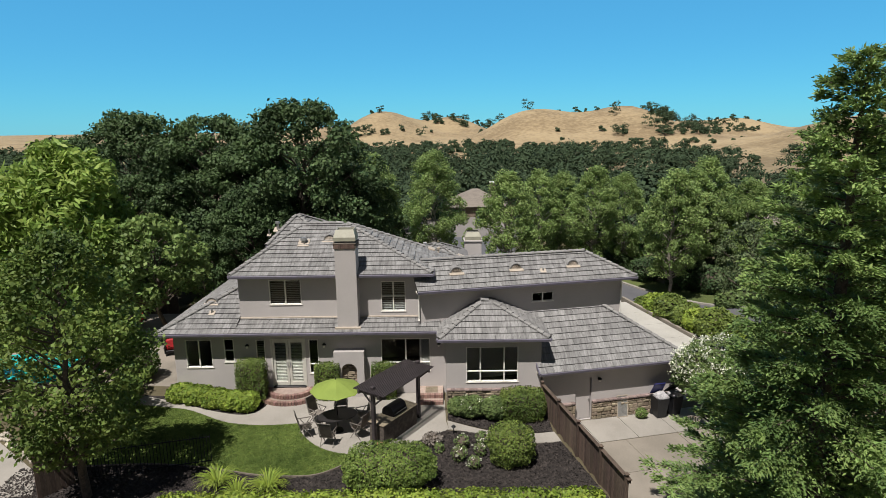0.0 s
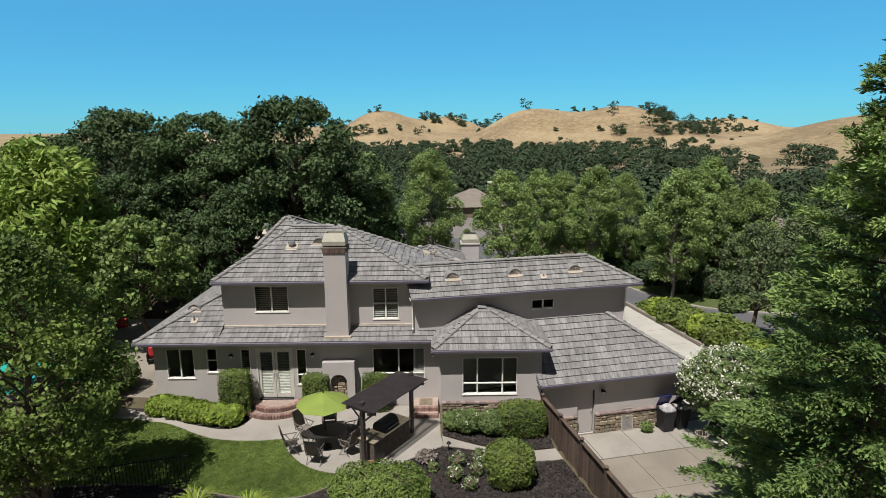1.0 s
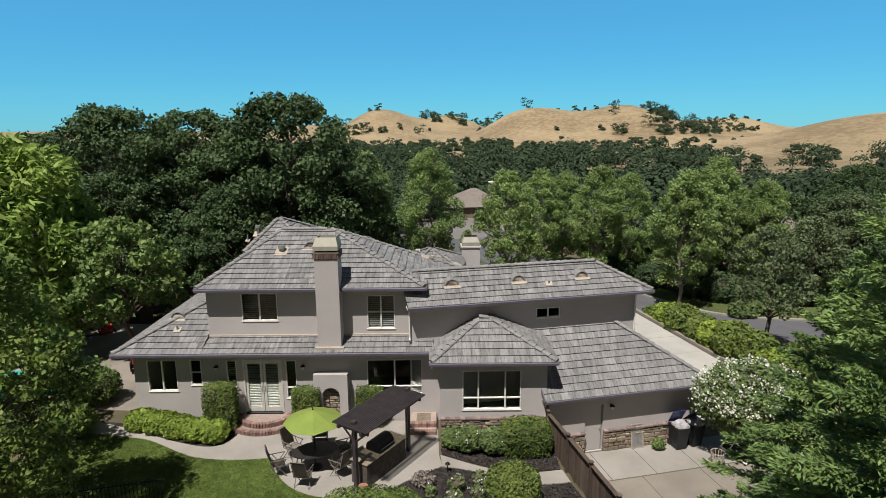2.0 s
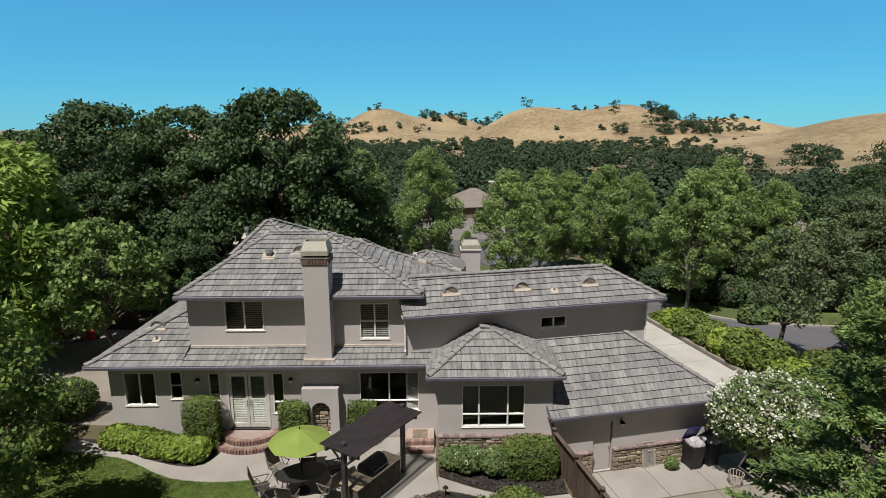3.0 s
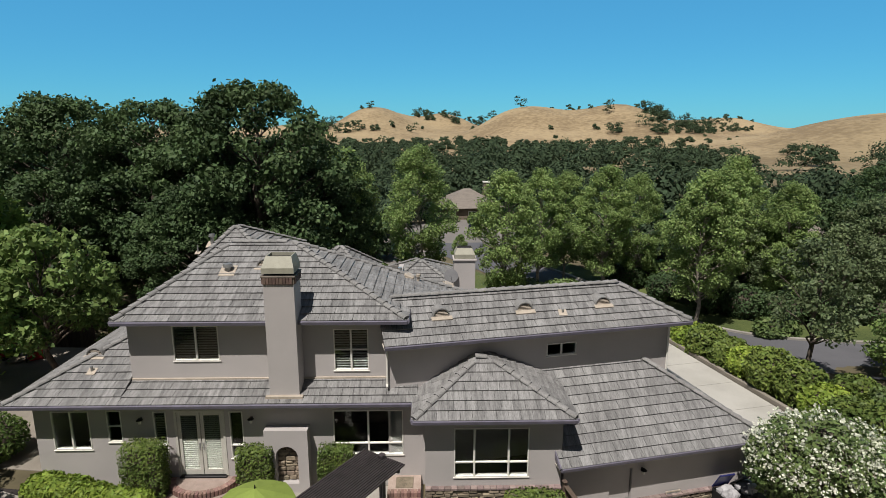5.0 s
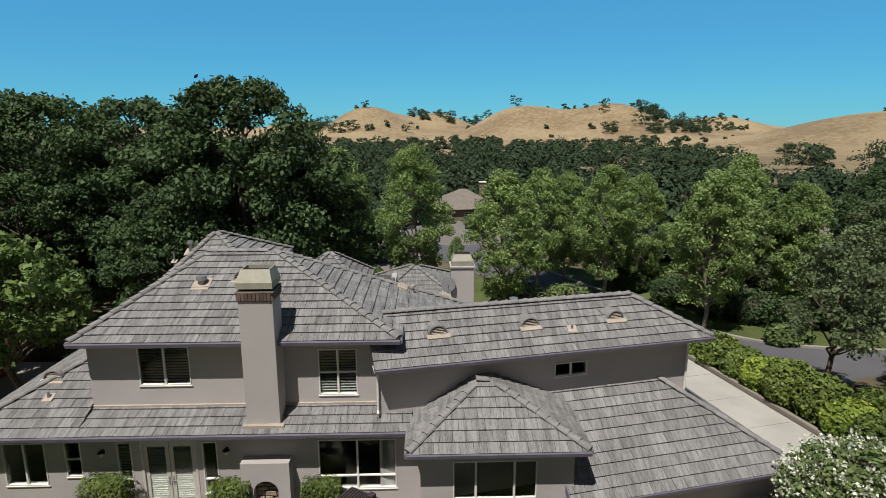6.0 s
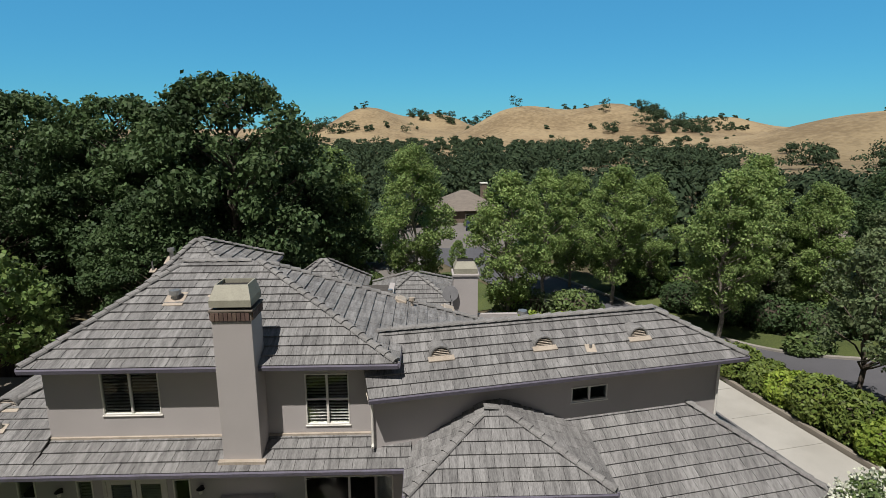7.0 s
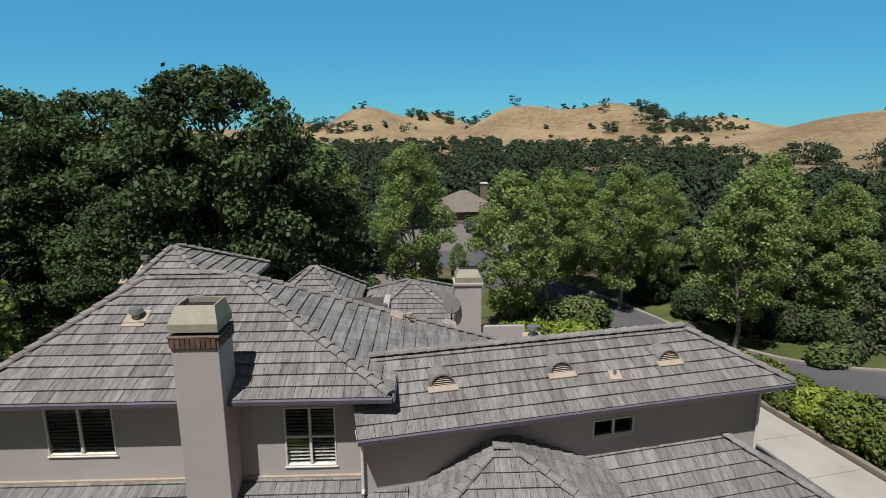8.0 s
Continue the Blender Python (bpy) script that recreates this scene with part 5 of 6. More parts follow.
# ---- fence ----
fa, fb = Vector((6.15, 24.1)), Vector((7.65, 17.1))
fd = (fb - fa).normalized()
fl = (fb - fa).length
fence = thing("garden_fence", "weathered dark brown board fence between garden and court", "fence")
fence.matrix_basis = Matrix(((fd.x, -fd.y, 0, fa.x), (fd.y, fd.x, 0, fa.y), (0, 0, 1, 0), (0, 0, 0, 1)))
bd = bpy.data.meshes.new("board")
b2 = boxed(0, 0.138, -0.011, 0.011, 0, 1.0, 0.003)
b2.to_mesh(bd)
b2.free()
bd.materials.append(WOOD)
rf = random.Random(3)
k = int(fl / 0.145)
for i in range(k):
    u = 0.145 * i
    share("board", bd, fence, Matrix.Translation((u, 0.03, COURT)) @ Matrix.Diagonal((1, 1, 2.33 + rf.uniform(-0.012, 0.012), 1)))
for i in range(5):
    u = min(fl - 0.1, 1.78 * i)
    part("post", boxed(u - 0.05, u + 0.05, -0.07, 0.018, COURT, 1.72, 0.006), WOOD, fence)
    part("post_cap", boxed(u - 0.08, u + 0.08, -0.10, 0.05, 1.72, 1.78, 0.02), WOOD, fence)
for z in (-0.35, 0.6, 1.45):
    part("rail", boxed(0, fl, 0.042, 0.08, z, z + 0.09, 0.004), WOOD, fence)
part("top_board", boxed(-0.02, fl + 0.05, -0.06, 0.09, 1.585, 1.625, 0.005), WOOD, fence)

# ---- side court ----


def wheelie_bin(at, rz, lid_open=0.0, blue=False):
    b = thing("wheeled_bin", "black wheeled rubbish bin overfilled with waste" if lid_open else "black wheeled rubbish bin with blue lid", "bin", at, rz, group="wheeled bins")
    bm = bmesh.new()
    lo = [bm.verts.new(p) for p in ((-0.22, -0.25, 0.04), (0.22, -0.25, 0.04), (0.22, 0.25, 0.04), (-0.22, 0.25, 0.04))]
    hi = [bm.verts.new(p) for p in ((-0.29, -0.35, 0.98), (0.29, -0.35, 0.98), (0.29, 0.33, 0.98), (-0.29, 0.33, 0.98))]
    inn = [bm.verts.new((v.co.x * 0.9, v.co.y * 0.9, 0.98)) for v in hi]
    bot = [bm.verts.new((v.co.x * 0.85, v.co.y * 0.85, 0.7)) for v in hi]
    bm.faces.new(lo[::-1])
    for i in range(4):
        j = (i + 1) % 4
        bm.faces.new((lo[i], lo[j], hi[j], hi[i]))
        bm.faces.new((hi[i], hi[j], inn[j], inn[i]))
        bm.faces.new((inn[i], inn[j], bot[j], bot[i]))
    bm.faces.new(bot)
    part("body", bm, BIN, b)
    for s in (-1, 1):
        bm = bmesh.new()
        rod(bm, (s * 0.2, 0.28, 0.11), (s * 0.26, 0.28, 0.11), 0.11, seg=14)
        part("wheel", bm, BIN, b)
    m = Matrix.Translation((0, 0.33, 1.0)) @ Matrix.Rotation(radians(-lid_open), 4, 'X')
    part("lid", boxed(-0.3, 0.3, -0.70, 0.0, 0, 0.05, 0.02, m), BIN_LID if blue else BIN, b, "dark blue lid" if blue else "")
    bm = bmesh.new()
    rod(bm, (-0.25, 0.38, 0.93), (0.25, 0.38, 0.93), 0.018)
    part("handle", bm, BIN, b)
    if lid_open:
        for i in range(6):
            q = bmesh.new()
            bmesh.ops.create_icosphere(q, subdivisions=2, radius=0.13 + 0.03 * (i % 3))
            for v in q.verts:
                v.co *= 1 + 0.3 * noise.noise(v.co * 9 + Vector((i, 0, 0)))
            bmesh.ops.translate(q, vec=(-0.15 + 0.15 * (i % 3), -0.16 + 0.26 * (i // 3), 1.0), verts=q.verts[:])
            part("rubbish_bag", q, RUBBISH, b)


cdeg = math.degrees(WA)
q = A2(5.95, -0.05)
wheelie_bin((q[0], q[1], COURT), cdeg, 62, True)
q = A2(6.7, 0.0)
wheelie_bin((q[0], q[1], COURT), cdeg + 8, 48, False)
q = A2(4.25, 0.22)
scr = thing("window_screen", "loose framed insect screen leaning on the stone plinth", "window screen", (q[0], q[1], COURT + 0.003), cdeg)
lean = Matrix.Rotation(radians(-9), 4, 'X')
bm = bmesh.new()
for a in ((-0.28, -0.24, 0, 1.05), (0.24, 0.28, 0, 1.05), (-0.24, 0.24, 0, 0.04), (-0.24, 0.24, 1.01, 1.05)):
    box(bm, a[0], a[1], -0.012, 0.012, a[2], a[3], 0, lean)
part("frame", bm, FLASH, scr)
part("mesh", boxed(-0.24, 0.24, -0.003, 0.003, 0.04, 1.01, 0, lean), STEEL, scr)
hx, hy = 13.9, 24.55
hoop = thing("basketball_hoop", "portable basketball hoop lying tipped beside the shrub", "basketball hoop", (hx, hy, COURT), -35)
tip = Matrix.Translation((0, 0, 0.55)) @ Matrix.Rotation(radians(-20), 4, 'X') @ Matrix.Rotation(radians(22), 4, 'Y')
bm = bmesh.new()
for a in ((-0.56, -0.50, -0.38, 0.40), (0.50, 0.56, -0.38, 0.40), (-0.5, 0.5, -0.38, -0.32), (-0.5, 0.5, 0.34, 0.40)):
    box(bm, a[0], a[1], -0.025, 0.025, a[2], a[3], 0, tip)
part("board_frame", bm, WHITE, hoop)
part("backboard", boxed(-0.5, 0.5, -0.008, 0.008, -0.32, 0.34, 0, tip), METAL, hoop)
bm = bmesh.new()
for a in ((-0.24, -0.20, -0.24, 0.12), (0.20, 0.24, -0.24, 0.12), (-0.2, 0.2, -0.24, -0.20), (-0.2, 0.2, 0.08, 0.12)):
    box(bm, a[0], a[1], -0.014, -0.009, a[2], a[3], 0, tip)
part("target_square", bm, WHITE, hoop)
bm = bmesh.new()
rod(bm, (0.0, 0.1, 0.0), (0.5, 0.9, 0.45), 0.045)
part("pole", bm, METAL, hoop)
part("base", boxed(0.2, 1.0, 0.6, 1.2, 0.0, 0.2, 0.05), BIN, hoop)
bk = thing("basket", "round woven wire basket on the court", "basket", (13.0, 24.35, COURT))
bm = bmesh.new()
for i in range(14):
    a = 2 * math.pi * i / 14
    rod(bm, (0.17 * math.cos(a), 0.17 * math.sin(a), 0), (0.27 * math.cos(a + 0.15), 0.27 * math.sin(a + 0.15), 0.5), 0.011, seg=5)
part("wires", bm, FLASH, bk)
for r, z in ((0.17, 0.02), (0.22, 0.25), (0.27, 0.5)):
    bm = bmesh.new()
    for i in range(16):
        a, b = 2 * math.pi * i / 16, 2 * math.pi * (i + 1) / 16
        rod(bm, (r * math.cos(a), r * math.sin(a), z), (r * math.cos(b), r * math.sin(b), z), 0.014, seg=5)
    part("ring", bm, FLASH, bk)

# iron fence, gate posts and far-corner clutter beside the left tree
irf = thing("iron_fence", "thin black iron picket fence at the garden corner", "fence", (-11.3, 19.3, G), 14)
pk = bpy.data.meshes.new("picket")
b2 = boxed(-0.009, 0.009, -0.009, 0.009, 0, 1.25)
b2.to_mesh(pk)
b2.free()
pk.materials.append(METAL)
for i in range(40):
    share("picket", pk, irf, pose(0.115 * i, 0, 0))
for z in (0.15, 1.12):
    part("rail", boxed(0, 4.5, -0.014, 0.014, z, z + 0.03), METAL, irf)
gate = thing("wooden_gate", "open dark wooden gate at the garden corner", "gate", (-12.1, 18.35, G), 52)
for i in range(8):
    share("board", bd, gate, Matrix.Translation((0.145 * i, 0, 0)) @ Matrix.Diagonal((1, 1, 1.75, 1)))
part("rail", boxed(0, 1.16, 0.012, 0.05, 0.3, 0.39), WOOD, gate)
part("rail", boxed(0, 1.16, 0.012, 0.05, 1.3, 1.39), WOOD, gate)

# side path with a border of pale stones and an old sleeper beyond the gate
path2 = [(-19.5, 24.6), (-15.9, 21.9), (-13.2, 19.9), (-12.5, 18.6), (-13.9, 18.4), (-15.4, 20.3), (-19.5, 22.8)]
tagged(link("gate_path", sheet(bmesh.new(), path2, G - 0.2, G + 0.014), CONCRETE), "pale concrete path leading to the garden gate", "path", kind="structure")
border = thing("stone_border", "row of pale rounded stones edging the gate path", "stone border", (0, 0, G))
sr = random.Random(9)
for i in range(46):
    f = i / 45
    bm = bmesh.new()
    bmesh.ops.create_icosphere(bm, subdivisions=1, radius=1)
    for q in bm.verts:
        q.co *= sr.uniform(0.85, 1.1)
    w = sr.uniform(0.09, 0.16)
    bmesh.ops.transform(bm, matrix=Matrix.Translation((-18.2 + 5.0 * f + sr.uniform(-0.12, 0.12), 23.95 - 3.75 * f + sr.uniform(-0.12, 0.12), 0.05)) @ Matrix.Rotation(sr.uniform(0, 6.3), 4, 'Z') @ Matrix.Diagonal((w, w * 0.8, w * 0.7, 1)), verts=bm.verts[:])
    part("stone", bm, PALESTONE, border)
post = thing("gate_post", "dark square timber post beside the gate path", "post", (-15.2, 22.1, G))
part("shaft", boxed(-0.07, 0.07, -0.07, 0.07, 0, 1.45, 0.012), WOOD, post)
part("cap", boxed(-0.09, 0.09, -0.09, 0.09, 1.45, 1.5, 0.012), WOOD, post)
slp = thing("timber_sleeper", "weathered timber sleeper lying beside the path", "sleeper", (-14.6, 19.2, G), 140)
part("beam", boxed(-0.9, 0.9, -0.11, 0.11, 0, 0.17, 0.02), WOOD, slp)

# pool and red chairs beyond the left corner
pool_line = smooth_line([(-22.0, 28.4), (-18.7, 27.6), (-16.4, 28.4), (-16.6, 30.2), (-19.4, 31.4), (-22.6, 31.2)], 8, True)
WATER = mat("pool_water", (0.03, 0.50, 0.46), 0.06, (0.02, 0.40, 0.40), 0.8, 5, 0.25)
tagged(link("pool_coping", sheet(bmesh.new(), [(-20.0 + (x + 20.0) * 1.12, 29.7 + (y - 29.7) * 1.18) for x, y in pool_line], G - 0.2, G + 0.09), PAVER), "pale stone coping round the swimming pool", "coping", kind="structure")
tagged(link("pool_water", sheet(bmesh.new(), pool_line, G - 0.1, G + 0.105), WATER), "turquoise water of a swimming pool", "water", kind="structure")


def lounge_chair(at, rz):
    c = thing("red_armchair", "red-cushioned outdoor armchair on the side terrace", "armchair", at, rz, group="red armchairs")
    part("seat_cushion", boxed(-0.32, 0.32, -0.32, 0.32, 0.32, 0.48, 0.05), RED, c)
    part("back_cushion", boxed(-0.32, 0.32, 0.24, 0.42, 0.46, 0.98, 0.06), RED, c)
    part("base", boxed(-0.36, 0.36, -0.36, 0.42, 0.14, 0.32, 0.02), METAL, c)
    for sx in (-1, 1):
        part("arm", boxed(sx * 0.4 - 0.04, sx * 0.4 + 0.04, -0.36, 0.42, 0.14, 0.62, 0.02), METAL, c)
        for sy in (-0.3, 0.36):
            part("leg", boxed(sx * 0.36 - 0.03, sx * 0.36 + 0.03, sy - 0.03, sy + 0.03, 0, 0.14), METAL, c)


lounge_chair((-19.9, 37.6, height(-19.9, 37.6) + 0.03), 140)
lounge_chair((-18.4, 37.4, height(-18.4, 37.4) + 0.03), 215)
lounge_chair((-13.4, 31.6, G + 0.006), 200)
lt = thing("low_table", "low round terrace table between red chairs", "table", (-19.1, 37.0, height(-19.1, 37.0) + 0.03))
bm = bmesh.new()
rod(bm, (0, 0, 0.38), (0, 0, 0.44), 0.45, seg=18)
part("tabletop", bm, STONE, lt)
bm = bmesh.new()
rod(bm, (0, 0, 0), (0, 0, 0.38), 0.2, 0.14, 12)
part("pedestal", bm, STONE, lt)
tagged(link("terrace", sheet(bmesh.new(), [(-22, 28.5), (-11.4, 27.2), (-11.4, 33.5), (-16, 38.8), (-22, 39)], -0.3, G + 0.006), CONCRETE_OLD), "pale terrace beside the house", "terrace", kind="structure")
bf = thing("board_fence", "pale weathered board fence behind the terrace", "fence", (-24.5, 40.3, height(-20, 40)))
for i in range(52):
    share("board", bd, bf, Matrix.Translation((0.145 * i, 0, 0)) @ Matrix.Diagonal((1, 1, 1.8, 1)))
for z in (0.35, 1.4):
    part("rail", boxed(0, 7.5, 0.014, 0.05, z, z + 0.09), WOOD, bf)

# ---- plants ----


def limb_mesh(bm, rng, base, tip, r0, r1, bends=3, sway=0.12):
    """A bent tapering limb; returns its points."""
    pts = [Vector(base)]
    d = Vector(tip) - Vector(base)
    for i in range(1, bends + 1):
        w = d.length * sway * (0 if i == bends else 1)
        pts.append(Vector(base) + d * (i / bends) + Vector((rng.uniform(-w, w), rng.uniform(-w, w), rng.uniform(-w, w) * 0.4)))
    for i in range(bends):
        rod(bm, pts[i], pts[i + 1], r0 + (r1 - r0) * i / bends, r0 + (r1 - r0) * (i + 1) / bends, 7)
    return pts


def crown_points(rng, clumps, per, spread, flat=0.75):
    """Leaf places gathered in clumps: clumps is a list of (centre, radius)."""
    out, lean = [], []
    for c, r in clumps:
        n = max(8, int(per * r * r))
        v = rng.normal(size=(n, 3))
        v /= np.linalg.norm(v, axis=1)[:, None]
        rad = r * (rng.uniform(0.25, 1.0, n) ** 0.45)[:, None] * (1 + spread * rng.normal(size=(n, 1)))
        p = v * rad
        p[:, 2] *= flat
        out.append(p + np.array(c))
        lean.append(v * 0.5)
    return np.concatenate(out), np.concatenate(lean)


def tree(name, label, at, height_, radius, trunk_h, material, bark, seed, clump_r=0.16, count=60, leaf_size=0.2, per=130, shape="round", trunk_r=0.2, lean=(0, 0), kind_name="tree", group="", droop=0.0):
    """A tree: tapered trunk with limbs and a crown of leaf clumps with gaps."""
    t = thing(name, label, kind_name, at, 0, group)
    rg, rn = random.Random(seed), np.random.default_rng(seed)
    bm = bmesh.new()
    top = Vector((lean[0], lean[1], height_ * 0.86))
    limb_mesh(bm, rg, (0, 0, -0.2), top, trunk_r, trunk_r * 0.18, 6, 0.03)
    ch = height_ - trunk_h
    clumps = []
    for i in range(count):
        a = rg.uniform(0, 2 * math.pi)
        f = (i + rg.random()) / count
        if shape == "round":
            prof = math.sqrt(max(0.03, 1 - (2 * f - 0.82) ** 2 / 1.4))
        elif shape == "tall":
            prof = (0.45 + 0.75 * f) if f < 0.35 else max(0.12, 1.12 * (1 - f) ** 0.55 + 0.04)
        else:
            prof = max(0.2, 1 - 0.55 * f)
        rr = radius * prof * (rg.uniform(0.35, 1.0) ** 0.5)
        cr = radius * clump_r * rg.uniform(0.7, 1.45)
        c = Vector((rr * math.cos(a) + lean[0] * f, rr * math.sin(a) + lean[1] * f, trunk_h + ch * f * 0.96))
        clumps.append((tuple(c), cr))
        if i % 3 == 0:
            z0 = max(trunk_h * 0.75, c.z - rr * 0.9)
            limb_mesh(bm, rg, (lean[0] * z0 / height_, lean[1] * z0 / height_, z0), c, trunk_r * (0.42 - 0.25 * f), 0.015, 3, 0.1)
    part("trunk", bm, bark, t)
    p, l = crown_points(rn, clumps, per, 0.12)
    if droop:
        p[:, 2] -= droop * rn.uniform(0, 1, len(p)) ** 2
    v, f = cards(p, leaf_size, rn, 0.35, 1.5 if not droop else 2.6, l)
    fast_mesh("crown", v, f, material, t)
    return t


def clip_shrub(name, label, at, size, material, seed, n, leaf_size, box_like=0.0, rz=0, category="shrub", group="", petals=0, petal_size=0.1):
    """A dense shrub: an inner mass of twigs and an outer skin of leaves over an uneven form."""
    s = thing(name, label, category, at, rz, group)
    rn = np.random.default_rng(seed)
    v = rn.normal(size=(n, 3))
    v /= np.linalg.norm(v, axis=1)[:, None]
    if box_like:
        k = np.max(np.abs(v), axis=1)[:, None]
        v = v / k ** box_like
    depth = (1 - 0.28 * rn.uniform(0, 1, n) ** 2)[:, None]
    lump = np.array([noise.noise(Vector(q) * 2.6 + Vector((seed, 0, 0))) for q in v])[:, None]
    amp = 0.05 if box_like > 0.5 else 0.16
    p = v * depth * (1 + amp * lump)
    p = p * np.array(size) * 0.5
    p[:, 2] += size[2] * 0.5
    keep = p[:, 2] > 0.02
    p, v = p[keep], v[keep]
    vv, ff = cards(p, leaf_size, rn, 0.25, 1.5, v * 0.7)
    fast_mesh("leaves", vv, ff, material, s)
    bm = bmesh.new()
    bmesh.ops.create_icosphere(bm, subdivisions=3, radius=1)
    for q in bm.verts:
        d = q.co.normalized()
        if box_like:
            d = d / max(abs(d.x), abs(d.y), abs(d.z)) ** box_like
        q.co = Vector((d.x * size[0] * 0.36, d.y * size[1] * 0.36, size[2] * 0.46 + d.z * size[2] * 0.40))
    part("inner_growth", bm, BARK, s)
    if petals:
        w = rn.normal(size=(petals, 3))
        w /= np.linalg.norm(w, axis=1)[:, None]
        w[:, 2] = np.abs(w[:, 2]) * 0.9 + w[:, 2] * 0.1
        c = w * np.array(size) * 0.5 * rn.uniform(0.93, 1.08, (petals, 1))
        c[:, 2] += size[2] * 0.5
        pp = np.repeat(c, 9, axis=0) + rn.normal(size=(petals * 9, 3)) * petal_size * np.array((0.8, 0.8, 0.8))
        vv, ff = cards(pp, petal_size * 0.9, rn, 0.5, 1.1)
        fast_mesh("blossom", vv, ff, PETAL, s, "white blossom clusters")
    return s


clip_shrub("clipped_hedge", "square-clipped green hedge block beside the French doors", (-7.0, 25.55, G), (1.3, 0.85, 2.05), L_HEDGE, 11, 7500, 0.06, 0.9, category="hedge")
clip_shrub("clipped_hedge", "low square-clipped green hedge block by the niche", (-3.55, 25.72, G), (1.15, 0.75, 1.75), L_HEDGE, 12, 6000, 0.06, 0.9, category="hedge")
clip_shrub("clipped_hedge", "low square-clipped green hedge block below the picture window", (-0.95, 25.75, G), (1.15, 0.7, 1.72), L_HEDGE, 13, 6000, 0.06, 0.9, category="hedge")
for i, (x, y, w) in enumerate(((-10.4, 25.75, 1.3), (-9.5, 25.5, 1.3), (-8.6, 25.15, 1.3), (-7.75, 24.9, 1.25), (-7.0, 24.75, 1.0))):
    clip_shrub("border_shrub", "low bright green shrub along the border path", (x, y, G), (w, 1.15, 0.75), L_LIME, 20 + i, 2600, 0.11, 0.3, group="border shrubs")
clip_shrub("terrace_shrub", "loose dark green shrub beside the terrace", (-13.7, 28.0, G), (2.4, 2.0, 1.7), L_GARDEN, 37, 4200, 0.09, 0.1)
clip_shrub("terrace_shrub", "loose dark green shrub beside the terrace", (-13.0, 25.2, G), (2.0, 1.6, 1.2), L_GARDEN, 38, 3200, 0.09, 0.1)
clip_shrub("rounded_shrub", "large loose green shrub by the lawn corner", (-0.15, 18.9, G), (3.3, 2.2, 1.5), L_GARDEN, 31, 14000, 0.065, 0.2)
clip_shrub("rounded_shrub", "ball-clipped green shrub in the mulch bed", (4.3, 20.3, G), (1.75, 1.7, 1.5), L_HEDGE, 32, 8500, 0.06, 0.3)
clip_shrub("rounded_shrub", "broad clipped green shrub below the bay window", (5.2, 23.6, G), (2.0, 1.3, 1.35), L_HEDGE, 33, 8500, 0.065, 0.6)
clip_shrub("rose_bush", "loose rose bush with a few pale blooms below the bay", (3.0, 23.75, G), (1.3, 1.0, 1.0), L_ROSE, 34, 4200, 0.068, 0, petals=7, petal_size=0.07)
clip_shrub("rose_bush", "loose rose bush with a few pale blooms below the bay", (4.0, 23.55, G), (1.2, 1.0, 1.05), L_ROSE, 35, 4200, 0.068, 0, petals=8, petal_size=0.07)
clip_shrub("rose_bush", "low green shrub at the bed's corner by the steps", (2.45, 24.0, G), (0.9, 0.9, 0.8), L_ROSE, 36, 1800, 0.1)
for i, (x, y, s) in enumerate(((2.5, 21.3, 0.75), (3.2, 20.8, 0.7), (2.35, 20.4, 0.8), (3.3, 21.6, 0.7), (2.9, 19.9, 0.65), (1.6, 21.0, 0.5))):
    clip_shrub("rose_bush", "small rose bush with white blooms in dark mulch", (x, y, G), (s * 0.8, s * 0.8, s * 0.75), L_ROSE, 40 + i, 170, 0.07, petals=5 if i < 5 else 1, petal_size=0.06, group="bed roses")
clip_shrub("dry_shrub", "sparse brownish shrub in dark mulch", (1.35, 21.6, G), (0.8, 0.7, 0.5), SLING, 47, 420, 0.07)
for i in range(9):
    clip_shrub("front_hedge", "clipped yellow-green hedge along the garden edge", (-6.7 + 1.6 * i, 17.2, G), (1.75, 0.95, 0.80), L_LIME, 50 + i, 3000, 0.09, 0.75, category="hedge", group="front hedge plants")


def agapanthus(at, seed, n=150, r=0.75):
    a = thing("strap_leaf_plant", "clump of arching bright green strap leaves", "plant", at, 0, group="strap-leaf plants")
    rg = random.Random(seed)
    verts, faces = [], []
    for i in range(n):
        t, l = rg.uniform(0, 6.283), r * rg.uniform(0.6, 1.15)
        h = rg.uniform(0.45, 0.85)
        d, s = Vector((math.cos(t), math.sin(t), 0)), Vector((-math.sin(t), math.cos(t), 0)) * 0.022
        k = len(verts)
        for q in range(5):
            f = q / 4
            c = d * (l * f + 0.05) + Vector((0, 0, h * (1.9 * f - 1.35 * f * f)))
            w = s * (1 - f * 0.85)
            verts += [c - w, c + w]
        faces += [(k + 2 * q, k + 2 * q + 1, k + 2 * q + 3, k + 2 * q + 2) for q in range(4)]
    pieces("strap_leaves", verts, faces, L_LIME, a)


agapanthus((-4.35, 18.7, G), 1)
agapanthus((-6.2, 19.0, G), 2)
agapanthus((-5.3, 18.3, G), 3, 90, 0.55)

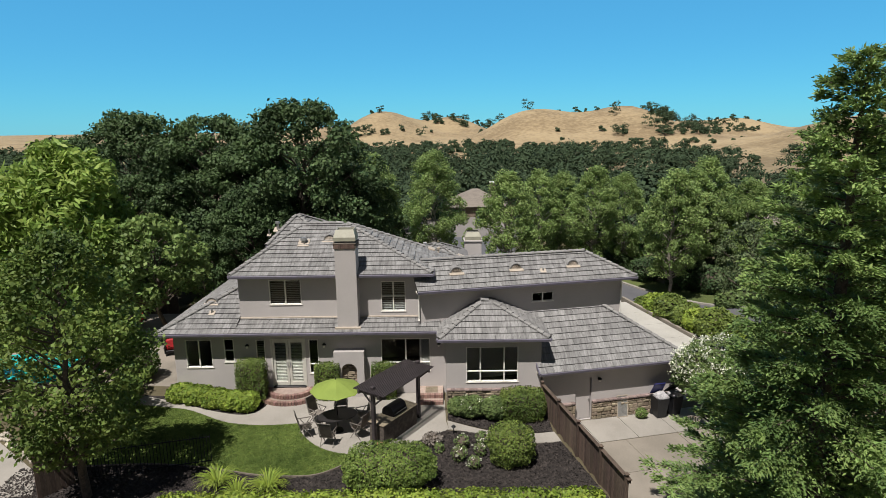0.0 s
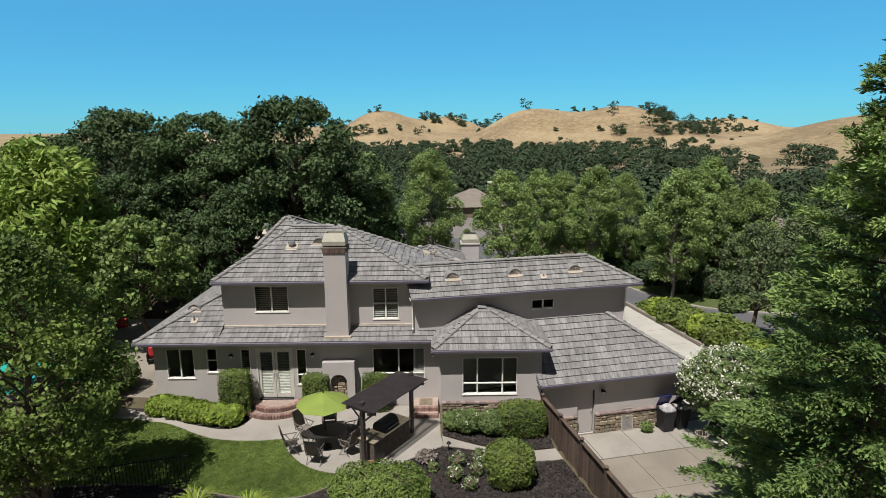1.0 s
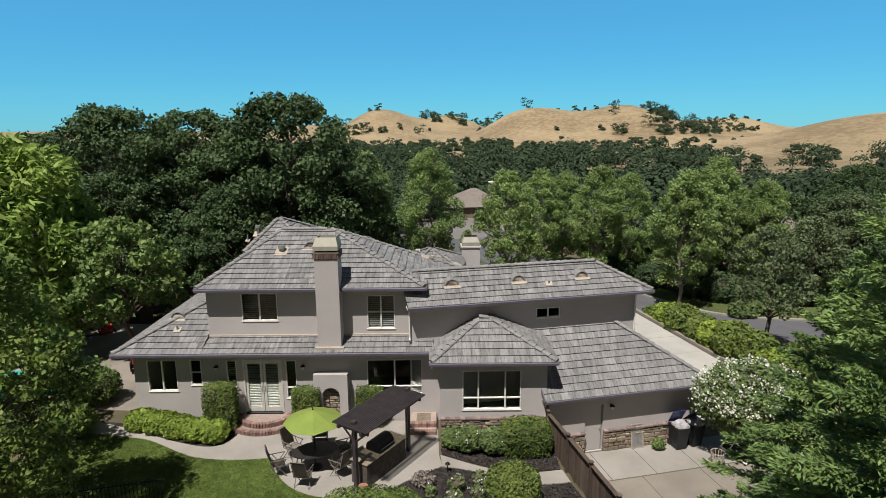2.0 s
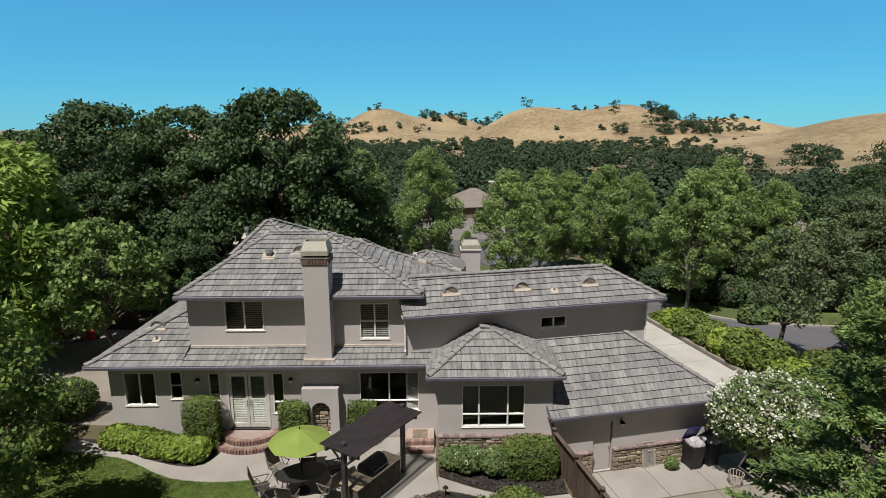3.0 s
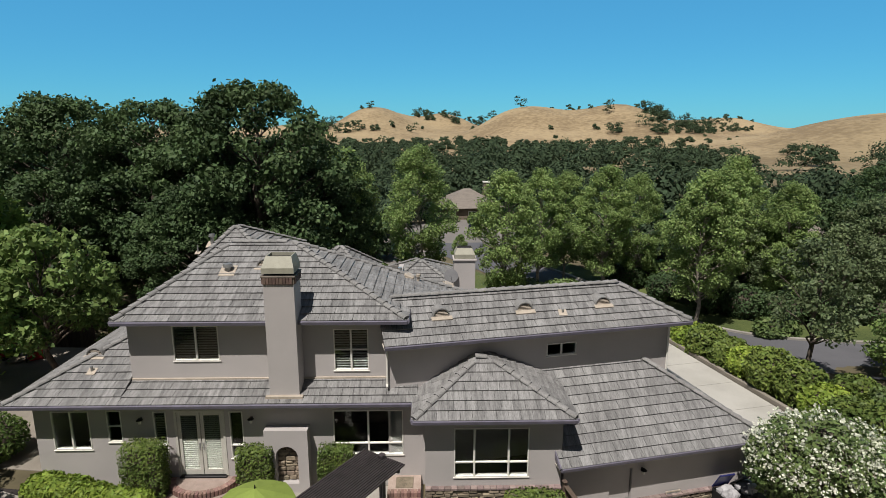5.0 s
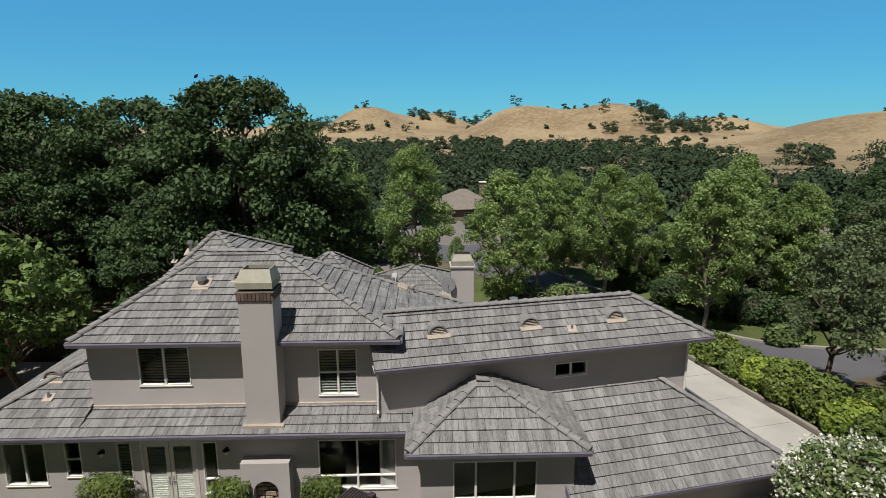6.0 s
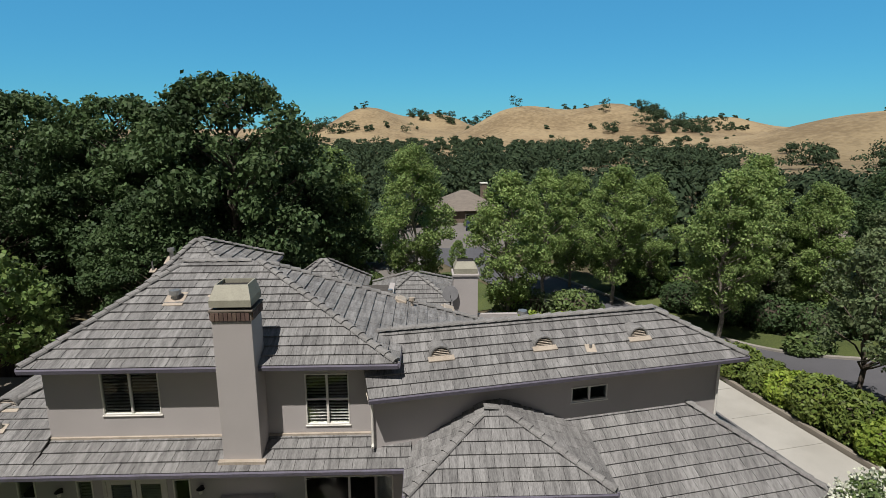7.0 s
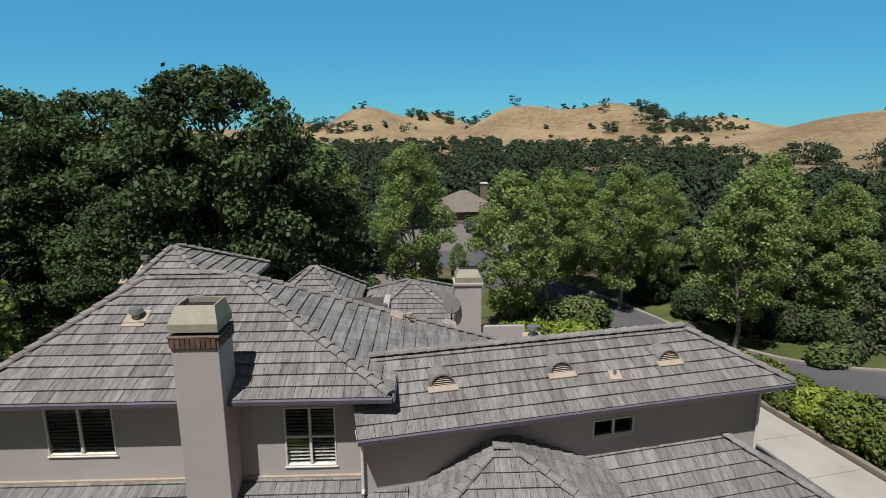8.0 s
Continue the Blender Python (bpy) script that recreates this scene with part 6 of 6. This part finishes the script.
# white-flowering shrub by the court, with its stems
wf = clip_shrub("flowering_shrub", "large shrub covered in white blossom beside the garage", (14.35, 25.0, COURT + 0.9), (4.3, 3.2, 3.1), L_ROSE, 60, 8000, 0.12, 0, petals=430, petal_size=0.105)
bm = bmesh.new()
for i in range(5):
    rod(bm, (0.15 * math.cos(i), 0.15 * math.sin(i), -0.92), (0.6 * math.cos(i * 1.3), 0.6 * math.sin(i * 1.3), 0.8), 0.05, 0.03, 7)
part("stems", bm, BARK, wf)
clip_shrub("dry_shrub", "dry straggly plant at the foot of the plinth", (A2(5.05, -0.05)[0], A2(5.05, -0.05)[1], COURT), (0.55, 0.45, 0.5), L_OLIVE, 61, 500, 0.07)

# hedge along the side driveway
for i in range(11):
    c = Vector((20.75, 27.6)) + WN * (1.55 * i) + Vector((0.12 * math.sin(i * 2.1), 0))
    clip_shrub("driveway_hedge", "loose bright green hedge along the side driveway", (c.x, c.y, height(c.x, c.y) - 0.1), (2.3, 2.1, 2.0 + 0.35 * math.sin(i * 1.7)), L_HEDGE if i % 3 else L_LIME, 70 + i, 3000, 0.15, 0.2, category="hedge", group="driveway hedge plants")


for i in range(3):
    c = Vector((22.9, 30.2)) + WN * (1.6 * i) + Vector((0.3 * math.sin(i * 2.7), 0))
    clip_shrub("bank_shrub", "loose green shrub on the bank behind the driveway hedge", (c.x, c.y, height(c.x, c.y) - 0.1), (2.2, 2.0, 1.5 + 0.3 * math.sin(i * 1.3)), L_ROSE if i % 2 else L_HEDGE, 90 + i, 2200, 0.15, 0.1, group="bank shrubs")


def conifer(at, h, r, seed, tiers, label, dense=7, bare=0.05, tip_r=0.25):
    """A redwood: straight trunk, whorls of drooping boughs, each with feathery sprays."""
    t = thing("redwood_tree", label, "tree", at)
    rg, rn = random.Random(seed), np.random.default_rng(seed)
    bm = bmesh.new()
    limb_mesh(bm, rg, (0, 0, -0.3), (0.1, 0, h), 0.30, 0.02, 8, 0.004)
    pts, dirs, size = [], [], []
    for i in range(tiers):
        f = bare + (1 - bare) * i / tiers
        z = h * f
        L = (r * (1 - f) ** 0.9 + tip_r) * rg.uniform(0.72, 1.15)
        a = i * 2.399 + rg.uniform(-0.4, 0.4)
        d = Vector((math.cos(a), math.sin(a), 0))
        rise = 0.30 * f - 0.05
        base = Vector((0, 0, z))
        tip = base + d * L + Vector((0, 0, L * (rise + rg.uniform(-0.1, 0.14))))
        rod(bm, base, tip, 0.05 * (1 - f) + 0.012, 0.006, 5)
        side = d.cross(Vector((0, 0, 1)))
        n = int(6 + 44 * L)
        for k in range(n):
            s = rg.uniform(0.16, 1.03)
            c0 = base + (tip - base) * s
            w = (1.05 - s) * L * 0.42 + 0.14
            off = rg.uniform(-1, 1)
            sprig = side * off * w * 0.8 + d * abs(off) * w * 0.6 + Vector((0, 0, -0.10 * abs(off) + rg.uniform(-0.05, 0.07)))
            for m in range(dense):
                q = c0 + sprig * (m + 0.6) / dense
                pts.append((q.x + rg.gauss(0, 0.045), q.y + rg.gauss(0, 0.045), q.z + rg.gauss(0, 0.04)))
                e = (sprig.normalized() + d * 0.7 + Vector((0, 0, 0.4))).normalized()
                dirs.append(tuple(e))
    part("trunk", bm, BARK, t)
    P, D = np.array(pts), np.array(dirs)
    n = len(P)
    D = D + rn.normal(size=(n, 3)) * 0.35
    D /= np.linalg.norm(D, axis=1)[:, None]
    S = np.cross(D, rn.normal(size=(n, 3)) * 0.5 + np.array((0, 0, 1.0)))
    S /= np.linalg.norm(S, axis=1)[:, None]
    k = 8.5 / (dense + 1.5)
    ln = rn.uniform(0.08, 0.15, (n, 1)) * k
    wd = rn.uniform(0.018, 0.032, (n, 1)) * k
    v = np.stack([P - D * ln * 0.3, P + S * wd + D * ln * 0.3, P + D * ln, P - S * wd + D * ln * 0.3], 1).reshape(-1, 3)
    fast_mesh("needle_sprays", v, np.arange(4 * n).reshape(n, 4), L_CON, t)
    return t


conifer((9.0, 10.9, COURT), 14.6, 4.0, 5, 250, "tall green redwood standing close beside the court", 10)
conifer((11.6, 12.6, COURT), 14.2, 4.2, 6, 150, "tall redwood beside another at the court's edge")
conifer((12.6, 17.9, COURT), 9.5, 3.4, 7, 110, "lower redwood at the back of the court")

tree("garden_tree", "leafy green tree at the lawn's edge by the gate", (-10.5, 18.5, G), 9.3, 3.0, 1.9, L_GARDEN, BARK, 101, 0.15, 170, 0.115, 470, "tall", 0.16)
tree("garden_tree", "slender young tree beside the terrace", (-14.6, 24.2, G), 5.6, 1.9, 1.3, L_GARDEN, BARK, 102, 0.2, 60, 0.15, 260, "round", 0.08)
tree("garden_tree", "small leafy tree between the path and the terrace", (-12.6, 22.9, G), 4.6, 1.55, 0.9, L_GARDEN, BARK, 108, 0.2, 60, 0.12, 420, "round", 0.07)
tree("willow_tree", "bright yellow-green willow beyond the terrace", (-19.9, 34.0, G), 11.9, 4.0, 2.4, L_WIL, BARK, 103, 0.17, 120, 0.20, 330, "round", 0.3, droop=1.6)
tree("greygreen_tree", "grey-green garden tree beside the house", (-14.6, 33.0, G), 7.7, 2.6, 3.0, L_OLIVE, BARK, 104, 0.18, 90, 0.19, 300, "round", 0.16)
tree("cypress_tree", "narrow brownish-green cypress at the house corner", (-12.6, 34.6, G), 5.2, 0.7, 0.3, L_OLIVE, BARK, 105, 0.4, 50, 0.13, 360, "cone", 0.08)
tree("garden_tree", "rounded tree by the garden boundary", (-25.5, 33.5, 0), 9.0, 3.4, 1.8, L_GARDEN, BARK, 106, 0.18, 90, 0.2, 260, "round", 0.2)
tree("garden_tree", "shadowy tree behind the terrace", (-20.5, 26.0, G), 6.5, 2.6, 1.2, L_GARDEN, BARK, 107, 0.18, 80, 0.19, 260, "round", 0.15)

oak = tree("oak_tree", "large dark green oak with a dense uneven crown", (-9.3, 47.6, -1.6), 16.6, 6.4, 3.2, L_OAK, BARK, 110, 0.125, 230, 0.22, 215, "round", 0.4, group="oak grove")
oak2 = tree("oak_tree", "large dark green oak with a dense uneven crown", (-18.0, 51.5, -1.7), 15.8, 6.0, 3.0, L_OAK, BARK, 111, 0.125, 220, 0.22, 215, "round", 0.4, group="oak grove")
for i, (x, y, s, a, src) in enumerate(((-25.5, 53.0, 0.98, 70, oak), (-14.0, 49.0, 0.86, 200, oak2), (-5.8, 51.5, 0.74, 140, oak2), (-34.0, 57.0, 0.9, 15, oak2), (48.0, 66.0, 0.62, 260, oak), (43.0, 60.0, 0.5, 30, oak2),
                                      (-22.5, 46.0, 0.72, 300, oak2), (-12.0, 43.5, 0.62, 100, oak), (-30, 48, 0.75, 10, oak))):
    c = copy_thing(src, pose(x, y, height(x, y) - 0.1, 0, 0, a))
    c.scale = (s, s, s)

syc = tree("street_tree", "pale green leafy street tree with upright crown", (7.6, 50.0, -2.0), 11.2, 3.1, 2.4, L_SYC, PALEBARK, 120, 0.16, 150, 0.135, 470, "tall", 0.16, group="street trees")
syc2 = tree("street_tree", "pale green leafy street tree with upright crown", (1.1, 57.0, -2.0), 12.6, 3.7, 2.3, L_SYC, PALEBARK, 121, 0.16, 150, 0.135, 470, "tall", 0.16, group="street trees")
for i, (x, y, s, a, src) in enumerate(((21.0, 47.6, 1.0, 40, syc), (16.6, 55.6, 0.98, 130, syc), (11.6, 57.5, 0.95, 210, syc), (20.2, 58.0, 0.8, 300, syc2), (24.0, 51.0, 0.98, 80, syc),
                                      (28.3, 49.6, 0.8, 170, syc2), (-4.4, 53.0, 1.12, 20, syc), (27.5, 56, 1.05, 10, syc),
                                      (5.0, 63.5, 0.34, 140, syc), (14.5, 60.5, 0.8, 95, syc2))):
    c = copy_thing(src, pose(x, y, height(x, y) - 0.1, 0, 0, a))
    c.scale = (s, s, s)
tree("greygreen_tree", "dull grey-green tree beside the street", (35.6, 50.5, height(35.6, 50.5)), 8.6, 3.6, 1.6, L_DUSK, BARK, 124, 0.17, 110, 0.15, 420, "round", 0.2)
tree("greygreen_tree", "dull grey-green tree beside the street", (31.0, 47.2, height(31.0, 47.2)), 7.2, 2.8, 1.4, L_DUSK, BARK, 125, 0.18, 90, 0.14, 420, "round", 0.16)
tree("street_tree", "slim grey-green street tree with an open high crown", (21.4, 36.0, height(21.4, 36.0)), 7.6, 2.0, 2.8, L_DUSK, BARK, 122, 0.2, 65, 0.14, 330, "round", 0.15)
# L_DUSK shrubs beyond x 25 stand in for gloom under the street trees
for i, (x, y, w, h, mt) in enumerate(((20.0, 60.0, 4.0, 2.0, L_ROSE), (26.5, 53.5, 5.0, 1.9, L_OLIVE), (33.0, 51.0, 5.0, 2.2, L_ROSE), (23.0, 58.5, 5.0, 2.2, L_OLIVE), (9.5, 45.5, 3.2, 1.3, L_LIME), (5.8, 46.8, 2.4, 1.1, L_LIME),
                                     (-2.5, 55.0, 4.0, 1.6, L_OLIVE), (2.5, 55.5, 3.0, 1.1, L_ROSE), (38.5, 49.5, 5.5, 2.4, L_OLIVE), (12.0, 42.0, 3.0, 1.2, L_LIME), (8.4, 48.6, 4.2, 1.8, L_LIME), (9.0, 50.9, 4.4, 2.7, L_DUSK), (12.4, 50.9, 4.0, 2.6, L_ROSE), (11.4, 49.2, 3.6, 1.5, L_LIME), (14.3, 48.2, 3.0, 1.3, L_ROSE), (-3.0, 60.0, 3.0, 1.8, L_ROSE), (3.4, 61, 2.6, 1.2, L_OLIVE), (25.0, 44.5, 3.0, 1.6, L_ROSE), (30.0, 51.0, 5.5, 3.2, L_DUSK), (35.0, 48.8, 5.5, 3.0, L_DUSK), (40.0, 47.0, 6.0, 3.4, L_DUSK), (25.5, 54.5, 5.0, 2.8, L_DUSK), (44.0, 52.0, 7.0, 4.0, L_DUSK), (30, 54.5, 6, 2.6, L_ROSE), (-6.5, 56, 3.0, 1.8, L_LIME), (10.5, 93.0, 6.0, 2.4, L_OLIVE), (4.0, 95.0, 5.0, 2.0, L_ROSE), (14.5, 92.0, 6.0, 3.4, L_OLIVE))):
    clip_shrub("street_shrub", "broad low shrub planting by the street", (x, y, height(x, y) - 0.1), (w, w * 0.7, h), mt, 140 + i, 1800, 0.22, 0.2, group="street shrubs")

tree("greygreen_tree", "dull olive tree standing on the street bank", (26.6, 35.6, height(26.6, 35.6)), 5.0, 2.0, 0.8, L_OLIVE, BARK, 126, 0.2, 70, 0.14, 330, "round", 0.12)
tree("greygreen_tree", "dull olive tree standing on the street bank", (28.2, 36.0, height(28.2, 36.0)), 6.8, 2.5, 0.8, L_OAK, BARK, 127, 0.2, 80, 0.14, 330, "round", 0.12)
# dark-leaved row added behind the verge to imitate shade below the crowns
for i, (x, y, w, h) in enumerate(((19.4, 57.5, 3.2, 2.0), (21.2, 53.6, 3.2, 2.4), (23.4, 50.6, 3.0, 2.2), (25.3, 49.2, 3.4, 2.6), (27.8, 48.2, 3.6, 2.4), (30.6, 47.2, 3.6, 2.8), (33.6, 46.2, 3.8, 2.6), (36.8, 45.0, 4.0, 3.0), (40.4, 43.8, 4.2, 3.2), (44.4, 42.4, 4.6, 3.4))):
    clip_shrub("understory_shrub", "dark loose shrub added to fill in shade under the street trees", (x, y, height(x, y) - 0.1), (w, w * 0.8, h), L_OAK, 180 + i, 2600, 0.16, 0.1, group="understory shrubs")
for i, (x, y, hh, r, mt) in enumerate(((25.6, 51.6, 8.0, 2.9, L_DUSK), (28.9, 50.4, 6.8, 2.8, L_OLIVE), (33.8, 48.6, 7.6, 3.0, L_DUSK), (38.6, 47.0, 9.0, 3.4, L_OAK), (43.5, 46.0, 10.0, 3.8, L_OAK), (33.0, 55.0, 8.5, 3.6, L_OAK), (38.0, 54.0, 9.0, 3.8, L_OAK))):
    tree("woodland_tree", "dull green tree with a low dense crown behind the verge", (x, y, height(x, y)), hh, r, 0.9, mt, BARK, 190 + i, 0.18, 90, 0.15, 330, "round", 0.16, group="verge trees")

# ---- neighbouring houses ----


def far_house(name, label, x, y, z, w, d, wall_h, roof_h, rz, windows=3, stack=True):
    h = thing(name, label, "house", (x, y, z), rz)
    part("wall", boxed(-w / 2, w / 2, -d / 2, d / 2, -1.5, wall_h), NEIGH_WALL, h)
    bm = bmesh.new()
    e = 0.5
    c = [bm.verts.new(p) for p in ((-w / 2 - e, -d / 2 - e, wall_h), (w / 2 + e, -d / 2 - e, wall_h), (w / 2 + e, d / 2 + e, wall_h), (-w / 2 - e, d / 2 + e, wall_h))]
    k = min(w, d) / 2
    a, b = bm.verts.new((-w / 2 + k, 0, wall_h + roof_h)), bm.verts.new((w / 2 - k, 0, wall_h + roof_h))
    for f in ((c[0], c[1], b, a), (c[1], c[2], b), (c[2], c[3], a, b), (c[3], c[0], a)):
        bm.faces.new(f)
    bm.faces.new(c[::-1])
    part("roof", bm, NEIGH_ROOF, h)
    for i in range(windows):
        u = -w / 2 + w * (i + 0.5) / windows
        wn = new("window")
        wn.parent = h
        wn.matrix_basis = Matrix.Translation((u, -d / 2, wall_h * 0.42))
        part("frame", boxed(-0.62, 0.62, -0.06, 0.04, -0.05, 1.25, 0.01), WHITE, wn)
        part("pane", boxed(-0.52, 0.52, -0.075, -0.062, 0.05, 1.15), METAL, wn)
    if not stack:
        return
    chn = new("chimney")
    chn.parent = h
    part("shaft", boxed(w * 0.28, w * 0.28 + 0.9, -0.5, 0.4, wall_h, wall_h + roof_h + 0.9, 0.02), NEIGH_WALL, chn)
    part("cap", boxed(w * 0.28 - 0.1, w * 0.28 + 1.0, -0.6, 0.5, wall_h + roof_h + 0.9, wall_h + roof_h + 1.1, 0.02), WHITE, chn)


far_house("neighbour_house", "tan stucco house with brown tile roof across the street", 8.0, 101, -3.2, 9.5, 8.5, 3.0, 2.6, 8)
far_house("neighbour_house", "house with brown tile roof glimpsed behind the oaks", -23.5, 64, -2.0, 13, 9, 5.4, 3.4, -12)
far_house("neighbour_house", "grey-tiled house among trees beyond the street", 38.5, 65, -4.4, 13, 10, 4.4, 2.8, 20, 3, False)
far_house("neighbour_house", "low tan house among trees", -38, 44, -0.8, 12, 9, 3.0, 2.2, 30)

# parked car across the street
car = thing("parked_car", "small dark blue car parked across the street", "car", (8.6, 91.5, height(8.6, 91.5) + 0.1), 84)
CARBLUE = mat("car_paint", (0.012, 0.02, 0.055), 0.3)
bm = bmesh.new()
prof = [(-2.1, 0.35), (-2.1, 0.85), (-1.5, 0.95), (-0.9, 1.42), (0.7, 1.45), (1.3, 0.98), (2.0, 0.85), (2.1, 0.35)]
a = [bm.verts.new((x, -0.8, z)) for x, z in prof]
b = [bm.verts.new((x, 0.8, z)) for x, z in prof]
bm.faces.new(a)
bm.faces.new(b[::-1])
for i in range(len(prof)):
    j = (i + 1) % len(prof)
    bm.faces.new((a[j], a[i], b[i], b[j]))
part("body", bm, CARBLUE, car)
for sx in (-1.3, 1.3):
    for sy in (-0.78, 0.78):
        bm = bmesh.new()
        rod(bm, (sx, sy - 0.09, 0.32), (sx, sy + 0.09, 0.32), 0.32, seg=16)
        part("wheel", bm, METAL, car)
part("window_band", boxed(-0.95, 0.75, -0.805, 0.805, 1.0, 1.32, 0.02), GLASS, car)

# ---- woods of the valley and the hills ----


def far_wood(name, label, spots, per, leaf_size, seed, material):
    """Distant crowns: each spot is (x, y, z, height, radius)."""
    rn = np.random.default_rng(seed)
    cs, ls = [], []
    for x, y, z, h, r in spots:
        m = 6
        a = rn.uniform(0, 6.283, m)
        q = np.stack([x + r * 0.55 * np.cos(a), y + r * 0.55 * np.sin(a), z + h * (0.08 + 0.74 * (np.arange(m) + rn.uniform(0, 1, m)) / m)], 1)
        for c in q:
            v = rn.normal(size=(per, 3))
            v /= np.linalg.norm(v, axis=1)[:, None]
            v[:, 2] = np.abs(v[:, 2]) * 0.8 + 0.2 * v[:, 2]
            cs.append(c + v * (r * 0.55) * rn.uniform(0.6, 1.05, (per, 1)) * np.array((1, 1, 0.85)))
            ls.append(v * 1.9)
    p, l = np.concatenate(cs), np.concatenate(ls)
    v, f = cards(p, leaf_size, rn, 0.3, 1.4, l)
    return tagged(fast_mesh(name, v, f, material), label, "woods", kind="stuff")


rw = random.Random(77)
near_spots, mid_spots, hill_spots = [], [], []
for i in range(420):
    y = rw.uniform(66, 130)
    x = rw.uniform(-0.95, 0.95) * y
    if abs(x - 6) < 7 and y < 104 or (x + 23.5) ** 2 + (y - 64) ** 2 < 90 or (x - 44) ** 2 + (y - 78) ** 2 < 120:
        continue
    r = rw.uniform(2.2, 4.8)
    near_spots.append((x, y, height(x, y), r * rw.uniform(1.6, 2.2), r))
for i in range(760):
    y = 130 + 230 * rw.random() ** 0.85
    x = rw.uniform(-0.95, 0.95) * y
    if x > 0.52 * y and rw.random() > 0.3 or height(x, y) > 9:
        continue
    z = height(x, y) - 0.5
    r = 2.8 + 5.4 * rw.random() ** 1.4
    swell = noise.noise((x * 0.022, y * 0.015, 2.0)) * 3.4
    h = min(r * rw.uniform(1.5, 2.3), 11.2 - 0.026 * y + swell + rw.gauss(-0.6, 1.5) - z)
    if h > 2.0:
        mid_spots.append((x, y, z, h, min(r, h * 0.8)))
for i in range(2300):
    y = rw.uniform(330, 640)
    k = rw.uniform(-0.6, 0.95)
    x = k * y
    z = height(x, y)
    dense = noise.noise((x * 0.014, y * 0.014, 4.0)) - max(0.0, z - 8) * 0.006
    if 0.36 < k < 0.56 or -0.03 < k < 0.05:                # wooded draws between the hills
        dense += 0.30
    if z > 7 and dense < 0.24 and rw.random() > 0.012:
        continue
    if 0.56 * y < x < 1.2 * y and y < 400 and rw.random() > 0.04:
        continue
    r = 1.8 + 4.4 * rw.random() ** 1.5
    h = r * rw.uniform(1.3, 2.0)
    if z < 7:
        h = min(h, 12.4 - 0.020 * y + 3.0 * noise.noise((x * 0.02, y * 0.02, 2.0)) + rw.gauss(-0.8, 1.4) - z)
    if h > 1.5:
        hill_spots.append((x, y, z - 0.6, h, min(r, h * 0.72)))
for i in range(80):
    k = -0.12 + 1.05 * (i + rw.random()) / 80
    if noise.noise((k * 9.0, 3.0, 0.0)) < -0.02:
        continue
    crest = max(range(360, 700, 12), key=lambda q: (height(k * q, q) - 11) / q)
    x, y, r = k * crest, crest + rw.uniform(-10, 10), 1.4 + 2.6 * rw.random() ** 1.5
    hill_spots.append((x, y, height(x, y) - 1.4, r * rw.uniform(1.5, 2.0) + 0.8, r))
far_wood("valley_woods", "dense dark green woods across the valley", near_spots, 110, 0.55, 1, L_FAR)
far_wood("valley_woods", "dense dark green woods across the valley", mid_spots, 100, 0.68, 2, L_FAR)
far_wood("hill_oaks", "scattered dark oaks on the golden hills", hill_spots, 40, 0.85, 3, L_FAR)
